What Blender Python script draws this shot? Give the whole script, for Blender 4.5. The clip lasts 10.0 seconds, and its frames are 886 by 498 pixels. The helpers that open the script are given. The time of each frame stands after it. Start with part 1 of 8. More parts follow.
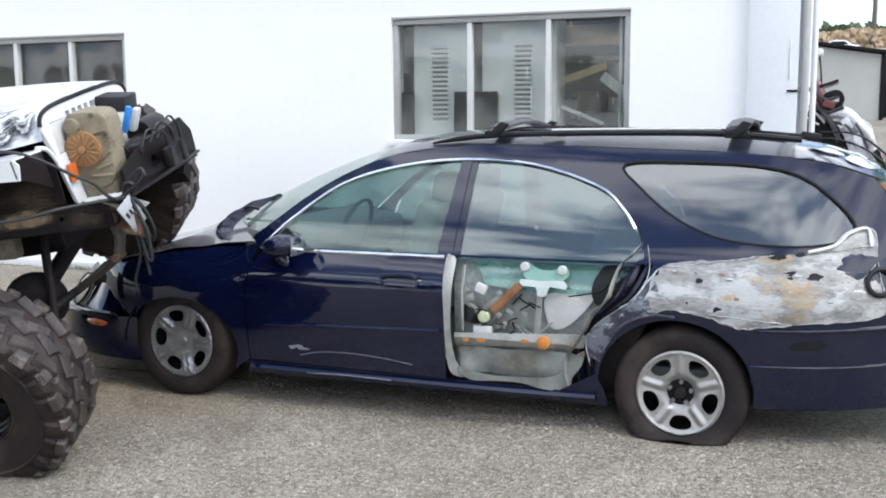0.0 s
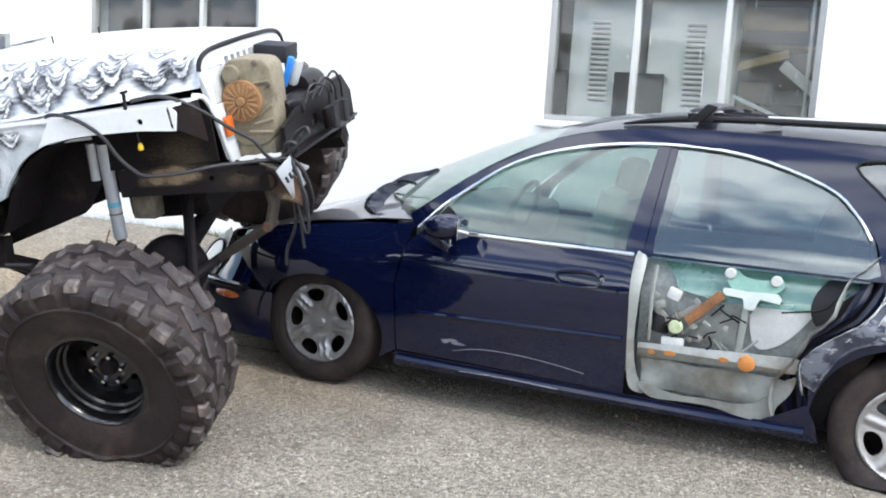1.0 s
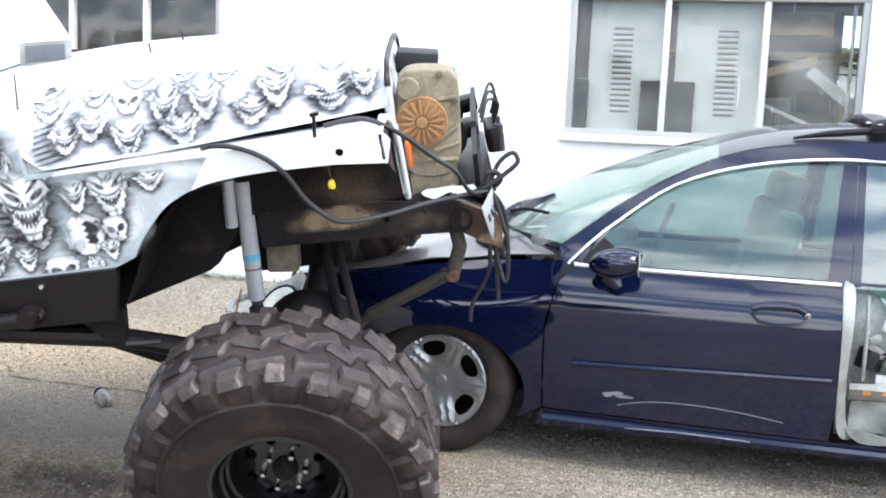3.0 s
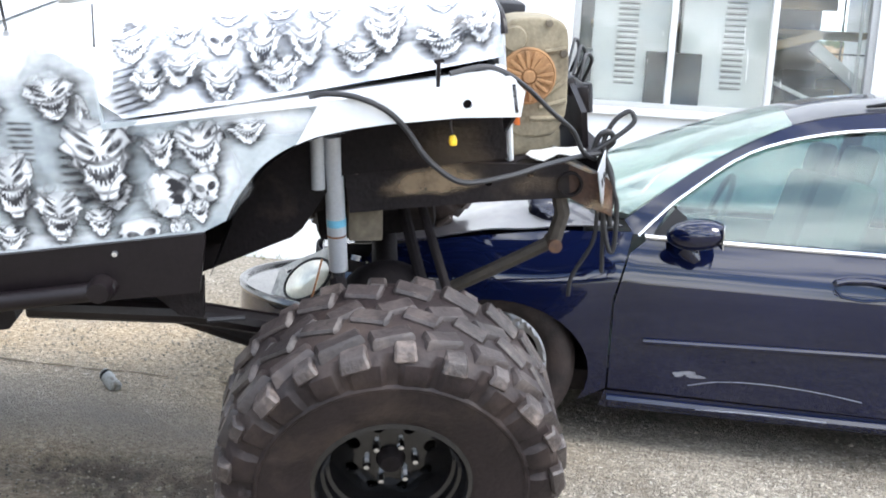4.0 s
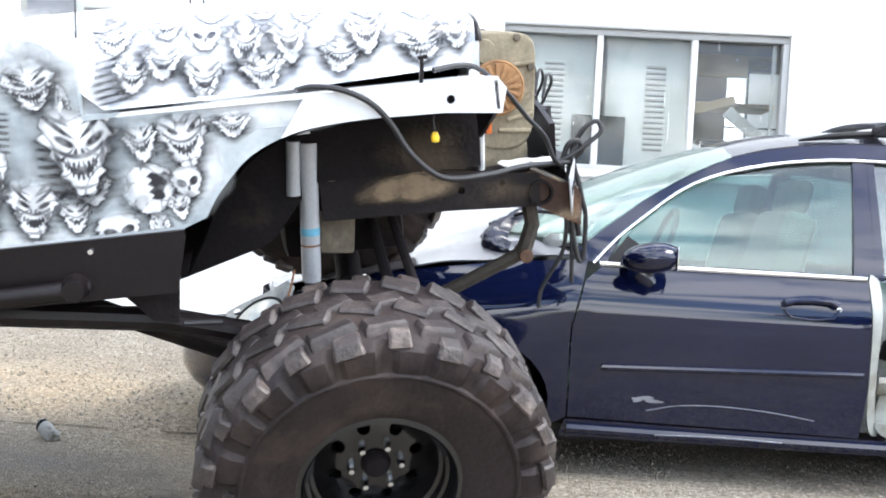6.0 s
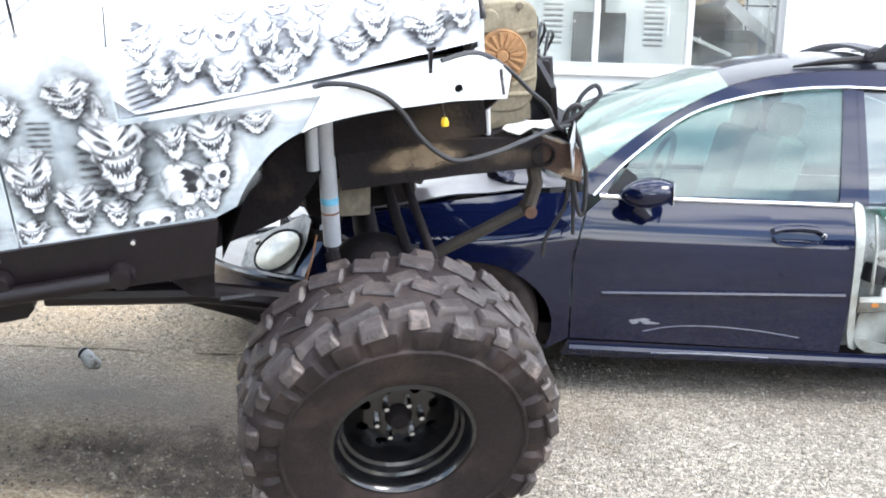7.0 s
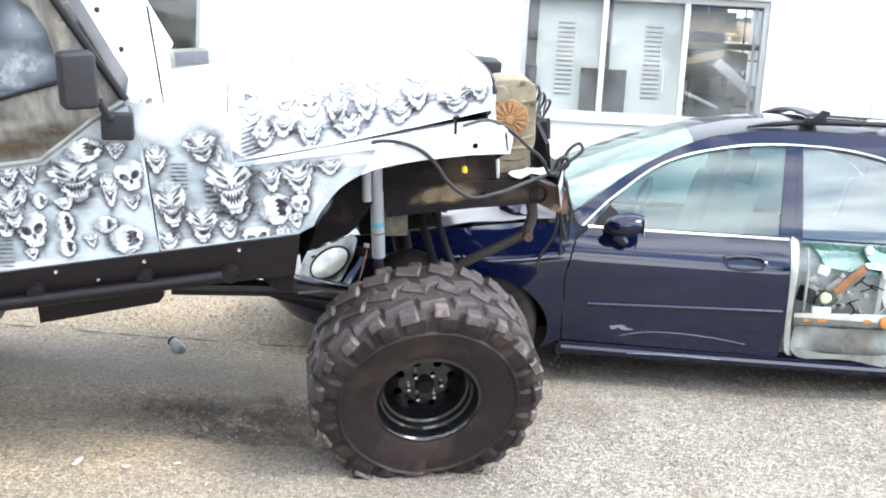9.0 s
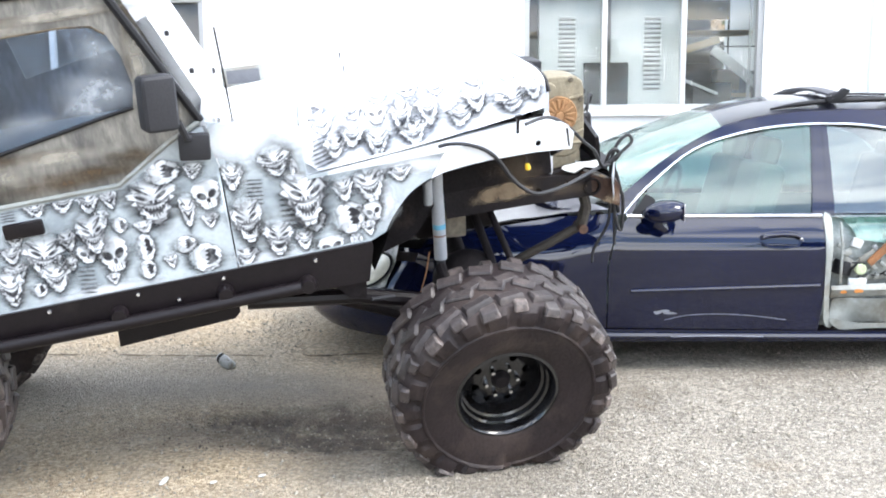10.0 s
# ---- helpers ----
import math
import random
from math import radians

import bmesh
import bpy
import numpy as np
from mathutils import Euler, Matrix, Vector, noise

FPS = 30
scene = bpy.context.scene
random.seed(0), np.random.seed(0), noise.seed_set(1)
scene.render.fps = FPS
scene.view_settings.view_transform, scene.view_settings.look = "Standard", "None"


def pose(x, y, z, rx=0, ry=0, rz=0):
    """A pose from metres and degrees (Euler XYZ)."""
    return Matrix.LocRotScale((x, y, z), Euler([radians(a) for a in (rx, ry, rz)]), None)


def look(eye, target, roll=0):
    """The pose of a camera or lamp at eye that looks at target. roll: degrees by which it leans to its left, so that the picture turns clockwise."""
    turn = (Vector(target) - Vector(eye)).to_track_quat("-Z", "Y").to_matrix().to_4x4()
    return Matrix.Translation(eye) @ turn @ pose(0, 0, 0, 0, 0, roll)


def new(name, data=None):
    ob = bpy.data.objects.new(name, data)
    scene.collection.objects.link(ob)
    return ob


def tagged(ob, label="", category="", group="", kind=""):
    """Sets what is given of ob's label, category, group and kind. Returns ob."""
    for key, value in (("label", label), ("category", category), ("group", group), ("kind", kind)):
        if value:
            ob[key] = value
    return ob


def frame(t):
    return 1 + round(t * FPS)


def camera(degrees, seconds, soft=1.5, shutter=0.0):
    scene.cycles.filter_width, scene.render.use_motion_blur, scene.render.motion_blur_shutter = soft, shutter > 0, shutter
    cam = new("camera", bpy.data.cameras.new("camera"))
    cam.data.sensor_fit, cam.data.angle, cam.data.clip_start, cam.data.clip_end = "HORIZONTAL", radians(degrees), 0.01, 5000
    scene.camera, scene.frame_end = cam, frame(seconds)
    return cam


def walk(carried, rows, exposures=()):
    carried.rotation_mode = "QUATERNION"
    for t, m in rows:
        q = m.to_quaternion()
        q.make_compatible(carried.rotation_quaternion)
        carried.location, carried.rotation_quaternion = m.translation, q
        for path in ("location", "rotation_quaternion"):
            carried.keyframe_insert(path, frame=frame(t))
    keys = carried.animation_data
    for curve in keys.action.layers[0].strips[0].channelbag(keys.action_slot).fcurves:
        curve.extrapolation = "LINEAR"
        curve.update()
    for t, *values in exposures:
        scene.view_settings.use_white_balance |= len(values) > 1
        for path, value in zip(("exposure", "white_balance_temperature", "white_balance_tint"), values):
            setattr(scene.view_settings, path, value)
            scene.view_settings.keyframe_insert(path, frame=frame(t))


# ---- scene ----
cam = camera(47.5, 10.0, soft=1.9)
PATH = [
    (0, (0.427, 0.403, 1.57), (-0.265, 2.261, 1.311), -0.3),
    (0.5, (0.096, 0.594, 1.528), (-0.707, 2.406, 1.258), 2.1),
    (1, (-0.259, 0.801, 1.482), (-1.087, 2.599, 1.192), 3.7),
    (1.5, (-0.646, 0.959, 1.433), (-1.293, 2.84, 1.233), 5.1),
    (2, (-1.124, 0.982, 1.438), (-1.687, 2.88, 1.152), 0.7),
    (2.5, (-1.53, 1.003, 1.425), (-2.071, 2.913, 1.176), 2.2),
    (3, (-1.956, 0.99, 1.432), (-2.416, 2.92, 1.182), 2.6),
    (3.2, (-2.107, 0.97, 1.436), (-2.534, 2.902, 1.145), 1.7),
    (4.3, (-2.758, 1.244, 1.245), (-2.99, 3.215, 0.994), 4.1),
    (4.5, (-2.793, 1.259, 1.2), (-3.023, 3.239, 1.037), 3.5),
    (5, (-2.797, 1.213, 1.075), (-2.975, 3.205, 1.015), 2.8),
    (5.5, (-2.807, 1.158, 1.014), (-2.912, 3.155, 0.977), 2.1),
    (6, (-2.843, 1.126, 1.007), (-2.928, 3.124, 0.949), 3.2),
    (6.2, (-2.867, 1.146, 1.038), (-2.931, 3.139, 0.875), 2.7),
    (7.3, (-2.887, 0.771, 1.507), (-2.992, 2.734, 1.139), 0.8),
    (7.5, (-2.91, 0.661, 1.539), (-3.065, 2.624, 1.187), -2.7),
    (8, (-2.963, 0.331, 1.559), (-3.013, 2.301, 1.219), -3.4),
    (8.5, (-2.889, 0.044, 1.557), (-3.008, 2.016, 1.244), 3.0),
    (9, (-2.812, -0.175, 1.547), (-2.936, 1.797, 1.232), 3.3),
    (9.5, (-2.912, -0.274, 1.553), (-2.98, 1.707, 1.292), 2.8),
    (10, (-3.238, -0.288, 1.528), (-3.291, 1.688, 1.224), -0.4),
]
EXPOSURES = [(0, 0.90), (1, 1.20), (2, 1.40), (2.6, 1.52), (3, 1.55), (4.5, 1.68), (5.2, 1.74), (6.2, 1.67), (7.4, 1.88), (8.5, 1.88), (10, 1.82)]
walk(cam, [(t, look(eye, target, roll)) for t, eye, target, roll in PATH], EXPOSURES)

# ---- world, sun, exposure ----
SUN_ELEV, SUN_AZ = 50.0, 108.0        # degrees; azimuth clockwise from +y
world = bpy.data.worlds.new("sky")
scene.world = world
world.use_nodes = True
wn, wl = world.node_tree.nodes, world.node_tree.links
wn.clear()
w_out = wn.new("ShaderNodeOutputWorld")
w_bg = wn.new("ShaderNodeBackground")
w_sky = wn.new("ShaderNodeTexSky")
w_sky.sky_type = "NISHITA"
w_sky.sun_disc = False
w_sky.ozone_density = 2.5
w_sky.sun_elevation = radians(SUN_ELEV)
w_sky.sun_rotation = radians(SUN_AZ)
w_co = wn.new("ShaderNodeTexCoord")
w_map = wn.new("ShaderNodeMapping")
w_map.inputs["Scale"].default_value = (1.0, 1.0, 3.2)
w_map.inputs["Location"].default_value = (0.0, 0.0, 0.9)
w_noise = wn.new("ShaderNodeTexNoise")
w_noise.inputs["Scale"].default_value = 2.6
w_noise.inputs["Detail"].default_value = 7
w_noise.inputs["Roughness"].default_value = 0.55
w_ramp = wn.new("ShaderNodeValToRGB")
w_ramp.color_ramp.elements[0].position = 0.455
w_ramp.color_ramp.elements[0].color = (0.05, 0.05, 0.05, 1)
w_ramp.color_ramp.elements[1].position = 0.575
w_mix = wn.new("ShaderNodeMix")
w_mix.data_type = "RGBA"
w_mix.inputs["B"].default_value = (10.8, 11.2, 11.9, 1)
wl.new(w_co.outputs["Generated"], w_map.inputs["Vector"])
wl.new(w_map.outputs["Vector"], w_noise.inputs["Vector"])
wl.new(w_noise.outputs["Fac"], w_ramp.inputs["Fac"])
wl.new(w_ramp.outputs["Color"], w_mix.inputs["Factor"])
wl.new(w_sky.outputs["Color"], w_mix.inputs["A"])
wl.new(w_mix.outputs["Result"], w_bg.inputs["Color"])
w_bg.inputs["Strength"].default_value = 0.15
wl.new(w_bg.outputs["Background"], w_out.inputs["Surface"])
sun_data = bpy.data.lights.new("sun", "SUN")
sun_data.energy = 1.4
sun_data.angle = radians(24)
sun_data.color = (1.0, 0.985, 0.955)
sun = new("sun", sun_data)
_e, _a = radians(SUN_ELEV), radians(SUN_AZ)
sun_way = Vector((math.sin(_a) * math.cos(_e), math.cos(_a) * math.cos(_e), math.sin(_e)))
sun.matrix_world = look(sun_way * 30, (0, 0, 0))


# ---- materials ----
def material(name, color, rough=0.6, metal=0.0, vary=0.25, scale=6.0, fine=60.0, bump=0.1, dirt=None, dirt_amount=0.0, coat=0.0, spec=0.5, per_piece=0.0, dirt_scale=2.5, stretch=(1, 1, 1), coat_ior=1.5):
    """A surface with colour variation at two scales, optional dirt patches, fine relief and a clear coat."""
    m = bpy.data.materials.new(name)
    m.use_nodes = True
    n, l = m.node_tree.nodes, m.node_tree.links
    b = n["Principled BSDF"]
    co = n.new("ShaderNodeTexCoord")
    big, small = n.new("ShaderNodeTexNoise"), n.new("ShaderNodeTexNoise")
    big.inputs["Scale"].default_value, small.inputs["Scale"].default_value = scale, fine
    big.inputs["Detail"].default_value, small.inputs["Detail"].default_value = 6, 4
    mp = n.new("ShaderNodeMapping")
    mp.inputs["Scale"].default_value = stretch
    l.new(co.outputs["Object"], mp.inputs["Vector"])
    for t in (big, small):
        l.new(mp.outputs["Vector"], t.inputs["Vector"])
    add = n.new("ShaderNodeMath")
    add.operation = "ADD"
    l.new(big.outputs["Fac"], add.inputs[0])
    l.new(small.outputs["Fac"], add.inputs[1])
    rng = n.new("ShaderNodeMapRange")
    rng.inputs["From Min"].default_value, rng.inputs["From Max"].default_value = 0.6, 1.4
    rng.inputs["To Min"].default_value, rng.inputs["To Max"].default_value = 1 - vary, 1 + vary
    l.new(add.outputs[0], rng.inputs["Value"])
    val = rng.outputs["Result"]
    if per_piece:
        info = n.new("ShaderNodeObjectInfo")
        r2 = n.new("ShaderNodeMapRange")
        r2.inputs["To Min"].default_value, r2.inputs["To Max"].default_value = 1 - per_piece, 1 + per_piece
        l.new(info.outputs["Random"], r2.inputs["Value"])
        mul = n.new("ShaderNodeMath")
        mul.operation = "MULTIPLY"
        l.new(val, mul.inputs[0])
        l.new(r2.outputs["Result"], mul.inputs[1])
        val = mul.outputs[0]
    mixc = n.new("ShaderNodeMix")
    mixc.data_type, mixc.blend_type = "RGBA", "MULTIPLY"
    mixc.inputs["Factor"].default_value = 1.0
    mixc.inputs["A"].default_value = (*color, 1)
    l.new(val, mixc.inputs["B"])
    col = mixc.outputs["Result"]
    if dirt:
        d = n.new("ShaderNodeTexNoise")
        d.inputs["Scale"].default_value, d.inputs["Detail"].default_value, d.inputs["Roughness"].default_value = dirt_scale, 8, 0.65
        l.new(mp.outputs["Vector"], d.inputs["Vector"])
        ramp = n.new("ShaderNodeMapRange")
        ramp.inputs["From Min"].default_value, ramp.inputs["From Max"].default_value = 0.62 - 0.35 * dirt_amount, 0.78 - 0.25 * dirt_amount
        l.new(d.outputs["Fac"], ramp.inputs["Value"])
        md = n.new("ShaderNodeMix")
        md.data_type = "RGBA"
        l.new(ramp.outputs["Result"], md.inputs["Factor"])
        l.new(col, md.inputs["A"])
        md.inputs["B"].default_value = (*dirt, 1)
        col = md.outputs["Result"]
    l.new(col, b.inputs["Base Color"])
    rr = n.new("ShaderNodeMapRange")
    rr.inputs["To Min"].default_value, rr.inputs["To Max"].default_value = max(0.0, rough - 0.12), min(1.0, rough + 0.12)
    l.new(big.outputs["Fac"], rr.inputs["Value"])
    l.new(rr.outputs["Result"], b.inputs["Roughness"])
    b.inputs["Metallic"].default_value = metal
    b.inputs["Specular IOR Level"].default_value = spec
    b.inputs["Coat Weight"].default_value = coat
    b.inputs["Coat Roughness"].default_value = 0.07
    b.inputs["Coat IOR"].default_value = coat_ior
    if bump:
        bp = n.new("ShaderNodeBump")
        bp.inputs["Strength"].default_value, bp.inputs["Distance"].default_value = bump, 0.01
        l.new(small.outputs["Fac"], bp.inputs["Height"])
        l.new(bp.outputs["Normal"], b.inputs["Normal"])
    return m


def glass_material(name, tint, rough=0.0, film=0.0, film_color=(0.5, 0.5, 0.45), film_scale=3.0, gloss=0.05):
    """Thin clear pane: see-through with a mirror-like gloss, and an optional film of dust or painted reflection."""
    m = bpy.data.materials.new(name)
    m.use_nodes = True
    n, l = m.node_tree.nodes, m.node_tree.links
    out = n["Material Output"]
    n.remove(n["Principled BSDF"])
    tr, gl, df = n.new("ShaderNodeBsdfTransparent"), n.new("ShaderNodeBsdfGlossy"), n.new("ShaderNodeBsdfDiffuse")
    tr.inputs["Color"].default_value = (*tint, 1)
    gl.inputs["Roughness"].default_value = rough
    df.inputs["Color"].default_value = (*film_color, 1)
    lw = n.new("ShaderNodeLayerWeight")
    lw.inputs["Blend"].default_value = 0.5
    pw5 = n.new("ShaderNodeMath")
    pw5.operation, pw5.inputs[1].default_value = "POWER", 4.0
    l.new(lw.outputs["Facing"], pw5.inputs[0])
    fr = n.new("ShaderNodeMapRange")
    fr.inputs["To Min"].default_value, fr.inputs["To Max"].default_value = gloss, 1.0
    l.new(pw5.outputs[0], fr.inputs["Value"])
    mx, mf = n.new("ShaderNodeMixShader"), n.new("ShaderNodeMixShader")
    co, no = n.new("ShaderNodeTexCoord"), n.new("ShaderNodeTexNoise")
    no.inputs["Scale"].default_value, no.inputs["Detail"].default_value = film_scale, 8
    no.inputs["Roughness"].default_value = 0.6
    l.new(co.outputs["Object"], no.inputs["Vector"])
    mr = n.new("ShaderNodeMapRange")
    mr.inputs["From Min"].default_value, mr.inputs["From Max"].default_value = 0.35, 0.7
    mr.inputs["To Min"].default_value, mr.inputs["To Max"].default_value = film * 0.4, min(1, film * 1.6)
    l.new(no.outputs["Fac"], mr.inputs["Value"])
    l.new(mr.outputs["Result"], mf.inputs["Fac"])
    l.new(tr.outputs[0], mf.inputs[1])
    l.new(df.outputs[0], mf.inputs[2])
    l.new(fr.outputs[0], mx.inputs["Fac"])
    l.new(mf.outputs[0], mx.inputs[1])
    l.new(gl.outputs[0], mx.inputs[2])
    l.new(mx.outputs[0], out.inputs["Surface"])
    return m


M_NAVY = material("navy_clearcoat", (0.0023, 0.0045, 0.0220), 0.4, 0.0, 0.25, 3, 400, 0.0, (0.007, 0.007, 0.012), 0.06, coat=1.0, spec=0.0, coat_ior=1.57)
M_NAVY.node_tree.nodes["Principled BSDF"].inputs["Coat Roughness"].default_value = 0.05
# Hood navy: dust, plus pale grey painted in for the white wall's reflection.
M_GLARENAVY = material("dusty_wall_glare_navy", (0.10, 0.10, 0.115), 0.35, 0.0, 0.3, 4, 200, 0.0, (0.20, 0.195, 0.20), 0.4, coat=1.0, spec=0.3, coat_ior=2.4)
# Roof navy greyed for dust and for a reflection put into the colour.
M_ROOFNAVY = material("dusty_glare_navy_roof", (0.022, 0.024, 0.040), 0.35, 0.0, 0.3, 4, 200, 0.0, (0.05, 0.05, 0.06), 0.35, coat=1.0, spec=0.2, coat_ior=1.75)
M_CHROME = material("polished_trim", (0.75, 0.76, 0.78), 0.14, 1.0, 0.06, 8, 90, 0.02)
M_BLACKTRIM = material("black_trim", (0.008, 0.008, 0.0095), 0.5, 0, 0.3, 8, 120, 0.1, spec=0.25)
M_RUBBER = material("tyre_rubber", (0.0165, 0.0113, 0.0116), 0.55, 0, 0.5, 6, 70, 0.25, (0.052, 0.037, 0.031), 0.42, dirt_scale=4, spec=0.28)
M_FLATRUBBER = material("worn_tyre_rubber", (0.015, 0.0115, 0.0115), 0.7, 0, 0.35, 6, 70, 0.2, (0.055, 0.040, 0.035), 0.34, spec=0.25)
M_ALLOY = material("cast_alloy", (0.37, 0.36, 0.35), 0.42, 0.7, 0.15, 9, 140, 0.05, (0.2, 0.17, 0.15), 0.12)
M_GREYALLOY = material("dull_wheel_cover", (0.25, 0.25, 0.26), 0.32, 0.7, 0.15, 9, 140, 0.05, (0.1, 0.09, 0.09), 0.2)
M_WHITEPAINT = material("white_body_paint", (0.66, 0.68, 0.70), 0.35, 0, 0.06, 3, 60, 0.02, (0.45, 0.48, 0.52), 0.15, coat=0.4)
M_BLACKPAINT = material("satin_black_steel", (0.0070, 0.0050, 0.0060), 0.36, 0.0, 0.4, 6, 90, 0.06, (0.022, 0.018, 0.016), 0.10, spec=0.25)
M_GLOSSBLACK = material("gloss_black_steel", (0.006, 0.006, 0.007), 0.22, 0.2, 0.3, 9, 90, 0.03, coat=0.6)
# Grease, with the shade of wheel wells and voids put into the near-black.
M_UNDER = material("greasy_shade_black", (0.0075, 0.0055, 0.0062), 0.75, 0.0, 0.6, 8, 60, 0.3, (0.040, 0.028, 0.022), 0.16, spec=0.2)
M_MUD = material("dusty_steel", (0.16, 0.135, 0.10), 0.8, 0.1, 0.4, 7, 50, 0.25, (0.03, 0.025, 0.022), 0.3)
M_RUST = material("rusty_steel", (0.25, 0.115, 0.05), 0.85, 0.1, 0.5, 14, 90, 0.4, (0.12, 0.05, 0.025), 0.4, dirt_scale=9)
M_SILVER = material("grey_shock_paint", (0.42, 0.44, 0.47), 0.4, 0.4, 0.12, 9, 120, 0.05)
M_GALV = material("bare_door_steel", (0.27, 0.285, 0.27), 0.5, 0.3, 0.12, 5, 50, 0.04, (0.15, 0.13, 0.10), 0.40, dirt_scale=4)
M_TEAL = material("primer_green_steel", (0.17, 0.31, 0.26), 0.5, 0.2, 0.2, 7, 70, 0.08)
M_SCRAPED = material("scraped_filler", (0.25, 0.25, 0.245), 0.5, 0.25, 0.55, 9, 60, 0.2, (0.13, 0.122, 0.112), 0.36, dirt_scale=7, stretch=(0.7, 1.0, 2.6))


def layered(m, layers):
    """Adds sharp-edged patches over a material's colour: noise scale, threshold, stretch, colour and cover of each."""
    n, l = m.node_tree.nodes, m.node_tree.links
    b = n["Principled BSDF"]
    co = n.new("ShaderNodeTexCoord")
    col = b.inputs["Base Color"].links[0].from_socket
    for k, (scale, edge, stretch, color, cover) in enumerate(layers):
        mp, no, mr, mx = n.new("ShaderNodeMapping"), n.new("ShaderNodeTexNoise"), n.new("ShaderNodeMapRange"), n.new("ShaderNodeMix")
        mp.inputs["Scale"].default_value, mp.inputs["Location"].default_value = stretch, (3.7 * k, 1.3 * k, 2.1 * k)
        no.inputs["Scale"].default_value, no.inputs["Detail"].default_value, no.inputs["Roughness"].default_value = scale, 9, 0.68
        l.new(co.outputs["Object"], mp.inputs["Vector"])
        l.new(mp.outputs["Vector"], no.inputs["Vector"])
        for q, v in zip(("From Min", "From Max", "To Min", "To Max"), (edge, edge + 0.05, 0.0, cover)):
            mr.inputs[q].default_value = v
        l.new(no.outputs["Fac"], mr.inputs["Value"])
        mx.data_type = "RGBA"
        l.new(mr.outputs["Result"], mx.inputs["Factor"])
        l.new(col, mx.inputs["A"])
        mx.inputs["B"].default_value = (*color, 1)
        col = mx.outputs["Result"]
    l.new(col, b.inputs["Base Color"])


layered(M_SCRAPED, [(4.0, 0.50, (0.8, 1, 1.6), (0.42, 0.435, 0.43), 0.8), (3.2, 0.56, (1, 1, 1.5), (0.34, 0.25, 0.14), 0.75), (9.0, 0.60, (0.5, 1, 3.5), (0.50, 0.52, 0.51), 0.7), (6.0, 0.63, (1, 1, 1), (0.36, 0.19, 0.07), 0.7), (14.0, 0.64, (0.6, 1, 2.0), (0.10, 0.095, 0.09), 0.8)])
M_WALL = material("white_wall_paint", (0.84, 0.84, 0.825), 0.8, 0, 0.02, 1.2, 30, 0.06, (0.68, 0.67, 0.64), 0.1, dirt_scale=0.8)
M_WALLGREY = material("grey_wall_paint", (0.66, 0.68, 0.70), 0.7, 0, 0.06, 1.5, 30, 0.1)
M_MULLION = material("white_mullion", (0.62, 0.62, 0.60), 0.5, 0.1, 0.1, 6, 80, 0.05)
M_FRAME = material("aluminium_window_frame", (0.40, 0.40, 0.39), 0.45, 0.3, 0.12, 6, 80, 0.05)
# The room's dimness is put into this dark grey base.
M_ROOM = material("dimmed_room_plaster", (0.20, 0.19, 0.18), 0.9, 0, 0.2, 2, 30, 0.05)
M_GLASS = glass_material("window_glass", (0.90, 0.92, 0.91), 0.0, 0.05, (0.45, 0.45, 0.42))
M_CARGLASS = glass_material("car_glass", (0.57, 0.69, 0.67), 0.0, 0.03, (0.40, 0.48, 0.46), gloss=0.08)
M_REARGLASS = glass_material("rear_door_glass", (0.46, 0.56, 0.56), 0.0, 0.03, (0.34, 0.42, 0.42), gloss=0.15)
M_PRIVACY = glass_material("privacy_glass", (0.34, 0.40, 0.42), 0.0, 0.02, (0.4, 0.45, 0.45), gloss=0.16)
# The pale green film is dust and painted-in sky reflection together.
M_WINDSHIELD = glass_material("windshield_glass", (0.80, 0.90, 0.86), 0.02, 0.28, (0.48, 0.57, 0.53), gloss=0.06)


def film_material(name, color, rough=0.5, scale=20.0):
    """A thin soft-edged layer of paint or dust: the attribute "shade" and a noise give its cover."""
    m = bpy.data.materials.new(name)
    m.use_nodes = True
    n, l = m.node_tree.nodes, m.node_tree.links
    b = n["Principled BSDF"]
    b.inputs["Base Color"].default_value = (*color, 1)
    b.inputs["Roughness"].default_value = rough
    at, no, co = n.new("ShaderNodeAttribute"), n.new("ShaderNodeTexNoise"), n.new("ShaderNodeTexCoord")
    at.attribute_name = "shade"
    no.inputs["Scale"].default_value, no.inputs["Detail"].default_value, no.inputs["Roughness"].default_value = scale, 6, 0.65
    l.new(co.outputs["Object"], no.inputs["Vector"])
    mr, mu = n.new("ShaderNodeMapRange"), n.new("ShaderNodeMath")
    for k, v in zip(("From Min", "From Max", "To Min", "To Max"), (0.3, 0.65, 0.35, 1.25)):
        mr.inputs[k].default_value = v
    l.new(no.outputs["Fac"], mr.inputs["Value"])
    mu.operation, mu.use_clamp = "MULTIPLY", True
    l.new(at.outputs["Fac"], mu.inputs[0])
    l.new(mr.outputs["Result"], mu.inputs[1])
    l.new(mu.outputs[0], b.inputs["Alpha"])
    return m


# ---- mesh helpers ----
def part(name, bm, mat, parent=None, label="", kind="", smooth=35):
    """Links a bmesh as one mesh object under a thing or a part."""
    me = bpy.data.meshes.new(name)
    bm.normal_update()
    if smooth:
        lim = radians(smooth)
        for f in bm.faces:
            f.smooth = True
        for e in bm.edges:
            if len(e.link_faces) == 2 and e.calc_face_angle(0) > lim:
                e.smooth = False
    bm.to_mesh(me)
    bm.free()
    for m in (mat if isinstance(mat, (list, tuple)) else [mat]):
        me.materials.append(m)
    ob = new(name, me)
    if parent is not None:
        ob.parent = parent
    return tagged(ob, label, kind=kind)


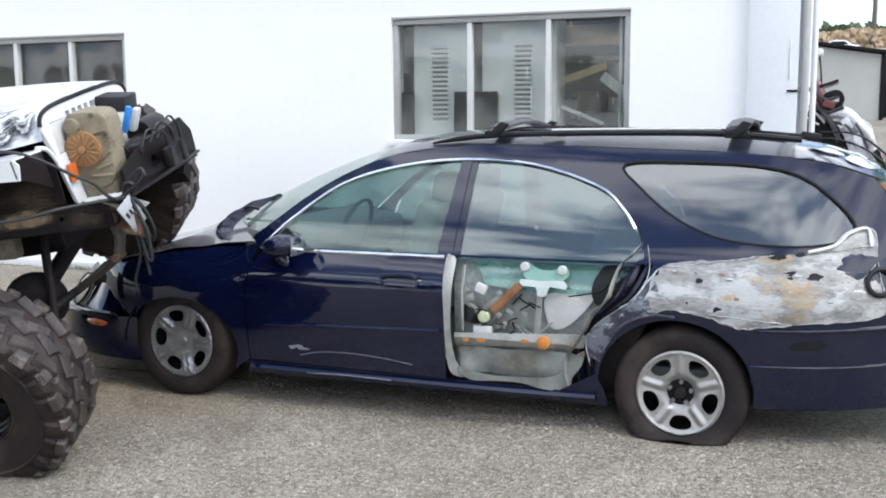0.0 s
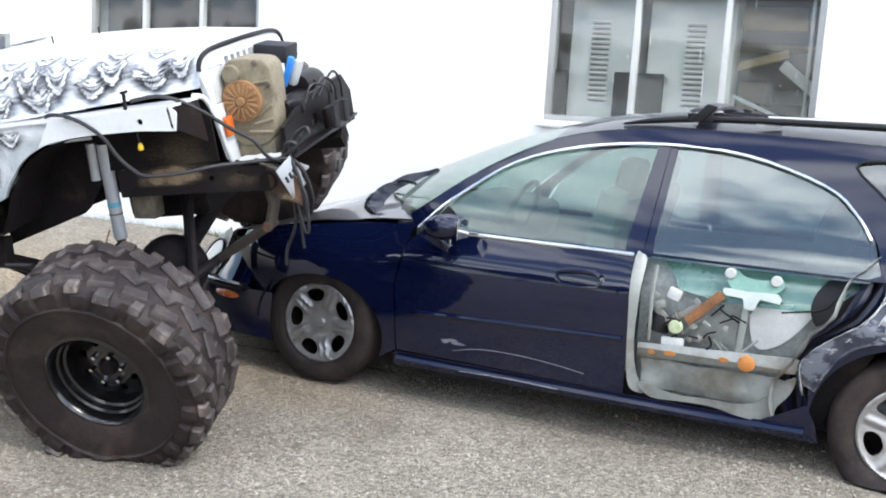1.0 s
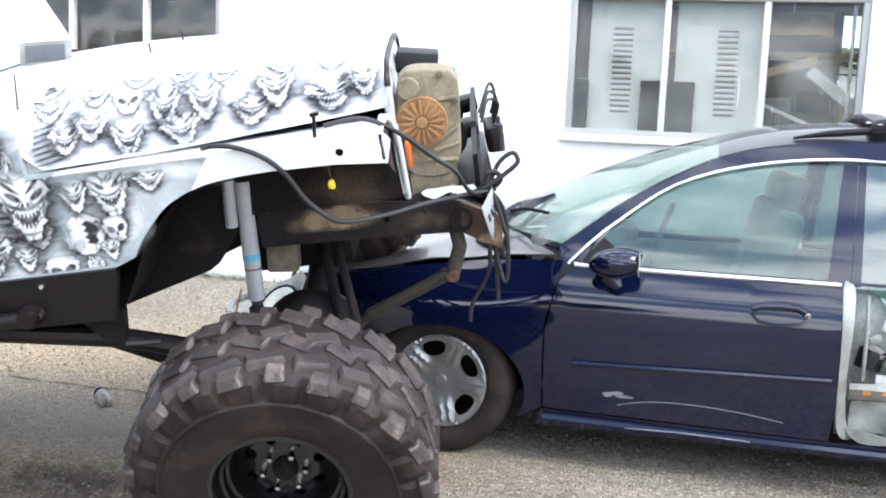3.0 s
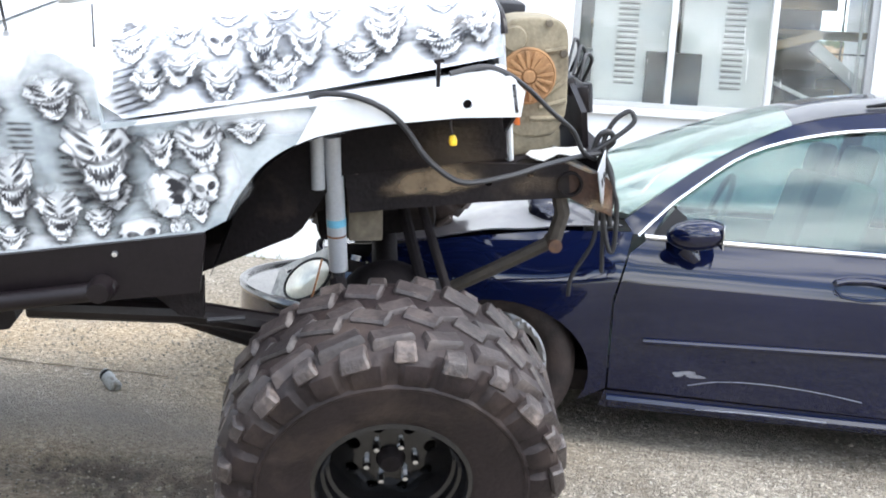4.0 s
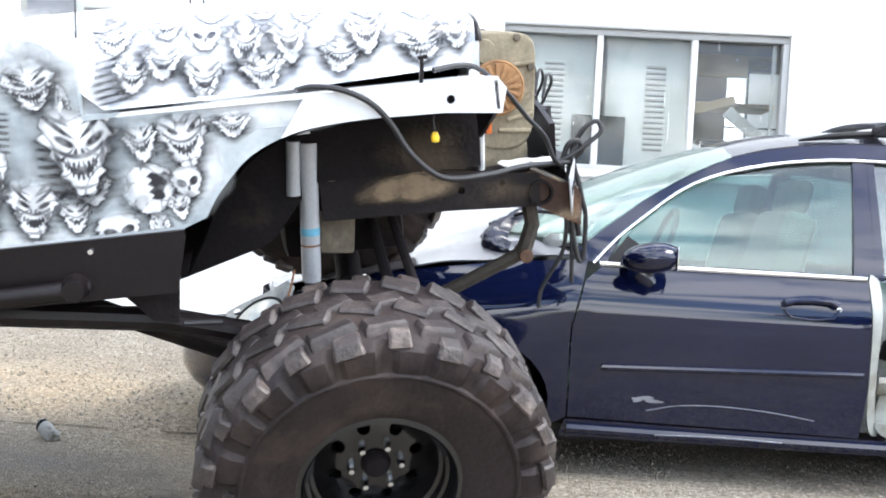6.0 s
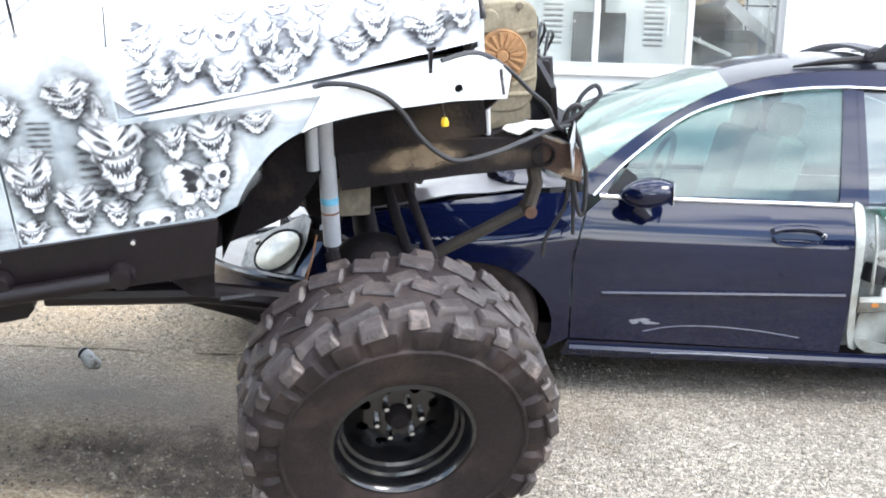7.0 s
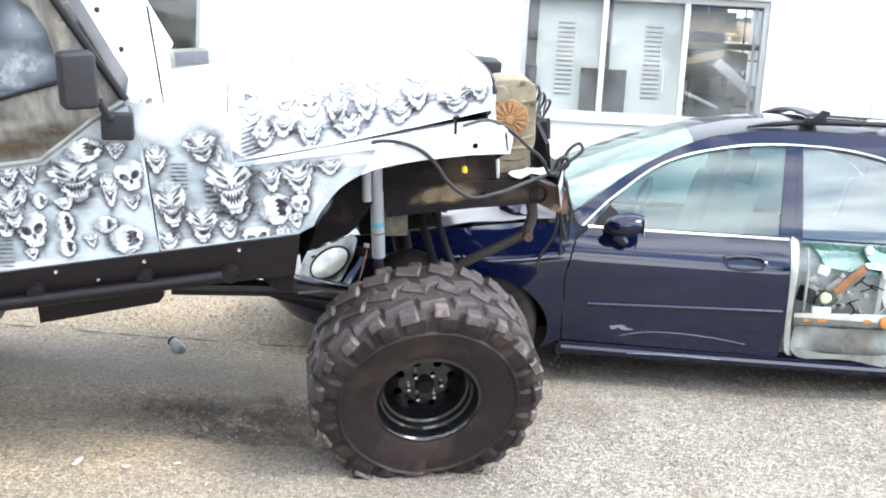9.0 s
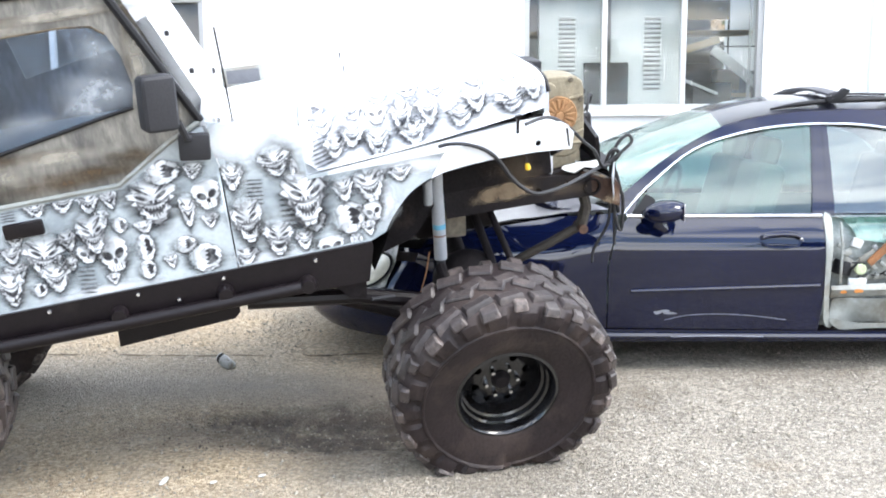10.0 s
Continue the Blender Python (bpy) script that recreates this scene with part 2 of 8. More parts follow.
def thing(name, label, category, group="", at=None, kind=""):
    ob = new(name)
    ob.empty_display_size = 0.1
    if at is not None:
        ob.matrix_basis = at
    return tagged(ob, label, category, group, kind)


def bevel(bm, geom_edges, w, seg=2):
    if w > 0:
        bmesh.ops.bevel(bm, geom=geom_edges, offset=w, segments=seg, affect="EDGES", profile=0.6, clamp_overlap=True)


def box(sx, sy, sz, m=None, b=0.004, bm=None, seg=2):
    """A bevelled box, centred, at the pose m."""
    tmp = bmesh.new()
    bmesh.ops.create_cube(tmp, size=1, matrix=Matrix.Diagonal((sx, sy, sz, 1)))
    bevel(tmp, tmp.edges[:], min(b, 0.45 * min(sx, sy, sz)), seg)
    return merge(tmp, m, bm)


def merge(tmp, m=None, bm=None):
    if m is not None:
        bmesh.ops.transform(tmp, matrix=m, verts=tmp.verts[:])
    if bm is None:
        return tmp
    me = bpy.data.meshes.new("tmp")
    tmp.to_mesh(me)
    tmp.free()
    bm.from_mesh(me)
    bpy.data.meshes.remove(me)
    return bm


def lathe(profile, n=32, m=None, bm=None, closed=False):
    """Turns (radius, height) pairs round the z axis."""
    tmp = bmesh.new()
    rings = []
    for r, h in profile:
        rings.append([tmp.verts.new((r * math.cos(2 * math.pi * i / n), r * math.sin(2 * math.pi * i / n), h)) for i in range(n)] if r > 1e-6 else [tmp.verts.new((0, 0, h))])
    pairs = list(zip(rings, rings[1:])) + ([(rings[-1], rings[0])] if closed else [])
    for a, c in pairs:
        for i in range(n):
            k = (i + 1) % n
            if len(a) == 1 and len(c) == 1:
                continue
            if len(a) == 1:
                tmp.faces.new((a[0], c[k], c[i]))
            elif len(c) == 1:
                tmp.faces.new((a[i], a[k], c[0]))
            else:
                tmp.faces.new((a[i], a[k], c[k], c[i]))
    bmesh.ops.recalc_face_normals(tmp, faces=tmp.faces[:])
    return merge(tmp, m, bm)


def spline(pts, n=8):
    """Catmull-Rom points through pts."""
    p = [Vector(q) for q in pts]
    p = [2 * p[0] - p[1]] + p + [2 * p[-1] - p[-2]]
    out = []
    for i in range(1, len(p) - 2):
        for k in range(n):
            t = k / n
            a, b, c, d = p[i - 1], p[i], p[i + 1], p[i + 2]
            out.append(0.5 * (2 * b + (c - a) * t + (2 * a - 5 * b + 4 * c - d) * t * t + (3 * b - a - 3 * c + d) * t ** 3))
    return out + [p[-2]]


def tube(pts, r, n=10, bm=None, m=None, caps=True, flat=1.0):
    """Sweeps a circle (or a flattened one) along pts."""
    tmp = bmesh.new()
    p = [Vector(q) for q in pts]
    rings = []
    up = Vector((0, 0, 1))
    for i, q in enumerate(p):
        d = (p[min(i + 1, len(p) - 1)] - p[max(i - 1, 0)]).normalized()
        if abs(d.dot(up)) > 0.97:
            up = Vector((1, 0, 0)) if abs(d.x) < 0.9 else Vector((0, 1, 0))
        s = d.cross(up).normalized()
        u = s.cross(d).normalized()
        up = u
        rr = r(i / (len(p) - 1)) if callable(r) else r
        rings.append([tmp.verts.new(q + rr * (math.cos(2 * math.pi * k / n) * s + flat * math.sin(2 * math.pi * k / n) * u)) for k in range(n)])
    for a, c in zip(rings, rings[1:]):
        for k in range(n):
            tmp.faces.new((a[k], a[(k + 1) % n], c[(k + 1) % n], c[k]))
    if caps:
        tmp.faces.new(rings[0][::-1])
        tmp.faces.new(rings[-1])
    bmesh.ops.recalc_face_normals(tmp, faces=tmp.faces[:])
    return merge(tmp, m, bm)


def inside(p, poly):
    x, y = p
    c = False
    for (x1, y1), (x2, y2) in zip(poly, poly[1:] + poly[:1]):
        if (y1 > y) != (y2 > y) and x < (x2 - x1) * (y - y1) / (y2 - y1) + x1:
            c = not c
    return c


def dense(poly, step):
    out = []
    for (x1, y1), (x2, y2) in zip(poly, poly[1:] + poly[:1]):
        k = max(1, int(math.hypot(x2 - x1, y2 - y1) / step + 0.5))
        out += [(x1 + (x2 - x1) * i / k, y1 + (y2 - y1) * i / k) for i in range(k)]
    return out


def sheet(outline, surf, holes=(), step=0.06, thick=0.004, bm=None, m=None):
    """A panel cut from a curved surface: surf(u, v) gives its place in space; the outline and the holes lie in (u, v).
    It has a front, a back set in by its thickness, and rims along all its cuts."""
    loops = [dense(list(outline), step)] + [dense(list(h), step) for h in holes]
    pts, edges = [], []
    for lp in loops:
        o = len(pts)
        pts += lp
        edges += [(o + i, o + (i + 1) % len(lp)) for i in range(len(lp))]
    us, vs = [p[0] for p in loops[0]], [p[1] for p in loops[0]]
    nu, nv = int((max(us) - min(us)) / step) + 1, int((max(vs) - min(vs)) / step) + 1
    ring = [p for lp in loops for p in lp]
    arr = np.array(ring)
    for i in range(nu + 1):
        for j in range(nv + 1):
            q = (min(us) + (i + 0.5 * (j % 2)) * step, min(vs) + j * step)
            if inside(q, loops[0]) and not any(inside(q, h) for h in loops[1:]) and np.min((arr[:, 0] - q[0]) ** 2 + (arr[:, 1] - q[1]) ** 2) > (0.45 * step) ** 2:
                pts.append(q)
    vs2, _, fs, *_ = delaunay_2d_cdt([Vector(p) for p in pts], edges, [], 0, 1e-6)
    tmp = bmesh.new()
    h = 1e-3

    def at(u, v):
        return Vector(surf(u, v))

    front, back = [], []
    for q in vs2:
        p = at(*q)
        nrm = (at(q[0] + h, q[1]) - p).cross(at(q[0], q[1] + h) - p)
        nrm.normalize()
        front.append(p)
        back.append(p - nrm * thick)
    keep = []
    for f in fs:
        c = sum((vs2[i] for i in f), Vector((0, 0))) / len(f)
        if inside(c, loops[0]) and not any(inside(c, hh) for hh in loops[1:]):
            a = (vs2[f[1]] - vs2[f[0]]).cross(vs2[f[2]] - vs2[f[0]])
            keep.append(list(f) if a > 0 else list(f)[::-1])
    fv = [tmp.verts.new(p) for p in front]
    for f in keep:
        tmp.faces.new([fv[i] for i in f])
    if thick:
        bv = [tmp.verts.new(p) for p in back]
        count = {}
        for f in keep:
            tmp.faces.new([bv[i] for i in f][::-1])
            for i, k in zip(f, f[1:] + f[:1]):
                count[(i, k)] = 1
        for i, k in count:
            if (k, i) not in count:
                tmp.faces.new((fv[k], fv[i], bv[i], bv[k]))
    for v in [v for v in tmp.verts if not v.link_faces]:
        tmp.verts.remove(v)
    return merge(tmp, m, bm)


def curve1(xs, ys):
    """A smooth function through the knots (xs rising)."""
    xs, ys = list(xs), list(ys)
    d = [(ys[min(i + 1, len(xs) - 1)] - ys[max(i - 1, 0)]) / (xs[min(i + 1, len(xs) - 1)] - xs[max(i - 1, 0)]) for i in range(len(xs))]

    def f(x):
        if x <= xs[0]:
            return ys[0] + d[0] * (x - xs[0])
        if x >= xs[-1]:
            return ys[-1] + d[-1] * (x - xs[-1])
        i = next(k for k in range(len(xs) - 1) if x <= xs[k + 1])
        w = xs[i + 1] - xs[i]
        t = (x - xs[i]) / w
        return (2 * t ** 3 - 3 * t * t + 1) * ys[i] + (t ** 3 - 2 * t * t + t) * w * d[i] + (3 * t * t - 2 * t ** 3) * ys[i + 1] + (t ** 3 - t * t) * w * d[i + 1]
    return f


def smooth2(pts, n=6, closed=True):
    """A rounded 2D loop through pts."""
    p = [Vector((*q, 0)) for q in pts]
    if closed:
        out, k = [], len(p)
        for i in range(k):
            a, b, c, d = p[i - 1], p[i], p[(i + 1) % k], p[(i + 2) % k]
            for j in range(n):
                t = j / n
                q = 0.5 * (2 * b + (c - a) * t + (2 * a - 5 * b + 4 * c - d) * t * t + (3 * b - a - 3 * c + d) * t ** 3)
                out.append((q.x, q.y))
        return out
    return [(q.x, q.y) for q in spline(p, n)]


def arc2(cx, cy, r, a0, a1, n=16, ry=None):
    return [(cx + r * math.cos(radians(a0 + (a1 - a0) * i / n)), cy + (ry or r) * math.sin(radians(a0 + (a1 - a0) * i / n))) for i in range(n + 1)]


def grid(fn, nu, nv, bm=None, m=None, thick=0.0, wrap_u=False):
    """A quad surface fn(s, t), s and t from 0 to 1; thick lays a second skin below it."""
    tmp = bmesh.new()
    skins = []
    for k in range(2 if thick else 1):
        vs = []
        for i in range(nu + (0 if wrap_u else 1)):
            row = []
            for j in range(nv + 1):
                s, t = i / nu, j / nv
                p = Vector(fn(s, t))
                if k:
                    e = 1e-3
                    n = (Vector(fn(s + e, t)) - Vector(fn(s - e, t))).cross(Vector(fn(s, t + e)) - Vector(fn(s, t - e)))
                    n.normalize()
                    p -= n * thick
                row.append(tmp.verts.new(p))
            vs.append(row)
        for i in range(nu):
            for j in range(nv):
                q = (vs[i][j], vs[(i + 1) % len(vs)][j], vs[(i + 1) % len(vs)][j + 1], vs[i][j + 1])
                tmp.faces.new(q if not k else q[::-1])
        skins.append(vs)
    if thick:
        a, b = skins
        edge = [(i, 0) for i in range(nu + 1)] + [(nu, j) for j in range(1, nv + 1)] + [(i, nv) for i in range(nu - 1, -1, -1)] + [(0, j) for j in range(nv - 1, 0, -1)]
        for (i, j), (k, l2) in zip(edge, edge[1:] + edge[:1]):
            tmp.faces.new((a[k][l2], a[i][j], b[i][j], b[k][l2]))
    return merge(tmp, m, bm)


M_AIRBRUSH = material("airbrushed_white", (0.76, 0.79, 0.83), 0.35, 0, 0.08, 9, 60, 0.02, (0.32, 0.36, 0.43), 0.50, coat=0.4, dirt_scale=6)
# Base of door and cowl, darker and greyer than the hood's.
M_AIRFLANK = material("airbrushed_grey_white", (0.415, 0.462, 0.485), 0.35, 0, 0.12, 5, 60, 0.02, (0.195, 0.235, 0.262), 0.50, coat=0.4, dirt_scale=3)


def soft_patch(name, surf, cu, cv, ru, rv, mat, parent, seed=0, top=0.9, hard=0.35, label=""):
    """A soft-edged stain or sprayed patch on the surface surf(u, v), full within the share hard of its radius."""
    r = random.Random(seed)
    ph = [r.uniform(0, 6.28) for _ in range(3)]
    N, rings = 28, [0.0, hard, hard + 0.3 * (1 - hard), hard + 0.65 * (1 - hard), 1.0]
    dark = [1.0, 1.0, 0.65, 0.2, 0.0]
    verts, faces, shade = [surf(cu, cv)], [], [top]
    for k in range(1, 5):
        for i in range(N):
            a = 2 * math.pi * i / N
            f = rings[k] * (1 + 0.14 * math.sin(2 * a + ph[0]) + 0.10 * math.sin(3 * a + ph[1]) + 0.07 * math.sin(5 * a + ph[2]))
            verts.append(surf(cu + ru * f * math.cos(a), cv + rv * f * math.sin(a)))
            shade.append(top * dark[k])
    for i in range(N):
        faces.append((0, 1 + i, 1 + (i + 1) % N))
        for k in range(1, 4):
            b0, b1 = 1 + (k - 1) * N, 1 + k * N
            faces.append((b0 + i, b1 + i, b1 + (i + 1) % N, b0 + (i + 1) % N))
    me = bpy.data.meshes.new(name)
    me.from_pydata(verts, [], faces)
    me.attributes.new("shade", "FLOAT", "POINT").data.foreach_set("value", shade)
    me.polygons.foreach_set("use_smooth", [True] * len(faces))
    me.materials.append(mat)
    ob = new(name, me)
    ob.parent = parent
    return tagged(ob, label)


def slab(outline, y0, y1, b=0.012, seg=2):
    """A bevelled block: an outline in x and z drawn out from y0 to y1."""
    bm = bmesh.new()
    f = bm.faces.new([bm.verts.new((x, y0, z)) for x, z in outline])
    g = bmesh.ops.extrude_face_region(bm, geom=[f])["geom"]
    bmesh.ops.translate(bm, verts=[v for v in g if isinstance(v, bmesh.types.BMVert)], vec=(0, y1 - y0, 0))
    bmesh.ops.recalc_face_normals(bm, faces=bm.faces[:])
    bevel(bm, bm.edges[:], b, seg)
    return bm
from mathutils.geometry import delaunay_2d_cdt

# ---- ground ----
GROUND = curve1([-40, 2.0, 3.7, 5.2, 6.6, 7.92, 9.5, 13, 22, 60, 115, 170], [-1.2, -0.15, -0.075, 0.0, 0.06, 0.2, 0.22, 0.45, 1.45, 3.6, 8.4, 12])


def ground_z(x, y):
    w = max(0.0, min(1.0, (x + 1.5) / 1.2)) * max(0.0, 1 - abs(y - 5.2) / 2.2)
    return GROUND(max(-12.0, min(170.0, y))) + 0.045 * w * w * (3 - 2 * w)


M_ASPHALT = bpy.data.materials.new("worn_asphalt")
M_ASPHALT.use_nodes = True
_n, _l = M_ASPHALT.node_tree.nodes, M_ASPHALT.node_tree.links
_b = _n["Principled BSDF"]
_co = _n.new("ShaderNodeTexCoord")


def _noise(scale, detail=6, rough=0.6):
    t = _n.new("ShaderNodeTexNoise")
    t.inputs["Scale"].default_value, t.inputs["Detail"].default_value, t.inputs["Roughness"].default_value = scale, detail, rough
    _l.new(_co.outputs["Object"], t.inputs["Vector"])
    return t.outputs["Fac"]


def _range(src, a, b, c, d):
    t = _n.new("ShaderNodeMapRange")
    for k, v in zip(("From Min", "From Max", "To Min", "To Max"), (a, b, c, d)):
        t.inputs[k].default_value = v
    _l.new(src, t.inputs["Value"])
    return t.outputs["Result"]


def _mixrgb(f, a, b):
    t = _n.new("ShaderNodeMix")
    t.data_type = "RGBA"
    _l.new(f, t.inputs["Factor"])
    for k, v in (("A", a), ("B", b)):
        if isinstance(v, tuple):
            t.inputs[k].default_value = (*v, 1)
        else:
            _l.new(v, t.inputs[k])
    return t.outputs["Result"]


_vor = _n.new("ShaderNodeTexVoronoi")
_vor.inputs["Scale"].default_value = 110
_l.new(_co.outputs["Object"], _vor.inputs["Vector"])
_stone = _mixrgb(_range(_vor.outputs["Color"], 0.2, 0.9, 0, 1), (0.192, 0.168, 0.136), (0.465, 0.415, 0.338))
_tone = _mixrgb(_range(_noise(0.8, 8, 0.68), 0.40, 0.60, 0, 1), (0.227, 0.203, 0.164), (0.435, 0.396, 0.328))
_mm = _n.new("ShaderNodeMix")
_mm.data_type = "RGBA"
_mm.inputs["Factor"].default_value = 0.5
_l.new(_stone, _mm.inputs["A"])
_l.new(_tone, _mm.inputs["B"])
_clump = _mixrgb(_range(_noise(40, 4, 0.7), 0.46, 0.60, 0, 0.66), _mm.outputs["Result"], (0.098, 0.088, 0.072))
_clump = _mixrgb(_range(_noise(9, 7, 0.75), 0.50, 0.66, 0, 0.42), _clump, (0.125, 0.109, 0.086))
_clump = _mixrgb(_range(_noise(52, 3, 0.6), 0.585, 0.68, 0, 0.8), _clump, (0.60, 0.565, 0.505))
_c1 = _mixrgb(_range(_noise(0.55, 9, 0.72), 0.56, 0.70, 0, 0.45), _clump, (0.065, 0.056, 0.046))
_c2 = _mixrgb(_range(_noise(2.2, 9, 0.72), 0.58, 0.74, 0, 0.55), _c1, (0.20, 0.145, 0.083))


def _patch(name, base, color, lo, hi, scale=5.0):
    """Mix a colour in where the ground's own attribute says so, with a ragged border."""
    a = _n.new("ShaderNodeAttribute")
    a.attribute_name = name
    k = _n.new("ShaderNodeMath")
    k.operation, k.use_clamp = "MULTIPLY", True
    _l.new(a.outputs["Fac"], k.inputs[0])
    _l.new(_range(_noise(scale, 8, 0.7), 0.34, 0.62, lo, hi), k.inputs[1])
    return _mixrgb(k.outputs[0], base, color)


_c2 = _patch("sandy", _c2, _mixrgb(_range(_noise(46, 5, 0.7), 0.42, 0.62, 0, 1), (0.25, 0.188, 0.115), (0.60, 0.490, 0.345)), 0.5, 1.0, 3.0)
# Band: the shade under the truck's rocker, put into the asphalt colour.
_c2 = _patch("band", _c2, (0.225, 0.200, 0.172), 0.35, 1.0, 6.0)
# Oil and mud, plus shade painted beneath truck and wagon.
_c3 = _patch("stain_shade", _c2, (0.092, 0.072, 0.055), 0.15, 1.15, 5.0)
_c3 = _patch("rut", _c3, (0.055, 0.047, 0.040), 0.0, 1.0, 11.0)
_l.new(_c3, _b.inputs["Base Color"])
_b.inputs["Roughness"].default_value = 0.9
_bp = _n.new("ShaderNodeBump")
_bp.inputs["Strength"].default_value, _bp.inputs["Distance"].default_value = 0.9, 0.014
_l.new(_range(_vor.outputs["Distance"], 0, 0.6, 1, 0), _bp.inputs["Height"])
_l.new(_bp.outputs["Normal"], _b.inputs["Normal"])

RUT = [(-4.02, 4.32, 0.45, 0.15), (-3.70, 4.26, 0.30, 0.20), (-4.32, 4.44, 0.28, 0.08), (-3.95, 4.12, 0.28, 0.06)]     # broken, sunken asphalt: x, y, spread


def blend(x, y, spots):
    return min(1.0, sum((q[4] if len(q) > 4 else 1.0) * math.exp(-((x - q[0]) / q[2]) ** 2 - ((y - q[1]) / q[3]) ** 2) for q in spots))


def dent(x, y):
    if abs(x + 4) > 1.2 or abs(y - 4.25) > 0.7:
        return 0.0
    r = blend(x, y, RUT)
    crumb = 1 - abs(noise.noise((x * 5, y * 9, 2))) * 2.2
    return r * (-0.018 - 0.030 * max(0.0, crumb) + 0.024 * noise.noise((x * 15, y * 22, 5)))


def steps(a, b, fine0, fine1, coarse, fine):
    out, v = [], a
    while v < b:
        out.append(round(v, 4))
        v += fine if fine0 <= v < fine1 else coarse
    return out


_bm = bmesh.new()
_xs = [-400, -60, -20] + steps(-10, 4.1, -5.0, -3.0, 0.125, 0.035) + [10, 20, 60, 400]
_ys = [-400, -60, -20, -8] + steps(-3, 8.05, 3.7, 4.9, 0.125, 0.03) + [9, 10.5, 12, 14, 17, 20, 24, 30, 60, 90, 115, 140, 170, 400]
_rows = [[_bm.verts.new((x, y, ground_z(x, y) + dent(x, y) + (0.008 * noise.noise((x * 0.9, y * 0.9, 0)) if abs(x) < 12 and 0 < y < 7.5 else 0))) for y in _ys] for x in _xs]
for a, c in zip(_rows, _rows[1:]):
    for j in range(len(_ys) - 1):
        _bm.faces.new((a[j], c[j], c[j + 1], a[j + 1]))
# oily and muddy spots with painted shade under the vehicles, a painted shade band below the truck and sandy drifts: x,
# y, spread in x and y, strength
LAYERS = {
    "stain_shade": [(-4.05, 4.36, 0.75, 0.30, 0.75), (-3.62, 4.40, 0.40, 0.40, 0.7), (-4.9, 4.2, 0.5, 0.16, 0.2), (-3.3, 4.2, 0.5, 0.4, 0.2), (-1.6, 5.6, 1.6, 0.45, 0.6), (-2.9, 4.95, 0.3, 0.15, 0.4), (-3.4, 5.2, 0.5, 0.3, 0.5)],
    "band": [(-5.3, 4.86, 0.8, 0.22, 0.8), (-4.4, 4.92, 0.7, 0.20, 0.75), (-3.8, 4.85, 0.4, 0.25, 0.5)],
    "sandy": [(-5.3, 3.9, 1.3, 0.7, 0.75), (-4.4, 3.9, 0.8, 0.5, 0.6), (-4.9, 6.0, 1.5, 0.6, 0.95), (-6.2, 6.2, 1.6, 0.8, 0.7), (-3.7, 5.2, 0.7, 0.5, 0.8), (-3.0, 5.0, 0.5, 0.2, 0.5), (-4.6, 4.55, 0.5, 0.2, 0.35)],
    "rut": RUT,
}
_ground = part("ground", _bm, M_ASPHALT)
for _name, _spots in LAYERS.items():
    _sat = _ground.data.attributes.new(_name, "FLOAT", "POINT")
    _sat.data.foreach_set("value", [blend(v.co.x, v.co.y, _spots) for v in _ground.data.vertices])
tagged(_ground, "worn grey asphalt yard with sandy drifts and a broken rut", "ground", kind="structure")

# ---- building ----
WY, WT = 7.92, 0.24              # wall face and thickness
WX0, WX1, WTOP = -16.0, 0.27, 3.6
WIN = [(-2.80, -0.90, 1.39, 2.345), (-7.24, -5.37, 1.36, 2.315)]


def wall_sheet(x0, x1, z0, z1, holes, y, thick):
    return sheet([(x0, z0), (x1, z0), (x1, z1), (x0, z1)], lambda u, v: (u, y, v), [[(a, c), (b, c), (b, d), (a, d)] for a, b, c, d in holes], 0.8, thick)


tagged(part("wall_north", wall_sheet(WX0, WX1, -0.3, WTOP, WIN, WY, WT), M_WALL, smooth=0), "white painted masonry wall of the workshop", "wall", kind="structure")
tagged(part("wall_corner", box(0.34, 0.05, WTOP + 0.3, pose(0.10, WY - 0.024, WTOP / 2 - 0.15), 0.006), M_WALLGREY), "pale grey pilaster at the wall corner", "wall", kind="structure")
_bm = box(0.04, 6.0, WTOP + 0.3, pose(WX1 + 0.02, WY + 3.0, WTOP / 2 - 0.15), 0.004)
tagged(part("wall_east", _bm, M_WALLGREY), "pale grey end wall of the workshop", "wall", kind="structure")
_bm = box(17, 7, 0.15, pose(-8.0, WY + 3.2, WTOP + 0.075), 0.02)
tagged(part("roof_slab", _bm, M_WALLGREY), "flat roof edge of the workshop", "roof", kind="structure")
# Added opening: its brightness replaces a sky gap mirrored in the front pane.
SKY_OPENING = (-0.73, 0.18, 1.75, 2.51)
_bm = wall_sheet(WX0, WX1, -0.3, WTOP, [SKY_OPENING], WY + 2.55, 0.1)
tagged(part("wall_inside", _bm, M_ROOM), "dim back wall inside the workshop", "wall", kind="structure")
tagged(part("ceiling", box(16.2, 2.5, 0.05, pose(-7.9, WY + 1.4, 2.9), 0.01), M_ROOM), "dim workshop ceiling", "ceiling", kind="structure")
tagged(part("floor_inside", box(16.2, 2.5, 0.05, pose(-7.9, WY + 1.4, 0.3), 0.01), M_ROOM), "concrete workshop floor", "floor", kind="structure")


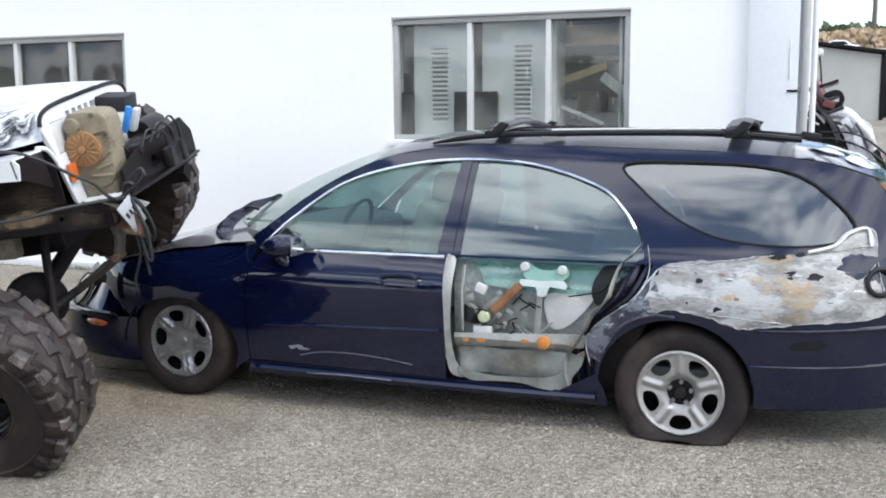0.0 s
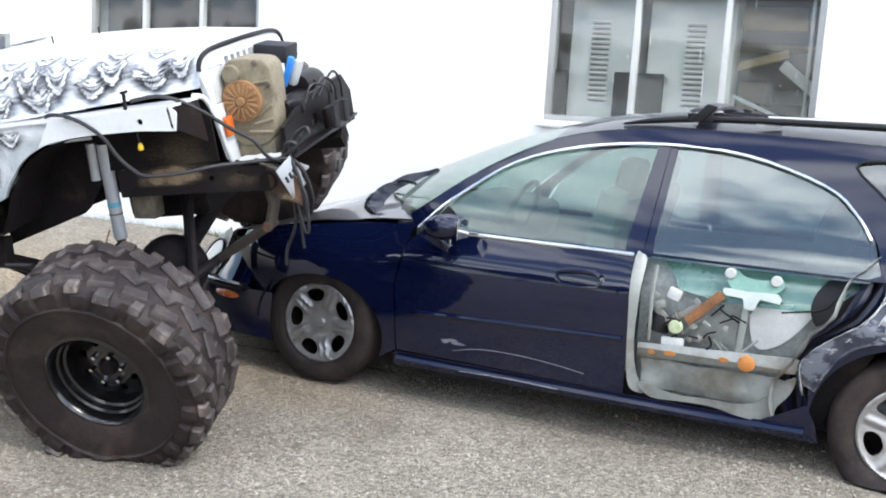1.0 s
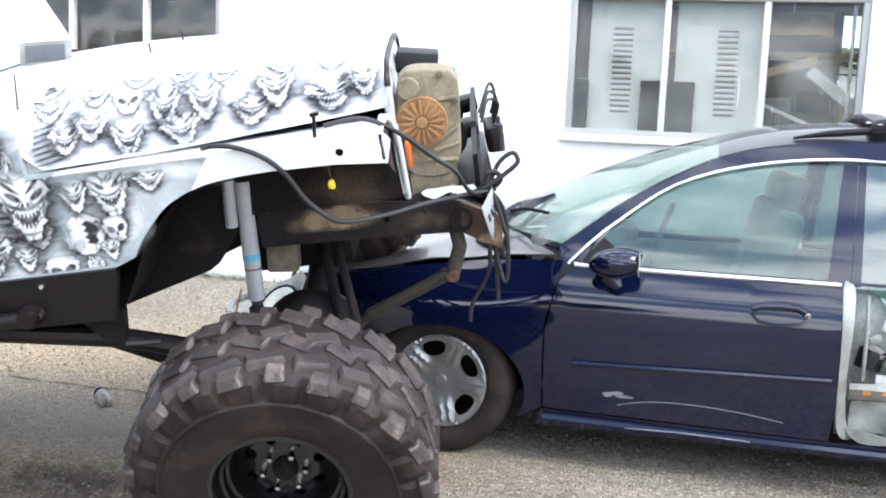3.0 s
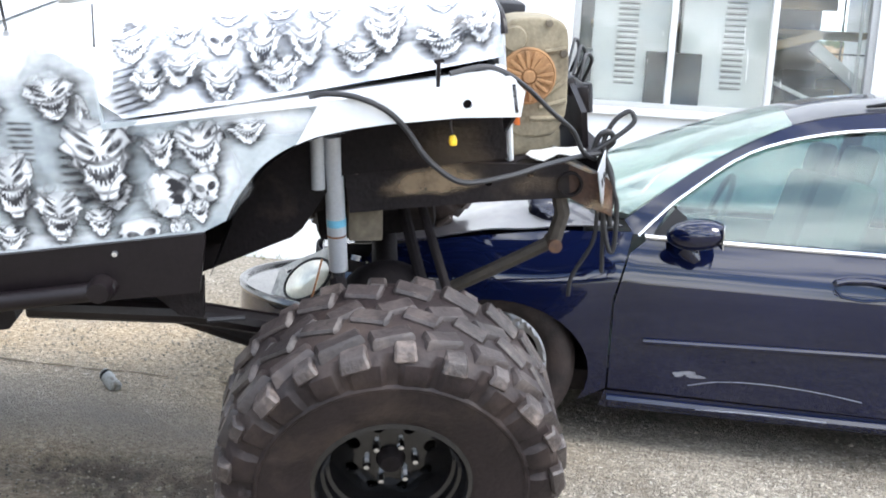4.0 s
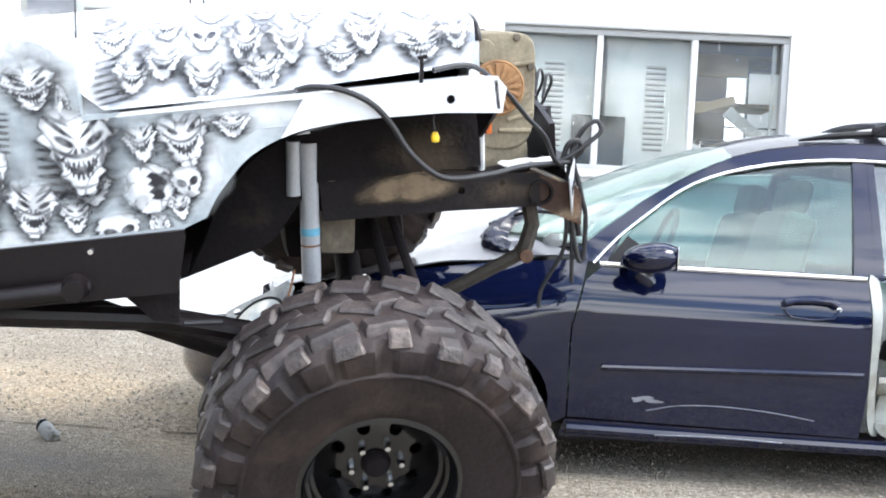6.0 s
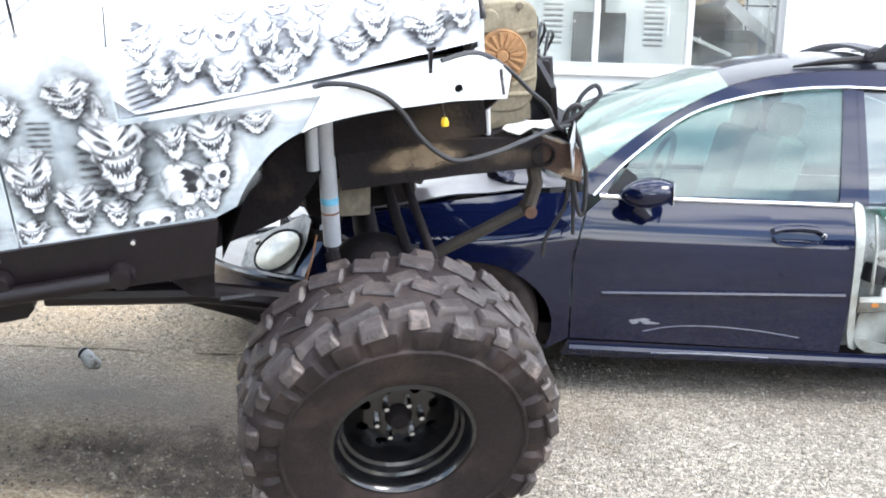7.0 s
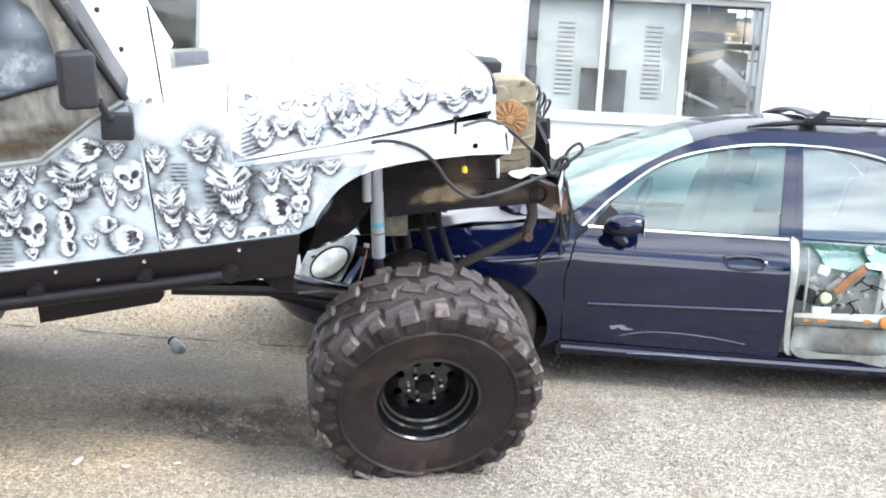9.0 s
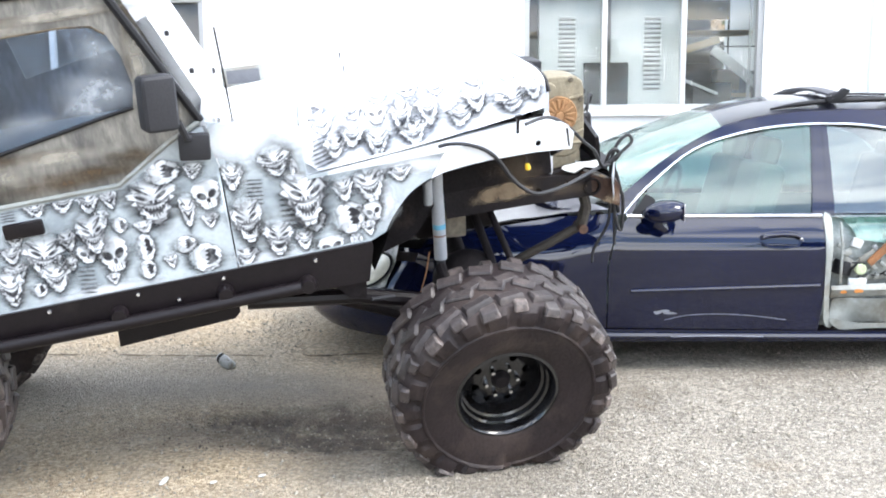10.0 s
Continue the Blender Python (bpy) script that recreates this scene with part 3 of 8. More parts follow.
def window(i, x0, x1, z0, z1, cuts):
    w = thing("window_%d" % i, "three-pane aluminium window with dusty glass in the white wall", "window", kind="structure")
    f, d = 0.045, 0.07
    y = WY + 0.06
    bm = bmesh.new()
    box(x1 - x0, d, f, pose((x0 + x1) / 2, y, z1 - f / 2), 0.005, bm)
    box(x1 - x0, d, f, pose((x0 + x1) / 2, y, z0 + f / 2), 0.005, bm)
    box(f, d, z1 - z0 - 2 * f, pose(x0 + f / 2, y, (z0 + z1) / 2), 0.005, bm)
    box(f, d, z1 - z0 - 2 * f, pose(x1 - f / 2, y, (z0 + z1) / 2), 0.005, bm)
    fr = part("window_frame", bm, M_FRAME, w)
    for c in cuts:
        part("mullion", box(0.042, 0.06, z1 - z0 - 2 * f, pose(c, y - 0.004, (z0 + z1) / 2), 0.005), M_MULLION, w)
    e = [x0 + f] + list(cuts) + [x1 - f]
    for a, b in zip(e, e[1:]):
        p = part("pane", box(b - a, 0.005, z1 - z0 - 2 * f, pose((a + b) / 2, y + 0.012, (z0 + z1) / 2), 0.001), M_GLASS, w)
        p.visible_shadow = False
    part("window_sill", box(x1 - x0 + 0.06, 0.07, 0.05, pose((x0 + x1) / 2, WY - 0.018, z0 - 0.02), 0.01), M_WALL, w, "cracked white sill")
    if i == 1:
        part("sash_edge", box(0.022, 0.02, z1 - z0 - 2 * f, pose(-0.985, y + 0.03, (z0 + z1) / 2), 0.004), M_FRAME, w)
        for k, (x, za, zb) in enumerate([(-2.06, 1.974, 2.027), (-1.702, 1.853, 1.957), (-1.669, 1.627, 1.809), (-1.287, 1.975, 1.99), (-1.053, 1.78, 1.815), (-1.031, 1.66, 1.71), (-1.447, 1.58, 1.63), (-2.217, 1.87, 1.90), (-1.237, 2.18, 2.192), (-1.15, 1.72, 1.735), (-1.36, 2.24, 2.30), (-2.30, 1.70, 1.715)]):
            part("paint_drip", tube([(x, y + 0.006, zb), (x + 0.003 * math.sin(k), y + 0.006, (za + zb) / 2), (x + 0.002, y + 0.006, za)], 0.004, 6, flat=0.5), M_WALL, w)
    part("lintel_edge", box(x1 - x0, 0.012, 0.016, pose((x0 + x1) / 2, WY - 0.003, z1 + 0.006), 0.003), M_FRAME, w)


# Bars of the added opening; no such window is known.
def sky_opening():
    w = thing("window_3", "added back opening in place of sky mirrored in the front pane", "window", kind="structure")
    x0, x1, z0, z1 = SKY_OPENING
    y = WY + 2.58
    for x in (-0.536, -0.2):
        part("mullion", box(0.014, 0.03, z1 - z0, pose(x, y, (z0 + z1) / 2), 0.003), M_BLACKTRIM, w)
    part("transom", box(x1 - x0, 0.03, 0.014, pose((x0 + x1) / 2, y, 2.0), 0.003), M_BLACKTRIM, w)


sky_opening()
window(1, *WIN[0], (-2.155, -1.525))
window(2, *WIN[1], (-6.62, -5.99))

# ---- station wagon ----
CAR = pose(-2.931, 6.02, 0.0, 0, 0, 0)
car = thing("station_wagon", "dark navy station wagon with crushed hood and torn rear door", "car", at=CAR)
W_OF_Z = curve1([0.16, 0.26, 0.42, 0.60, 0.70, 0.74, 0.80, 0.86, 0.94, 1.06, 1.20, 1.34, 1.42, 1.50], [0.84, 0.87, 0.898, 0.914, 0.917, 0.910, 0.887, 0.853, 0.820, 0.757, 0.680, 0.598, 0.54, 0.47])


def plan(x):
    if x < 0.0:
        s = min(1.0, -x / 1.02)
        return max(0.0, 1 - s ** 2.3) ** 0.55
    if x > 3.0:
        s = min(1.0, (x - 3.0) / 1.06)
        return max(0.0, 1 - s ** 3.0) ** 0.5
    return 1.0


def w_side(x, z, inset=0.0):
    # the front fender rolls over to the hood
    r = max(0.0, min(1.0, (0.50 - x) / 0.45))
    roll = 0.135 * r * r * (3 - 2 * r) * max(0.0, min(1.2, (z - 0.50) / 0.38)) ** 3.2
    return max(0.02, W_OF_Z(z) * plan(x) - roll) - inset


def near(inset=0.0):
    return lambda x, z: (x, -w_side(x, z, inset), z)


def far(inset=0.0):
    return lambda z, x: (x, w_side(x, z, inset), z)


def both(name, outline, mat, holes=(), inset=0.0, step=0.06, thick=0.004, label="", sides=(1, 1)):
    """The same panel on the near and the far side of the car."""
    made = None
    if sides[0]:
        made = part(name, sheet(outline, near(inset), holes, step, thick), mat, car, label)
    if sides[1]:
        part(name, sheet([(z, x) for x, z in outline], far(inset), [[(z, x) for x, z in h] for h in holes], step, thick), mat, car, label)
    return made


FENDER_TOP = curve1([-0.95, -0.6, -0.2, 0.2, 0.44, 0.58], [0.62, 0.715, 0.80, 0.855, 0.88, 0.885])
RAIL = curve1([0.46, 0.70, 0.95, 1.24, 1.60, 2.0, 2.5, 3.0, 3.4, 3.62], [0.925, 1.115, 1.275, 1.375, 1.42, 1.425, 1.41, 1.39, 1.35, 1.28])
F_ARCH = arc2(0.0, 0.30, 0.37, 205, -25, 22, 0.275)[::-1]
R_ARCH = arc2(2.757, 0.28, 0.365, 192, -12, 22, 0.345)[::-1]
# front fender with its arch
fender = [(0.443, 0.25), (0.438, 0.5), (0.44, 0.62), (0.483, 0.80), (0.50, FENDER_TOP(0.50)), (0.2, FENDER_TOP(0.2)), (-0.2, FENDER_TOP(-0.2)), (-0.55, FENDER_TOP(-0.55)), (-0.62, 0.60), (-0.60, 0.50), (-0.47, 0.47), (-0.385, 0.35)] + F_ARCH[::-1][2:]
both("front_fender", fender, M_NAVY)
front_door_low = [(0.45, 0.25), (1.60, 0.235), (1.615, 0.5), (1.60, 0.86), (0.56, 0.862), (0.49, 0.80), (0.445, 0.60)]
both("front_door", front_door_low, M_NAVY)
rear_door_low = [(1.625, 0.235), (2.22, 0.24), (2.33, 0.42), (2.46, 0.60), (2.56, 0.72), (2.62, 0.90), (1.62, 0.86), (1.63, 0.5)]
both("rear_door", rear_door_low, M_NAVY, sides=(0, 1))
rocker = [(0.42, 0.165), (2.44, 0.165), (2.42, 0.25), (2.38, 0.33), (2.2, 0.225), (0.44, 0.24)]
both("rocker_panel", rocker, M_NAVY)
DLO_TOP = [(0.64, 0.99), (0.70, 1.045), (0.935, 1.215), (1.24, 1.31), (1.60, 1.35), (1.99, 1.33), (2.34, 1.228), (2.55, 1.05), (2.60, 0.90)]
dlo = smooth2(DLO_TOP, 5, False) + [(2.56, 0.880), (1.66, 0.880), (1.60, 0.880), (0.575, 0.880)]
QGLASS = smooth2([(2.46, 1.335), (2.55, 1.22), (2.74, 1.08), (2.97, 0.995), (3.27, 0.975), (3.46, 1.0), (3.53, 1.06), (3.46, 1.16), (3.31, 1.275), (3.12, 1.33), (2.80, 1.347)], 4)
quarter_low = [(2.39, 0.21)] + R_ARCH[::-1] + [(3.13, 0.22), (3.95, 0.26), (3.98, 0.60), (3.92, 0.872), (2.645, 0.872), (2.58, 0.72), (2.48, 0.60), (2.38, 0.42)]
both("quarter_panel", quarter_low, M_NAVY)
upper = [(0.50, 0.874), (3.92, 0.874), (3.80, 1.05), (3.68, 1.20), (3.60, 1.285)] + [(x, RAIL(x)) for x in (3.4, 3.2, 3.0, 2.75, 2.5, 2.25, 2.0, 1.8, 1.6, 1.42, 1.24, 1.1, 0.95, 0.82, 0.70, 0.58, 0.46)]
both("side_frame", upper, M_NAVY, [dlo, QGLASS], step=0.05)
both("quarter_glass", QGLASS, M_PRIVACY, inset=0.012, thick=0.003)
fglass = [(0.58, 0.86), (1.60, 0.855)] + [(x, z) for x, z in [(1.63, 1.345), (1.24, 1.315), (0.935, 1.22), (0.70, 1.05)]]
rglass = [(1.645, 0.855), (2.56, 0.862), (2.60, 0.90), (2.55, 1.05), (2.34, 1.23), (1.99, 1.335), (1.65, 1.352)]
both("door_glass", fglass, M_CARGLASS, inset=0.014, thick=0.003)
both("door_glass", rglass, M_REARGLASS, inset=0.014, thick=0.003)
both("door_pillar", [(1.545, 0.865), (1.63, 0.865), (1.655, 1.352), (1.60, 1.35)], M_NAVY, inset=0.002, thick=0.02)
both("door_pillar", [(1.632, 0.865), (1.668, 0.865), (1.688, 1.35), (1.658, 1.352)], M_NAVY, inset=0.006, thick=0.02)


def roof_fn(s, t):
    x = 1.10 + s * 2.55
    z0 = RAIL(x)
    w = w_side(x, z0)
    v = 1 - 2 * t
    return (x, w * v, z0 + 0.085 * (1 - abs(v) ** 2.4) * (1 - 0.4 * max(0, (x - 2.8) / 0.9) ** 2))


part("roof", grid(roof_fn, 30, 20, thick=0.004), M_ROOFNAVY, car)


def windshield_fn(s, t):
    v = 1 - 2 * t
    k = abs(v) ** 2.2
    lo = Vector((0.04 + 0.44 * k, 0.765 * v, 0.985 - 0.045 * k))
    hi = Vector(roof_fn(0.0, t))
    q = lo.lerp(hi, s)
    return (q.x, q.y * (1 + 0.10 * s * (1 - s)), q.z + 0.15 * s * (1 - s))


ws = part("windshield", grid(windshield_fn, 14, 20, thick=0.004), M_WINDSHIELD, car)
ws.visible_shadow = False


def hood_fn(s, t):
    v = 1 - 2 * t
    x = -0.93 + s * (0.99 + 0.40 * abs(v) ** 2.2) + 0.10 * (1 - s) * abs(v) ** 2
    e = FENDER_TOP(max(-0.95, x))
    w = min(0.80, w_side(x, e) - 0.03)
    z = e + 0.012 + 0.16 * (1 - abs(v) ** 2.0) * (0.35 + 0.65 * s)
    dent = 0.05 * math.exp(-((x + 0.35) / 0.28) ** 2 - ((v * w + 0.25) / 0.35) ** 2)
    return (x, w * v, z - dent + 0.012 * noise.noise((x * 5, v * 4, 3)))


part("hood", grid(hood_fn, 30, 30, thick=0.006), M_GLARENAVY, car, "crumpled dusty navy hood with wall glare in its colour")


def car_wheel(parent, x, side, flat, mat_disc, cover, label):
    m = Matrix.Translation((x, side * (-0.775), 0.315 - 0.05 * flat)) @ pose(0, 0, 0, 90, 0, 0)
    if side < 0:
        m = m @ pose(0, 0, 0, 180, 0, 0)
    prof = [(0.205, -0.10), (0.225, -0.102), (0.27, -0.108), (0.305, -0.092), (0.318, -0.07), (0.32, 0.0), (0.318, 0.07), (0.305, 0.092), (0.295, 0.1), (0.27, 0.108), (0.232, 0.106), (0.222, 0.101), (0.205, 0.09)]
    bm = lathe(prof, 56, m)
    lo = 0.012 if x < 1 else (0.045 if side > 0 else 0.02)
    for v in bm.verts:
        g = max(0.0, lo + 0.07 - v.co.z)
        v.co.y += side * -0.45 * g * (1 if flat else 0.25)
        v.co.z = max(v.co.z, lo)
    wheel = part("wheel", bm, M_FLATRUBBER, parent, label)
    part("rim_barrel", lathe([(0.203, 0.094), (0.188, 0.05), (0.18, -0.08), (0.06, -0.08), (0.0, -0.08)], 44, m), M_UNDER, wheel)

    first = radians(31 if cover else 56)

    def face(u, v):
        r = math.hypot(u, v)
        an = (math.atan2(v, u) - first - radians(36)) % radians(72)
        an = min(an, radians(72) - an) * r
        out = min(1.0, max(0.0, (r - 0.07) / 0.03)) * max(0.0, min(1.0, (0.192 - r) / 0.02))
        h = 0.094 + 0.008 * math.exp(-((r - 0.197) / 0.006) ** 2)
        if cover:
            h += 0.004 * math.exp(-(r / 0.06) ** 2) - 0.020 * max(0.0, 1 - (r / 0.19) ** 2) + 0.016 * out * (math.exp(-((an - 0.018) / 0.010) ** 2) + 0.35 * math.exp(-(an / 0.012) ** 2))
        else:
            h += -0.026 * math.exp(-(r / 0.078) ** 6) - 0.012 * max(0.0, 1 - (r / 0.19) ** 2)
            h += out * (0.008 * math.exp(-(an / 0.012) ** 2) - 0.004 * math.exp(-((an - 0.026) / 0.010) ** 2))
        return (u, v, h)

    rim = arc2(0, 0, 0.207, 0, 360, 48)[:-1]
    # five bean-shaped openings between the spokes
    bean = smooth2([(0.108, 0.0), (0.112, 0.026), (0.130, 0.046), (0.156, 0.052), (0.172, 0.036), (0.179, 0.0), (0.172, -0.036), (0.156, -0.052), (0.130, -0.046), (0.112, -0.026)], 3)
    holes = [[(q[0] * math.cos(w) - q[1] * math.sin(w), q[0] * math.sin(w) + q[1] * math.cos(w)) for q in bean] for w in [first + radians(72 * i) for i in range(5)]]
    part("wheel_disc", sheet(rim, face, holes, 0.013 if cover else 0.008, 0.012, m=m), mat_disc, wheel)
    if not cover:
        part("hub_recess", lathe([(0.03, 0.062), (0.070, 0.064), (0.074, 0.070), (0.076, 0.060)], 30, m), M_UNDER, wheel)
    part("centre_cap", lathe([(0.0, 0.094), (0.024, 0.092), (0.03, 0.082), (0.03, 0.055)], 20, m), M_BLACKTRIM if not cover else mat_disc, wheel)
    if not cover:
        for i in range(5):
            a = radians(72 * i + 14)
            part("lug_nut", lathe([(0.0, 0.094), (0.008, 0.092), (0.011, 0.085), (0.011, 0.06)], 6, m @ Matrix.Translation((0.052 * math.cos(a), 0.052 * math.sin(a), 0.0))), M_GREYALLOY, wheel)


car_wheel(car, -0.005, 1, 0, M_GREYALLOY, True, "front wheel with dull grey five-spoke cover")
car_wheel(car, 2.785, 1, 1, M_ALLOY, False, "flat rear tyre on a five-spoke alloy wheel")
car_wheel(car, -0.005, -1, 0, M_GREYALLOY, True, "")
car_wheel(car, 2.785, -1, 0, M_ALLOY, False, "")


def edge_tube(name, pts, r, mat, inset=-0.004, parent=None, flat=1.0, n=4, label=""):
    """A moulding that follows the near flank."""
    p = [near(inset)(x, z) for x, z in smooth2(pts, n, False)]
    return part(name, tube(p, r, 8, flat=flat), mat, parent or car, label)


edge_tube("window_trim", [(0.52, 0.868), (0.60, 0.955)] + DLO_TOP[1:-2] + [(2.48, 1.12), (2.545, 1.03)], 0.0075, M_CHROME, -0.002, label="bright window surround")
edge_tube("belt_trim", [(0.545, 0.868), (1.0, 0.866), (1.595, 0.866)], 0.011, M_CHROME, -0.003, label="bright belt moulding")
edge_tube("door_moulding", [(0.57, 0.462), (1.0, 0.475), (1.30, 0.484), (1.585, 0.492)], 0.013, M_NAVY, -0.004)
edge_tube("sill_moulding", [(0.45, 0.205), (1.2, 0.20), (2.0, 0.198), (2.38, 0.205)], 0.022, M_NAVY, -0.004)
edge_tube("quarter_glass_seal", QGLASS + QGLASS[:1], 0.007, M_BLACKTRIM, 0.003, n=1)
# wheel-house liners
for cx, r in ((0.0, 0.36), (2.757, 0.365)):
    part("wheelhouse", grid(lambda s, t: (cx + (r + 0.03) * math.cos(math.pi * s), -0.88 + 0.45 * t, 0.29 + 0.33 * math.sin(math.pi * s)), 18, 3), M_UNDER, car)
    part("wheelhouse_back", box(0.78, 0.02, 0.5, pose(cx, -0.46, 0.40), 0.004), M_UNDER, car)
# door handle
part("handle_recess", sheet(smooth2([(1.255, 0.735), (1.275, 0.775), (1.36, 0.79), (1.45, 0.785), (1.475, 0.755), (1.455, 0.715), (1.36, 0.700), (1.275, 0.705)], 4), near(-0.0015), step=0.03, thick=0.004), M_NAVY, car)
handle = part("door_handle", tube([near(-0.016)(x, z) for x, z in [(1.262, 0.757), (1.30, 0.768), (1.38, 0.774), (1.44, 0.770), (1.468, 0.756)]], 0.017, 10, flat=0.8), M_NAVY, car)
part("handle_edge", tube([near(-0.004)(x, z) for x, z in [(1.262, 0.735), (1.29, 0.705), (1.37, 0.697), (1.455, 0.708), (1.477, 0.745)]], 0.006, 8), M_NAVY, handle)
part("lock_cylinder", lathe([(0, 0.006), (0.010, 0.005), (0.011, 0)], 14, Matrix.Translation(near(-0.001)(1.475, 0.742)) @ pose(0, 0, 0, 90, 0, 0)), M_CHROME, handle)
# scratches on the door
rng = random.Random(4)
M_SCRATCH = material("bare_scratch", (0.22, 0.23, 0.26), 0.45, 0.3, 0.3, 30, 200, 0.1)


def blot(cx, cz, rx, rz, seed, n=14, jag=0.35):
    r = random.Random(seed)
    return [(cx + rx * math.cos(2 * math.pi * i / n) * (1 - jag * r.random()), cz + rz * math.sin(2 * math.pi * i / n) * (1 - jag * r.random())) for i in range(n)]


for k, (cx, cz, rx, rz) in enumerate([(0.755, 0.345, 0.05, 0.013), (0.785, 0.335, 0.045, 0.010), (0.72, 0.338, 0.035, 0.012)]):
    part("paint_scratch", sheet(blot(cx, cz, rx, rz, k, jag=0.6), near(-0.0015), step=0.04, thick=0.001), M_SCRATCH, car)
edge_tube("paint_scratch", [(0.76, 0.295), (0.88, 0.322), (1.05, 0.33), (1.25, 0.318), (1.42, 0.295)], 0.0016, M_SCRATCH, -0.0005)
edge_tube("paint_scratch", [(0.80, 0.20), (1.05, 0.206), (1.3, 0.2)], 0.003, M_SCRATCH, -0.024)
# side mirror
mh = bmesh.new()
bmesh.ops.create_uvsphere(mh, u_segments=24, v_segments=14, radius=1)
for v in mh.verts:
    q = v.co
    q.x = max(q.x, -1.0) if q.x < 0.75 else 0.75
    v.co = (0.73 + 0.115 * q.x + 0.02 * q.z, -0.985 + 0.085 * q.y, 0.905 + 0.062 * q.z)
mirror = part("side_mirror", mh, M_NAVY, car)
part("mirror_glass", box(0.004, 0.13, 0.095, pose(0.818, -0.985, 0.907), 0.002), M_CHROME, mirror)
part("mirror_stalk", tube([(0.655, -0.855, 0.885), (0.66, -0.90, 0.875), (0.69, -0.945, 0.87)], 0.03, 10, flat=0.8), M_BLACKTRIM, mirror)
part("mirror_foot", sheet([(0.57, 0.872), (0.72, 0.872), (0.70, 0.955), (0.655, 0.985)], near(-0.006), step=0.05, thick=0.02), M_BLACKTRIM, mirror)
# Added navy lump that plays the shadow below the mirror.
part("mirror_shadow_pod", tube([(0.70, -0.945, 0.845), (0.72, -0.955, 0.82), (0.74, -0.955, 0.80)], lambda t: 0.04 - 0.02 * t, 10), M_NAVY, mirror)

# ---- torn rear door ----
M_DOORDARK = material("door_cavity", (0.27, 0.29, 0.285), 0.55, 0.3, 0.35, 7, 60, 0.1, (0.07, 0.07, 0.07), 0.4)
M_LOWGLASS = glass_material("green_tinted_glass", (0.55, 0.76, 0.68), 0.02, 0.34, (0.26, 0.42, 0.37), 4.0, gloss=0.09)
M_WHITEPLASTIC = material("white_plastic", (0.52, 0.53, 0.52), 0.45, 0, 0.12, 20, 120, 0.05)
M_SILVERISH = material("dull_zinc", (0.30, 0.31, 0.32), 0.4, 0.6, 0.2, 20, 120, 0.05)
M_MINT = material("pale_mint_plastic", (0.42, 0.47, 0.45), 0.45, 0, 0.12, 20, 120, 0.05)
M_ORANGE = material("orange_cap", (0.46, 0.18, 0.04), 0.5, 0, 0.2, 30, 150, 0.1)
inner = [(1.63, 0.24), (2.22, 0.25), (2.33, 0.42), (2.46, 0.60), (2.56, 0.72), (2.61, 0.88), (1.63, 0.87)]
rd = part("rear_door", sheet(inner, near(0.105), step=0.08, thick=0.01), M_DOORDARK, car, "rear door stripped of its skin")
part("door_edge", sheet(smooth2([(1.603, 0.86), (1.63, 0.875), (1.652, 0.85), (1.648, 0.72), (1.64, 0.5), (1.655, 0.34), (1.69, 0.245), (1.64, 0.26), (1.615, 0.35), (1.608, 0.6)], 3), lambda x, z: (x, -w_side(x, z) - 0.006 + 0.9 * max(0.0, x - 1.63), z), step=0.03, thick=0.008), M_GALV, rd)
part("door_edge_rib", tube([near(0.02)(1.70, z) for z in (0.83, 0.7, 0.55, 0.50)], 0.008, 6), M_GALV, rd)
part("door_bottom_lip", sheet(smooth2([(1.66, 0.30), (1.72, 0.235), (1.85, 0.245), (2.0, 0.24), (2.12, 0.225), (2.24, 0.22), (2.26, 0.29), (2.31, 0.36), (2.33, 0.44), (2.27, 0.40), (2.18, 0.30), (2.0, 0.272), (1.8, 0.275)], 3), lambda x, z: (x, -w_side(x, z) + 0.012 + 0.012 * math.sin(23 * x) - 0.25 * max(0, 0.25 - z), z), step=0.03, thick=0.004), M_GALV, rd, "bent bottom lip of bare metal")
part("door_lower_skin", sheet([(1.67, 0.27), (2.20, 0.27), (2.29, 0.41), (1.67, 0.41)], lambda x, z: (x, -w_side(x, z) + 0.05 + 0.035 * noise.noise((x * 7, z * 9, 2)) + 0.015 * noise.noise((x * 19, z * 15, 6)), z), step=0.03, thick=0.004), M_GALV, rd)
part("intrusion_beam", sheet([(1.655, 0.415), (2.32, 0.452), (2.35, 0.51), (2.30, 0.515), (1.655, 0.485)], lambda x, z: (x, -w_side(x, z) + 0.022 - 0.012 * math.cos((z - 0.46) * 60), z), step=0.025, thick=0.006), M_GALV, rd, "pressed steel side beam")
part("beam_cap", lathe([(0, 0.012), (0.02, 0.011), (0.033, 0.006), (0.036, -0.004)], 24, Matrix.Translation((2.125, -w_side(2.1, 0.46) - 0.0, 0.468)) @ pose(0, 0, 0, 90, 0, 0)), M_ORANGE, rd, "round orange cap")
for x, w in ((1.72, 0.02), (1.80, 0.03), (2.03, 0.028)):
    part("rust_patch", sheet(blot(x, 0.452 + 0.05 * (x - 1.7), w, 0.013, int(x * 100)), lambda u, v: (u, -w_side(u, v) + 0.007, v), step=0.02, thick=0.002), M_ORANGE, rd)
part("lowered_glass", sheet([(1.68, 0.87), (1.73, 0.84), (1.775, 0.79), (1.80, 0.735), (2.0, 0.705), (2.3, 0.71), (2.42, 0.735), (2.50, 0.80), (2.57, 0.87)], near(0.075), step=0.06, thick=0.004), M_LOWGLASS, rd, "green-tinted bottom of the door glass")
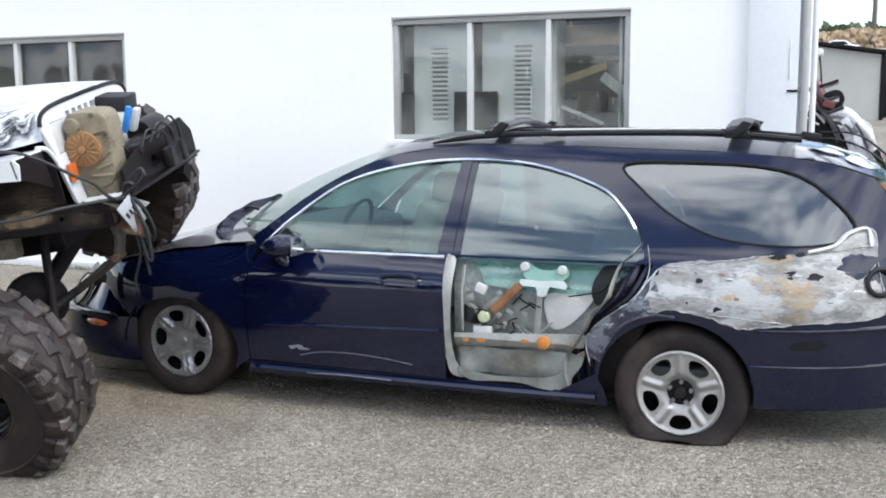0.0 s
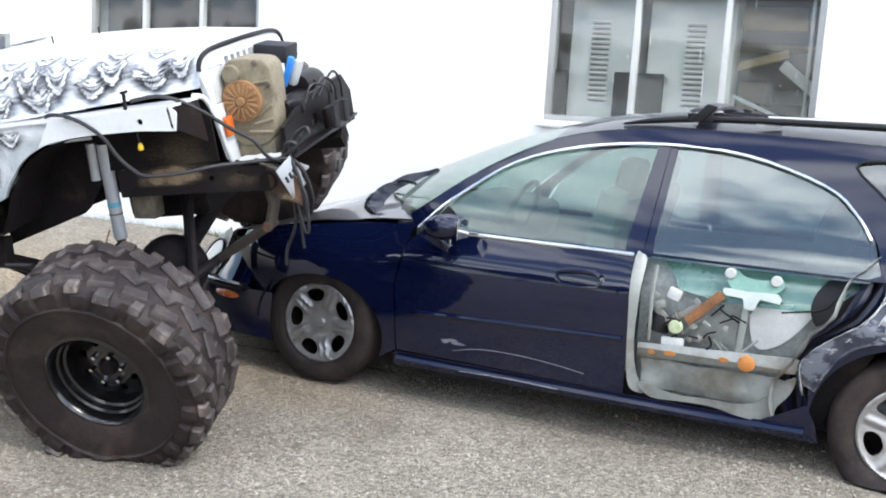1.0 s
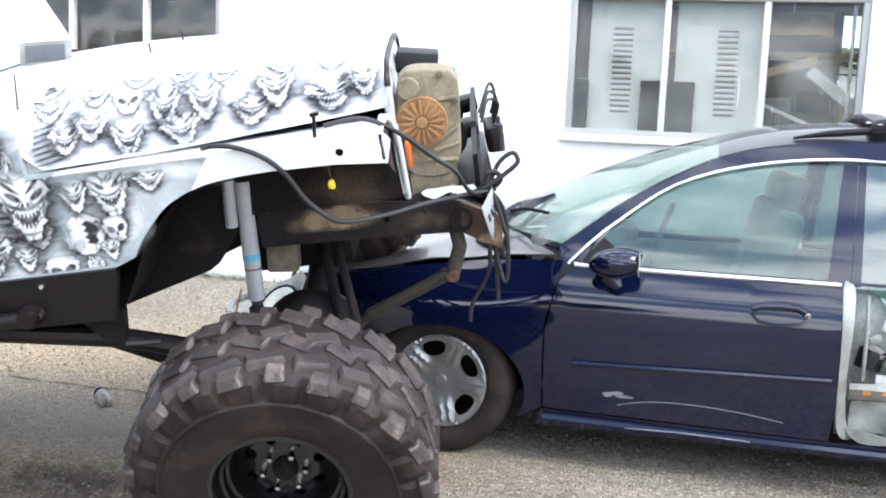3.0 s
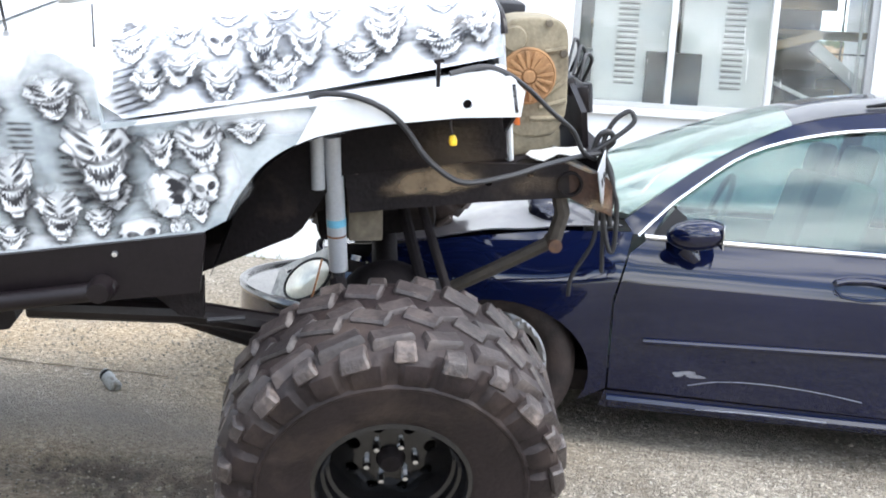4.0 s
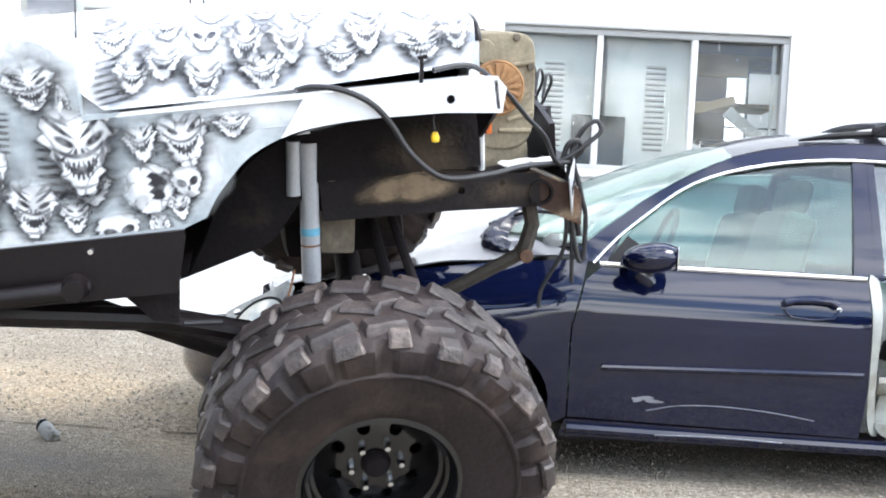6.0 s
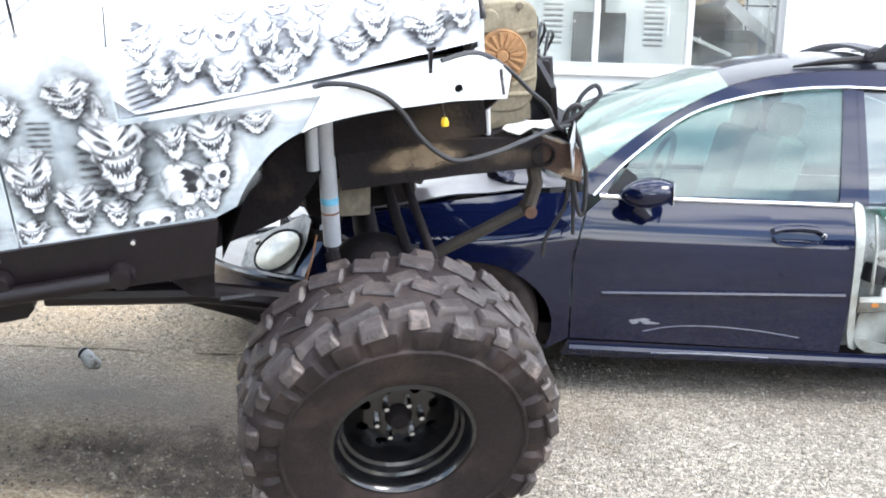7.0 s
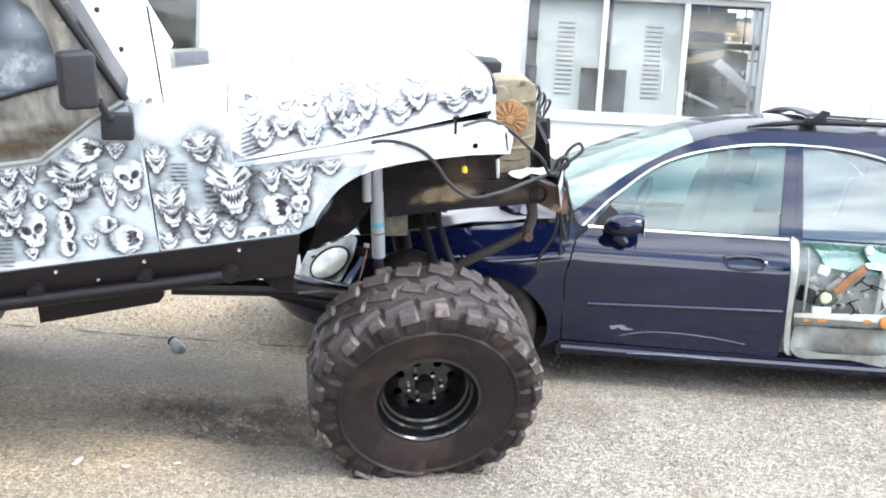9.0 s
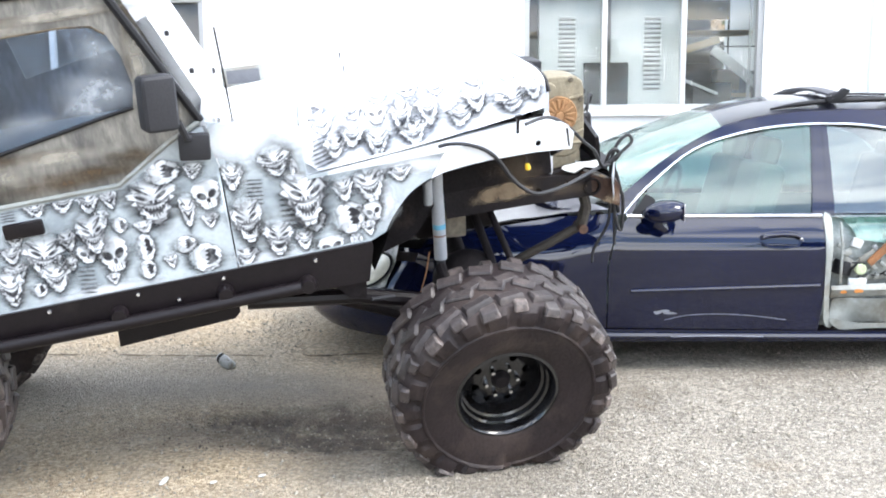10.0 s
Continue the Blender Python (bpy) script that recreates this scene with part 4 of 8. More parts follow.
part("regulator_plate", sheet(smooth2([(1.99, 0.835), (2.03, 0.855), (2.07, 0.83), (2.12, 0.82), (2.18, 0.825), (2.215, 0.84), (2.24, 0.81), (2.21, 0.775), (2.14, 0.755), (2.04, 0.765)], 3), near(0.035), step=0.03, thick=0.005), M_TEAL, rd)
part("regulator_bracket", sheet(smooth2([(2.0, 0.775), (2.1, 0.77), (2.22, 0.775), (2.23, 0.735), (2.15, 0.745), (2.135, 0.70), (2.09, 0.70), (2.08, 0.74), (2.01, 0.745)], 2), near(0.028), step=0.03, thick=0.004), M_MINT, rd)
for x, z in ((2.015, 0.835), (2.205, 0.825)):
    part("roller", lathe([(0, 0.014), (0.018, 0.014), (0.023, 0.010), (0.023, -0.01)], 20, Matrix.Translation(near(0.025)(x, z)) @ pose(0, 0, 0, 90, 0, 0)), M_WHITEPLASTIC, rd)
part("regulator_post", box(0.028, 0.02, 0.25, Matrix.Translation(near(0.055)(2.09, 0.62)) @ pose(0, 0, 0, 0, 4, 0), 0.005), M_GALV, rd)
part("regulator_arm", box(0.20, 0.014, 0.042, Matrix.Translation(near(0.045)(1.925, 0.675)) @ pose(0, 0, 0, 0, -45, 0), 0.006), M_RUST, rd, "rusty window lift arm")
part("regulator_arm", box(0.17, 0.012, 0.03, Matrix.Translation(near(0.06)(1.83, 0.63)) @ pose(0, 0, 0, 0, -38, 0), 0.005), M_GALV, rd)
part("regulator_arm", box(0.14, 0.012, 0.03, Matrix.Translation(near(0.05)(1.77, 0.60)) @ pose(0, 0, 0, 0, 40, 0), 0.005), M_GALV, rd)
part("lift_gear", lathe([(0, 0.012), (0.026, 0.011), (0.031, 0.004), (0.031, -0.012)], 22, Matrix.Translation(near(0.035)(1.81, 0.575)) @ pose(0, 0, 0, 90, 0, 0)), material("pale_green_plastic", (0.42, 0.48, 0.30), 0.5), rd)
part("lift_motor", lathe([(0, 0.04), (0.045, 0.038), (0.05, 0.03), (0.05, -0.04), (0, -0.04)], 20, Matrix.Translation(near(0.085)(1.73, 0.58)) @ pose(0, 0, 0, 0, 12, 0)), M_BLACKTRIM, rd)
part("plastic_clip", box(0.06, 0.03, 0.05, Matrix.Translation(near(0.06)(1.79, 0.715)) @ pose(0, 0, 0, 0, 20, 0), 0.01), M_WHITEPLASTIC, rd)
part("plastic_clip", box(0.045, 0.03, 0.035, Matrix.Translation(near(0.05)(1.735, 0.665)) @ pose(0, 0, 0, 0, -20, 0), 0.008), M_GALV, rd)
part("motor_bracket", box(0.10, 0.02, 0.05, Matrix.Translation(near(0.045)(1.80, 0.50)), 0.012), M_WHITEPLASTIC, rd)
part("sound_sheet", sheet(smooth2([(2.13, 0.70), (2.36, 0.74), (2.34, 0.66), (2.25, 0.56), (2.16, 0.52), (2.12, 0.58)], 3), lambda x, z: (x, -w_side(x, z) + 0.085 + 0.008 * math.sin(30 * x), z), step=0.03, thick=0.002), M_WHITEPLASTIC, rd, "loose white insulation sheet")
part("cavity_panel", sheet([(1.86, 0.50), (2.06, 0.52), (2.06, 0.68), (1.93, 0.62)], near(0.095), step=0.05, thick=0.004), M_GALV, rd)

for k in range(9):
    wx, wz = 1.68 + 0.33 * rng.random(), 0.50 + 0.2 * rng.random()
    p = [near(0.03 + 0.04 * rng.random())(wx + 0.05 * i * rng.uniform(0.3, 1.3), wz + 0.05 * rng.uniform(-1, 1)) for i in range(4)]
    part("door_wire", tube(spline(p, 4), 0.003 + 0.003 * rng.random(), 6), rng.choice((M_BLACKTRIM, M_GALV)), rd)
for k in range(12):
    wx, wz = 1.69 + 0.36 * rng.random(), 0.50 + 0.22 * rng.random()
    part("door_fitting", box(rng.uniform(0.02, 0.06), 0.02, rng.uniform(0.012, 0.03), Matrix.Translation(near(rng.uniform(0.05, 0.085))(wx, wz)) @ pose(0, 0, 0, 0, rng.uniform(-60, 60), 0), 0.005), rng.choice((M_BLACKTRIM, M_GALV, M_GALV, M_SILVERISH)), rd)
part("door_wire", tube(spline([near(0.05)(x, z) for x, z in [(2.24, 0.70), (2.32, 0.715), (2.40, 0.735), (2.44, 0.78)]], 4), 0.004, 6), M_BLACKTRIM, rd)


# the gap between the door's ragged edge and the torn quarter panel
LIP = spline([(2.593, 0, 0.970), (2.540, 0, 0.915), (2.489, 0, 0.864), (2.462, 0, 0.79), (2.445, 0, 0.718), (2.405, 0, 0.665), (2.362, 0, 0.625), (2.324, 0, 0.538), (2.282, 0, 0.465), (2.244, 0, 0.410), (2.236, 0, 0.33), (2.25, 0, 0.25)], 6)
RAGGED = spline([(2.612, 0, 0.963), (2.628, 0, 0.88), (2.620, 0, 0.802), (2.559, 0, 0.712), (2.48, 0, 0.652), (2.410, 0, 0.598), (2.360, 0, 0.545), (2.339, 0, 0.494), (2.352, 0, 0.417), (2.37, 0, 0.33), (2.385, 0, 0.24)], 6)
M_TORN = material("torn_painted_edge", (0.005, 0.007, 0.020), 0.3, 0.0, 0.3, 6, 90, 0.0, (0.16, 0.165, 0.18), 0.04, dirt_scale=4)


def along(line, s):
    k = max(0.0, min(1.0, s)) * (len(line) - 1)
    i = min(len(line) - 2, int(k))
    return line[i].lerp(line[i + 1], k - i)


def gap_fold(t0, t1, deep, seed):
    """A strip of folded skin in the gap, between the shares t0 and t1 of its width."""
    def fn(s, t):
        share = t0 + (t1 - t0) * t + 0.10 * noise.noise((s * 3, seed, 0))
        p = along(LIP, s).lerp(along(RAGGED, s), share)
        p.z += 0.008 * noise.noise((s * 14, seed, 4))
        return (p.x, -w_side(p.x, max(0.2, p.z)) + deep + 0.035 * abs(t - 0.5) + 0.012 * noise.noise((s * 7, t * 2, seed)), p.z)
    return grid(fn, 40, 6, thick=0.003)


part("torn_edge", gap_fold(0.30, 0.62, 0.030, 3), M_TORN, rd, "crumpled torn edge of the door skin")
part("torn_edge", gap_fold(0.74, 1.02, 0.012, 8), M_TORN, rd)
part("torn_lip", grid(lambda s, t: (lambda p: (p.x + (t - 0.45) * (0.012 + 0.016 * abs(noise.noise((s * 9, 1, 2)))), -w_side(p.x, max(0.2, p.z)) - 0.004 + 0.030 * t * t + 0.006 * noise.noise((s * 16, t, 6)), p.z + 0.010 * noise.noise((s * 11, t, 3))))(along(LIP, s)), 60, 4, thick=0.002), M_GALV, rd, "bare metal lip of the torn skin")
part("gap_backing", sheet([(2.22, 0.24), (2.44, 0.24), (2.66, 0.66), (2.68, 0.955), (2.60, 0.965), (2.50, 0.86), (2.46, 0.74), (2.34, 0.56), (2.25, 0.42)], near(0.075), step=0.06, thick=0.004), M_UNDER, rd)
part("corner_plate", sheet(smooth2([(2.35, 0.735), (2.38, 0.82), (2.44, 0.872), (2.515, 0.895), (2.47, 0.81), (2.44, 0.715), (2.38, 0.66)], 3), near(0.062), step=0.04, thick=0.004), M_BLACKTRIM, rd, "dark corner plate")
# scraped quarter
scr = smooth2([(2.50, 0.625), (2.62, 0.715), (2.655, 0.83), (2.72, 0.882), (3.02, 0.908), (3.26, 0.943), (3.42, 0.97), (3.55, 1.055), (3.61, 1.04), (3.64, 0.85), (3.66, 0.69), (3.40, 0.652), (3.05, 0.61), (2.93, 0.645), (2.77, 0.672), (2.62, 0.66)], 3)
scr = [(x + 0.008 * noise.noise((x * 30, z * 30, 1)), z + 0.010 * noise.noise((x * 30, z * 30, 7))) for x, z in scr]
part("scraped_patch", sheet(scr, lambda x, z: (x, -w_side(x, z) - 0.004 + 0.012 * max(0.0, noise.noise((x * 4, z * 5, 4))) - 0.010 * abs(noise.noise((x * 11, z * 17, 8))), z), step=0.02, thick=0.003), M_SCRAPED, car, "scraped bare filler and metal")
for k, (cx, cz, rx, rz) in enumerate([(3.27, 0.855, 0.05, 0.022), (3.36, 0.85, 0.05, 0.022), (3.20, 0.935, 0.05, 0.018), (2.86, 0.815, 0.02, 0.014), (3.30, 0.945, 0.03, 0.012)]):
    part("black_sealer", sheet(blot(cx, cz, rx, rz, 40 + k, jag=0.5), lambda x, z: (x, -w_side(x, z) - 0.009, z), step=0.03, thick=0.004), M_BLACKTRIM, car)
M_PEEL = material("peeled_paint_edge", (0.42, 0.43, 0.43), 0.5, 0.1, 0.5, 14, 60, 0.3, (0.10, 0.09, 0.10), 0.45, dirt_scale=12)
for a0, a1 in ((0, 7), (8, 14), (16, 25), (26, 33), (34, 42), (43, 47)):
    p = [near(-0.007 - 0.006 * noise.noise((x * 20, z * 20, 2)))(x, z + 0.008 * noise.noise((x * 26, z * 9, 5))) for x, z in dense(scr[a0:a1 + 1], 0.012)]
    part("peeled_edge", tube(p, lambda q: 0.002 + 0.005 * abs(noise.noise((q * 9, a0, 1))), 6), M_PEEL, car)
for k in range(10):
    cx, cz = 2.70 + 0.85 * rng.random(), 0.70 + 0.17 * rng.random()
    part("black_sealer", sheet(blot(cx, cz, rng.uniform(0.006, 0.022), rng.uniform(0.003, 0.008), 90 + k, 9, 0.5), lambda x, z: (x, -w_side(x, z) - 0.019, z), step=0.03, thick=0.003), rng.choice((M_BLACKTRIM, M_RUST, M_PEEL)), car)
M_SCUFFED = material("scuffed_navy_paint", (0.012, 0.016, 0.036), 0.35, 0.0, 0.3, 6, 90, 0.05, (0.05, 0.055, 0.07), 0.4, coat=0.7, dirt_scale=6)
layered(M_SCUFFED, [(7.0, 0.52, (1.0, 1, 1.8), (0.15, 0.165, 0.195), 0.75), (16.0, 0.60, (0.7, 1, 2.0), (0.36, 0.36, 0.35), 0.7), (5.0, 0.60, (1, 1, 1), (0.26, 0.18, 0.11), 0.5)])
arch_skin = [(p.x, p.z) for p in RAGGED[12:50:3]] + [(2.402, 0.40), (2.43, 0.47), (2.475, 0.545), (2.53, 0.598), (2.60, 0.635), (2.68, 0.648), (2.70, 0.69), (2.665, 0.80)]
part("dented_arch", sheet(arch_skin, lambda x, z: (x, -w_side(x, z) - 0.007 + 0.020 * noise.noise((x * 6, z * 6, 3)) + 0.004 * noise.noise((x * 17, z * 19, 1)), z), step=0.018, thick=0.003), M_SCUFFED, car, "dented and scuffed wheel arch")
part("ragged_rim", tube([(p.x, -w_side(p.x, p.z) - 0.010 + 0.006 * noise.noise((p.x * 30, p.z * 30, 2)), p.z + 0.004 * noise.noise((p.x * 40, 1, p.z * 40))) for p in RAGGED[:52]], lambda q: 0.0015 + 0.0045 * abs(noise.noise((q * 13, 2, 1))), 6), M_PEEL, car)
part("arch_lip", tube([(x, -w_side(x, z) - 0.010, z) for x, z in [(2.402, 0.40), (2.43, 0.47), (2.475, 0.545), (2.53, 0.598), (2.60, 0.635), (2.68, 0.648), (2.76, 0.642)]], 0.006, 6), M_SCUFFED, car)
edge_tube("white_torn_strip", [(3.33, 0.955), (3.44, 0.985), (3.50, 1.04), (3.58, 1.06), (3.60, 0.98)], 0.018, M_WHITEPLASTIC, -0.006, flat=0.5)
edge_tube("filler_neck_ring", arc2(3.64, 0.83, 0.055, 0, 360, 20), 0.012, M_BLACKTRIM, -0.012, n=1)
edge_tube("bumper_groove", [(3.13, 0.60), (3.4, 0.612), (3.7, 0.63)], 0.010, M_NAVY, -0.002)
part("marker_lamp", sheet(smooth2([(3.27, 0.535), (3.29, 0.555), (3.40, 0.565), (3.425, 0.548), (3.40, 0.528), (3.29, 0.52)], 3), near(-0.003), step=0.03, thick=0.01), M_BLACKTRIM, car)
edge_tube("bumper_crease", [(3.10, 0.43), (3.4, 0.44), (3.8, 0.46)], 0.008, M_NAVY, -0.001)
# tailgate, its glass and the roof end
part("tail_glass", grid(lambda s, t: (3.64 + 0.34 * s, (0.60 + 0.12 * s) * (1 - 2 * t), 1.345 - 0.40 * s + 0.05 * (1 - (1 - 2 * t) ** 2)), 8, 16, thick=0.004), M_CARGLASS, car)
part("tailgate", grid(lambda s, t: (3.98 + 0.05 * math.sin(math.pi * s), 0.80 * (1 - 2 * t) * (1 - 0.08 * (1 - s)), 0.95 - 0.70 * s), 8, 12, thick=0.01), M_NAVY, car)
part("rear_spoiler_bracket", box(0.09, 0.05, 0.04, pose(3.32, -0.46, 1.47, 0, 10, 20), 0.01), M_BLACKTRIM, car)
for k, (cx, cy, rx, ry) in enumerate([(3.40, -0.40, 0.10, 0.06), (3.54, -0.44, 0.09, 0.07), (3.66, -0.36, 0.08, 0.09), (3.50, -0.26, 0.12, 0.05)]):
    part("torn_film", sheet(blot(cx, cy, rx, ry, 130 + k, 12, 0.45), lambda x, y: (x, y, (roof_fn((min(x, 3.65) - 1.10) / 2.55, 0.5 - 0.5 * y / 0.56))[2] - 0.75 * max(0.0, x - 3.62) + 0.016 + 0.02 * noise.noise((x * 12, y * 12, 4))), step=0.03, thick=0.003), M_WHITEPLASTIC, car, "torn white plastic film")
for k, p in enumerate([[(3.30, -0.47, 1.455), (3.42, -0.50, 1.46), (3.55, -0.52, 1.42), (3.66, -0.54, 1.34)], [(3.36, -0.30, 1.49), (3.52, -0.36, 1.48), (3.64, -0.46, 1.40), (3.78, -0.52, 1.26)]]):
    part("loose_strap", tube(spline(p, 5), 0.009, 6, flat=0.6), M_BLACKTRIM, car, "loose black strap")
# roof rack
# Cross bars are a lighter grey than the black rails.
M_GUNGREY = material("cross_bar_grey_plastic", (0.07, 0.07, 0.08), 0.5, 0, 0.25, 9, 90, 0.1, (0.12, 0.12, 0.13), 0.25)
rack = part("roof_rack", tube(spline([(1.40, -0.505, 1.432), (1.56, -0.505, 1.458), (1.80, -0.505, 1.478), (2.3, -0.51, 1.487), (2.9, -0.50, 1.485), (3.28, -0.49, 1.455)], 6), lambda q: 0.008 + 0.014 * min(1.0, 5 * q), 8, flat=0.7), M_BLACKTRIM, car, "black roof rack")
part("rack_rail", tube(spline([(1.70, 0.50, 1.44), (1.80, 0.50, 1.475), (2.3, 0.51, 1.487), (2.9, 0.50, 1.485), (3.28, 0.49, 1.455)], 6), 0.017, 8, flat=0.6), M_BLACKTRIM, rack)
for x, b in ((1.76, 0.09), (2.98, 0.10)):
    part("cross_bar", grid(lambda s, t: (x - 0.045 + b * t, -0.52 + 1.04 * s, 1.500 + 0.035 * math.sin(math.pi * s) + 0.010 * math.sin(math.pi * t)), 16, 4, thick=0.016), M_GUNGREY, rack)
    for sgn in (-1, 1):
        part("rack_stanchion", slab([(x - 0.055, 1.462), (x + 0.01, 1.462), (x + 0.075, 1.535), (x + 0.03, 1.548)], sgn * 0.545, sgn * 0.50, 0.008), M_BLACKTRIM, rack)
        part("rack_foot", box(0.12, 0.04, 0.04, pose(x, sgn * 0.515, 1.482), 0.014), M_BLACKTRIM, rack)
for y in (-0.28, -0.14, 0.0, 0.14, 0.28):
    part("roof_slat", tube([(x, y, RAIL(x) + 0.086 * (1 - abs(y / 0.54) ** 2.4) + 0.006) for x in (1.82, 2.2, 2.6, 3.0, 3.2)], 0.010, 6, flat=0.6), M_BLACKTRIM, rack)
part("loose_rod", tube([(2.05, -0.47, 1.502), (2.5, -0.455, 1.507), (2.9, -0.44, 1.507)], 0.009, 6), M_WHITEPLASTIC, car, "pale rod lying along the roof rail")
part("broken_bracket", box(0.12, 0.05, 0.03, pose(2.06, -0.49, 1.478, 0, 5, 8), 0.01), M_WHITEPLASTIC, car)
# nose: lamp, turn signal, torn cowl
M_BEZEL = material("exposed_lamp_metal", (0.40, 0.39, 0.36), 0.45, 0.3, 0.4, 8, 60, 0.2, (0.10, 0.10, 0.10), 0.3, dirt_scale=6)
M_LENS = material("clouded_lamp_lens", (0.80, 0.79, 0.68), 0.2, 0.1, 0.15, 8, 60, 0.05, coat=0.8)
M_AMBER = material("amber_lens", (0.55, 0.12, 0.02), 0.25, 0, 0.1, 20, 80, 0.02, coat=0.6)


def front_corner(u, v):
    """The rounded front corner: u is the turn round the nose in degrees, v the height."""
    a = radians(u)
    return (-0.30 - 0.735 * max(0.0, math.cos(a)) ** 0.72, 0.862 * math.sin(a), v)


def bumper_at(u, v):
    """The bumper stands further out than the nose towards the middle."""
    p = front_corner(u, v)
    return (p[0] - 0.30 * max(0.0, math.cos(radians(u))) ** 1.6, p[1], v)


def lamp_fn(cu, cv, ru, rv, bulge, z0):
    def f(s, t):
        a, r = 2 * math.pi * s, t
        u, v = cu + ru * r * math.cos(a), cv + rv * r * math.sin(a)
        p = Vector(bumper_at(u, v))
        nrm = Vector((-math.cos(radians(u)), math.sin(radians(u)), 0.3))
        return p + nrm * (z0 + bulge * (1 - r * r))
    return f


LAMP_C, LAMP_E, LAMP_N = Vector((-0.855, -0.62, 0.0)), Vector((0.80, -0.60, 0.0)), Vector((-0.60, -0.80, 0.0))


def lamp_at(p, z, lift):
    """On the lamp's upright plane at the front corner: p metres along it, at the height z."""
    return tuple(LAMP_C + LAMP_E * p + LAMP_N * (0.012 + lift - 0.35 * (z - 0.54)) + Vector((0, 0, z)))


def oval_lamp(s, t):
    """The tilted oval lens; s round it, t from its rim inwards."""
    a, r = 2 * math.pi * s, 1 - t
    x, y = 0.135 * r * math.cos(a), 0.088 * r * math.sin(a)
    return lamp_at(x, 0.537 + 0.30 * x + y, 0.010 + 0.022 * (1 - r * r))


bezel = part("headlight_bezel", sheet([(-0.228, 0.395), (-0.222, 0.548), (-0.14, 0.592), (-0.058, 0.630), (0.02, 0.665), (0.096, 0.712), (0.150, 0.690), (0.156, 0.59), (0.115, 0.455), (-0.026, 0.408), (-0.12, 0.398)], lambda p, z: lamp_at(p, z, 0.004 * noise.noise((p * 12, z * 12, 3))), [arc2(-0.158, 0.553, 0.024, 0, 360, 12, 0.015)[:-1]], step=0.03, thick=0.004), M_BEZEL, car, "exposed metal round the headlight")
part("bezel_backing", sheet([(-0.21, 0.40), (-0.20, 0.54), (0.09, 0.69), (0.14, 0.67), (0.11, 0.46), (-0.1, 0.41)], lambda p, z: lamp_at(p, z, -0.03), step=0.1, thick=0.01), M_UNDER, bezel)
lens = part("headlight", grid(oval_lamp, 32, 6), M_LENS, car, "oval clouded headlight")
part("lamp_gasket", tube([oval_lamp(i / 32, 0.0) for i in range(33)], 0.007, 6, caps=False), M_BLACKTRIM, lens)
part("turn_signal", grid(lamp_fn(-75, 0.378, 5.5, 0.021, 0.012, 0.010), 20, 4), M_AMBER, car, "amber turn signal")
part("front_bumper", grid(lambda s, t: (lambda u, v: (bumper_at(u, v)[0] * (1 - 0.10 * max(0, (0.30 - v) / 0.14) ** 2), bumper_at(u, v)[1], v))(-90 + 180 * t, 0.43 - 0.25 * s), 10, 48, thick=0.008), M_NAVY, car, "cracked navy front bumper")
part("nose_panel", grid(lambda s, t: (lambda p: (p[0] * (1 - 0.10 * s) + 0.02 * noise.noise((t * 9, s * 3, 0)), p[1] * (1 - 0.10 * s), 0.43 + 0.24 * s))(front_corner(-82 + 164 * t, 0)), 5, 36, thick=0.006), M_NAVY, car)
part("bumper_corner_trim", tube([(-1.13, -0.50, 0.412), (-0.99, -0.67, 0.41), (-0.70, -0.82, 0.42)], 0.010, 6), M_UNDER, car)
part("nose_core", grid(lambda s, t: (lambda p: (p[0] * 0.93, p[1] * 0.93, 0.17 + 0.48 * s))(front_corner(-90 + 180 * t, 0)), 4, 30, thick=0.01), M_UNDER, car)
part("bumper_shelf", grid(lambda s, t: tuple(Vector(front_corner(-84 + 168 * t, 0.44)).lerp(Vector(bumper_at(-84 + 168 * t, 0.425)), s)), 3, 40, thick=0.006), M_GLOSSBLACK, car)
part("bumper_top", tube([bumper_at(u, 0.430) for u in range(-82, 83, 4)], 0.022, 10), M_GLOSSBLACK, car, "scuffed black bumper lip")
# Solid dark block in place of the shaded space behind the nose.
part("grille_void", box(0.3, 1.0, 0.2, pose(-0.70, 0, 0.52), 0.03), M_UNDER, car)


part("cowl_panel", grid(lambda s, t: (0.02 + 0.44 * abs(1.5 * s - 0.75) ** 2.2 / 0.75 ** 2.2 + 0.10 * t, 1.5 * s - 0.75, 0.945 - 0.05 * abs(1.5 * s - 0.75) ** 2 + 0.03 * t + 0.006 * noise.noise((s * 16, t * 3, 2))), 40, 4, thick=0.006), M_BLACKTRIM, car, "black cowl under the windshield")
LIP_A = spline([(0.22, -0.715, 0.86), (0.09, -0.62, 0.89), (0.07, -0.53, 0.955), (0.20, -0.45, 1.05), (0.39, -0.365, 1.11)], 8)
LIP_B = spline([(0.31, -0.71, 0.875), (0.20, -0.63, 0.905), (0.185, -0.53, 0.97), (0.28, -0.45, 1.05), (0.40, -0.36, 1.105)], 8)


def lip_fn(s, t):
    i = min(len(LIP_A) - 1, max(0, int(round(s * (len(LIP_A) - 1)))))
    q = LIP_A[i].lerp(LIP_B[i], t)
    return q + Vector((0.016, 0.012, 0.022)) * noise.noise((s * 9, t * 2.5, 3)) + Vector((-0.02, -0.02, 0.02)) * math.sin(math.pi * t)


part("buckled_lip", grid(lip_fn, 32, 7, thick=0.004), M_TORN, car, "buckled rear lip of the hood")
for k in (0, 1):
    part("wiper", tube(spline([(0.10 + 0.02 * k, -0.35 + 0.5 * k, 1.0), (0.26, -0.55 + 0.5 * k, 1.06), (0.40, -0.66 + 0.5 * k, 1.06)], 5), 0.008, 6), M_BLACKTRIM, car)
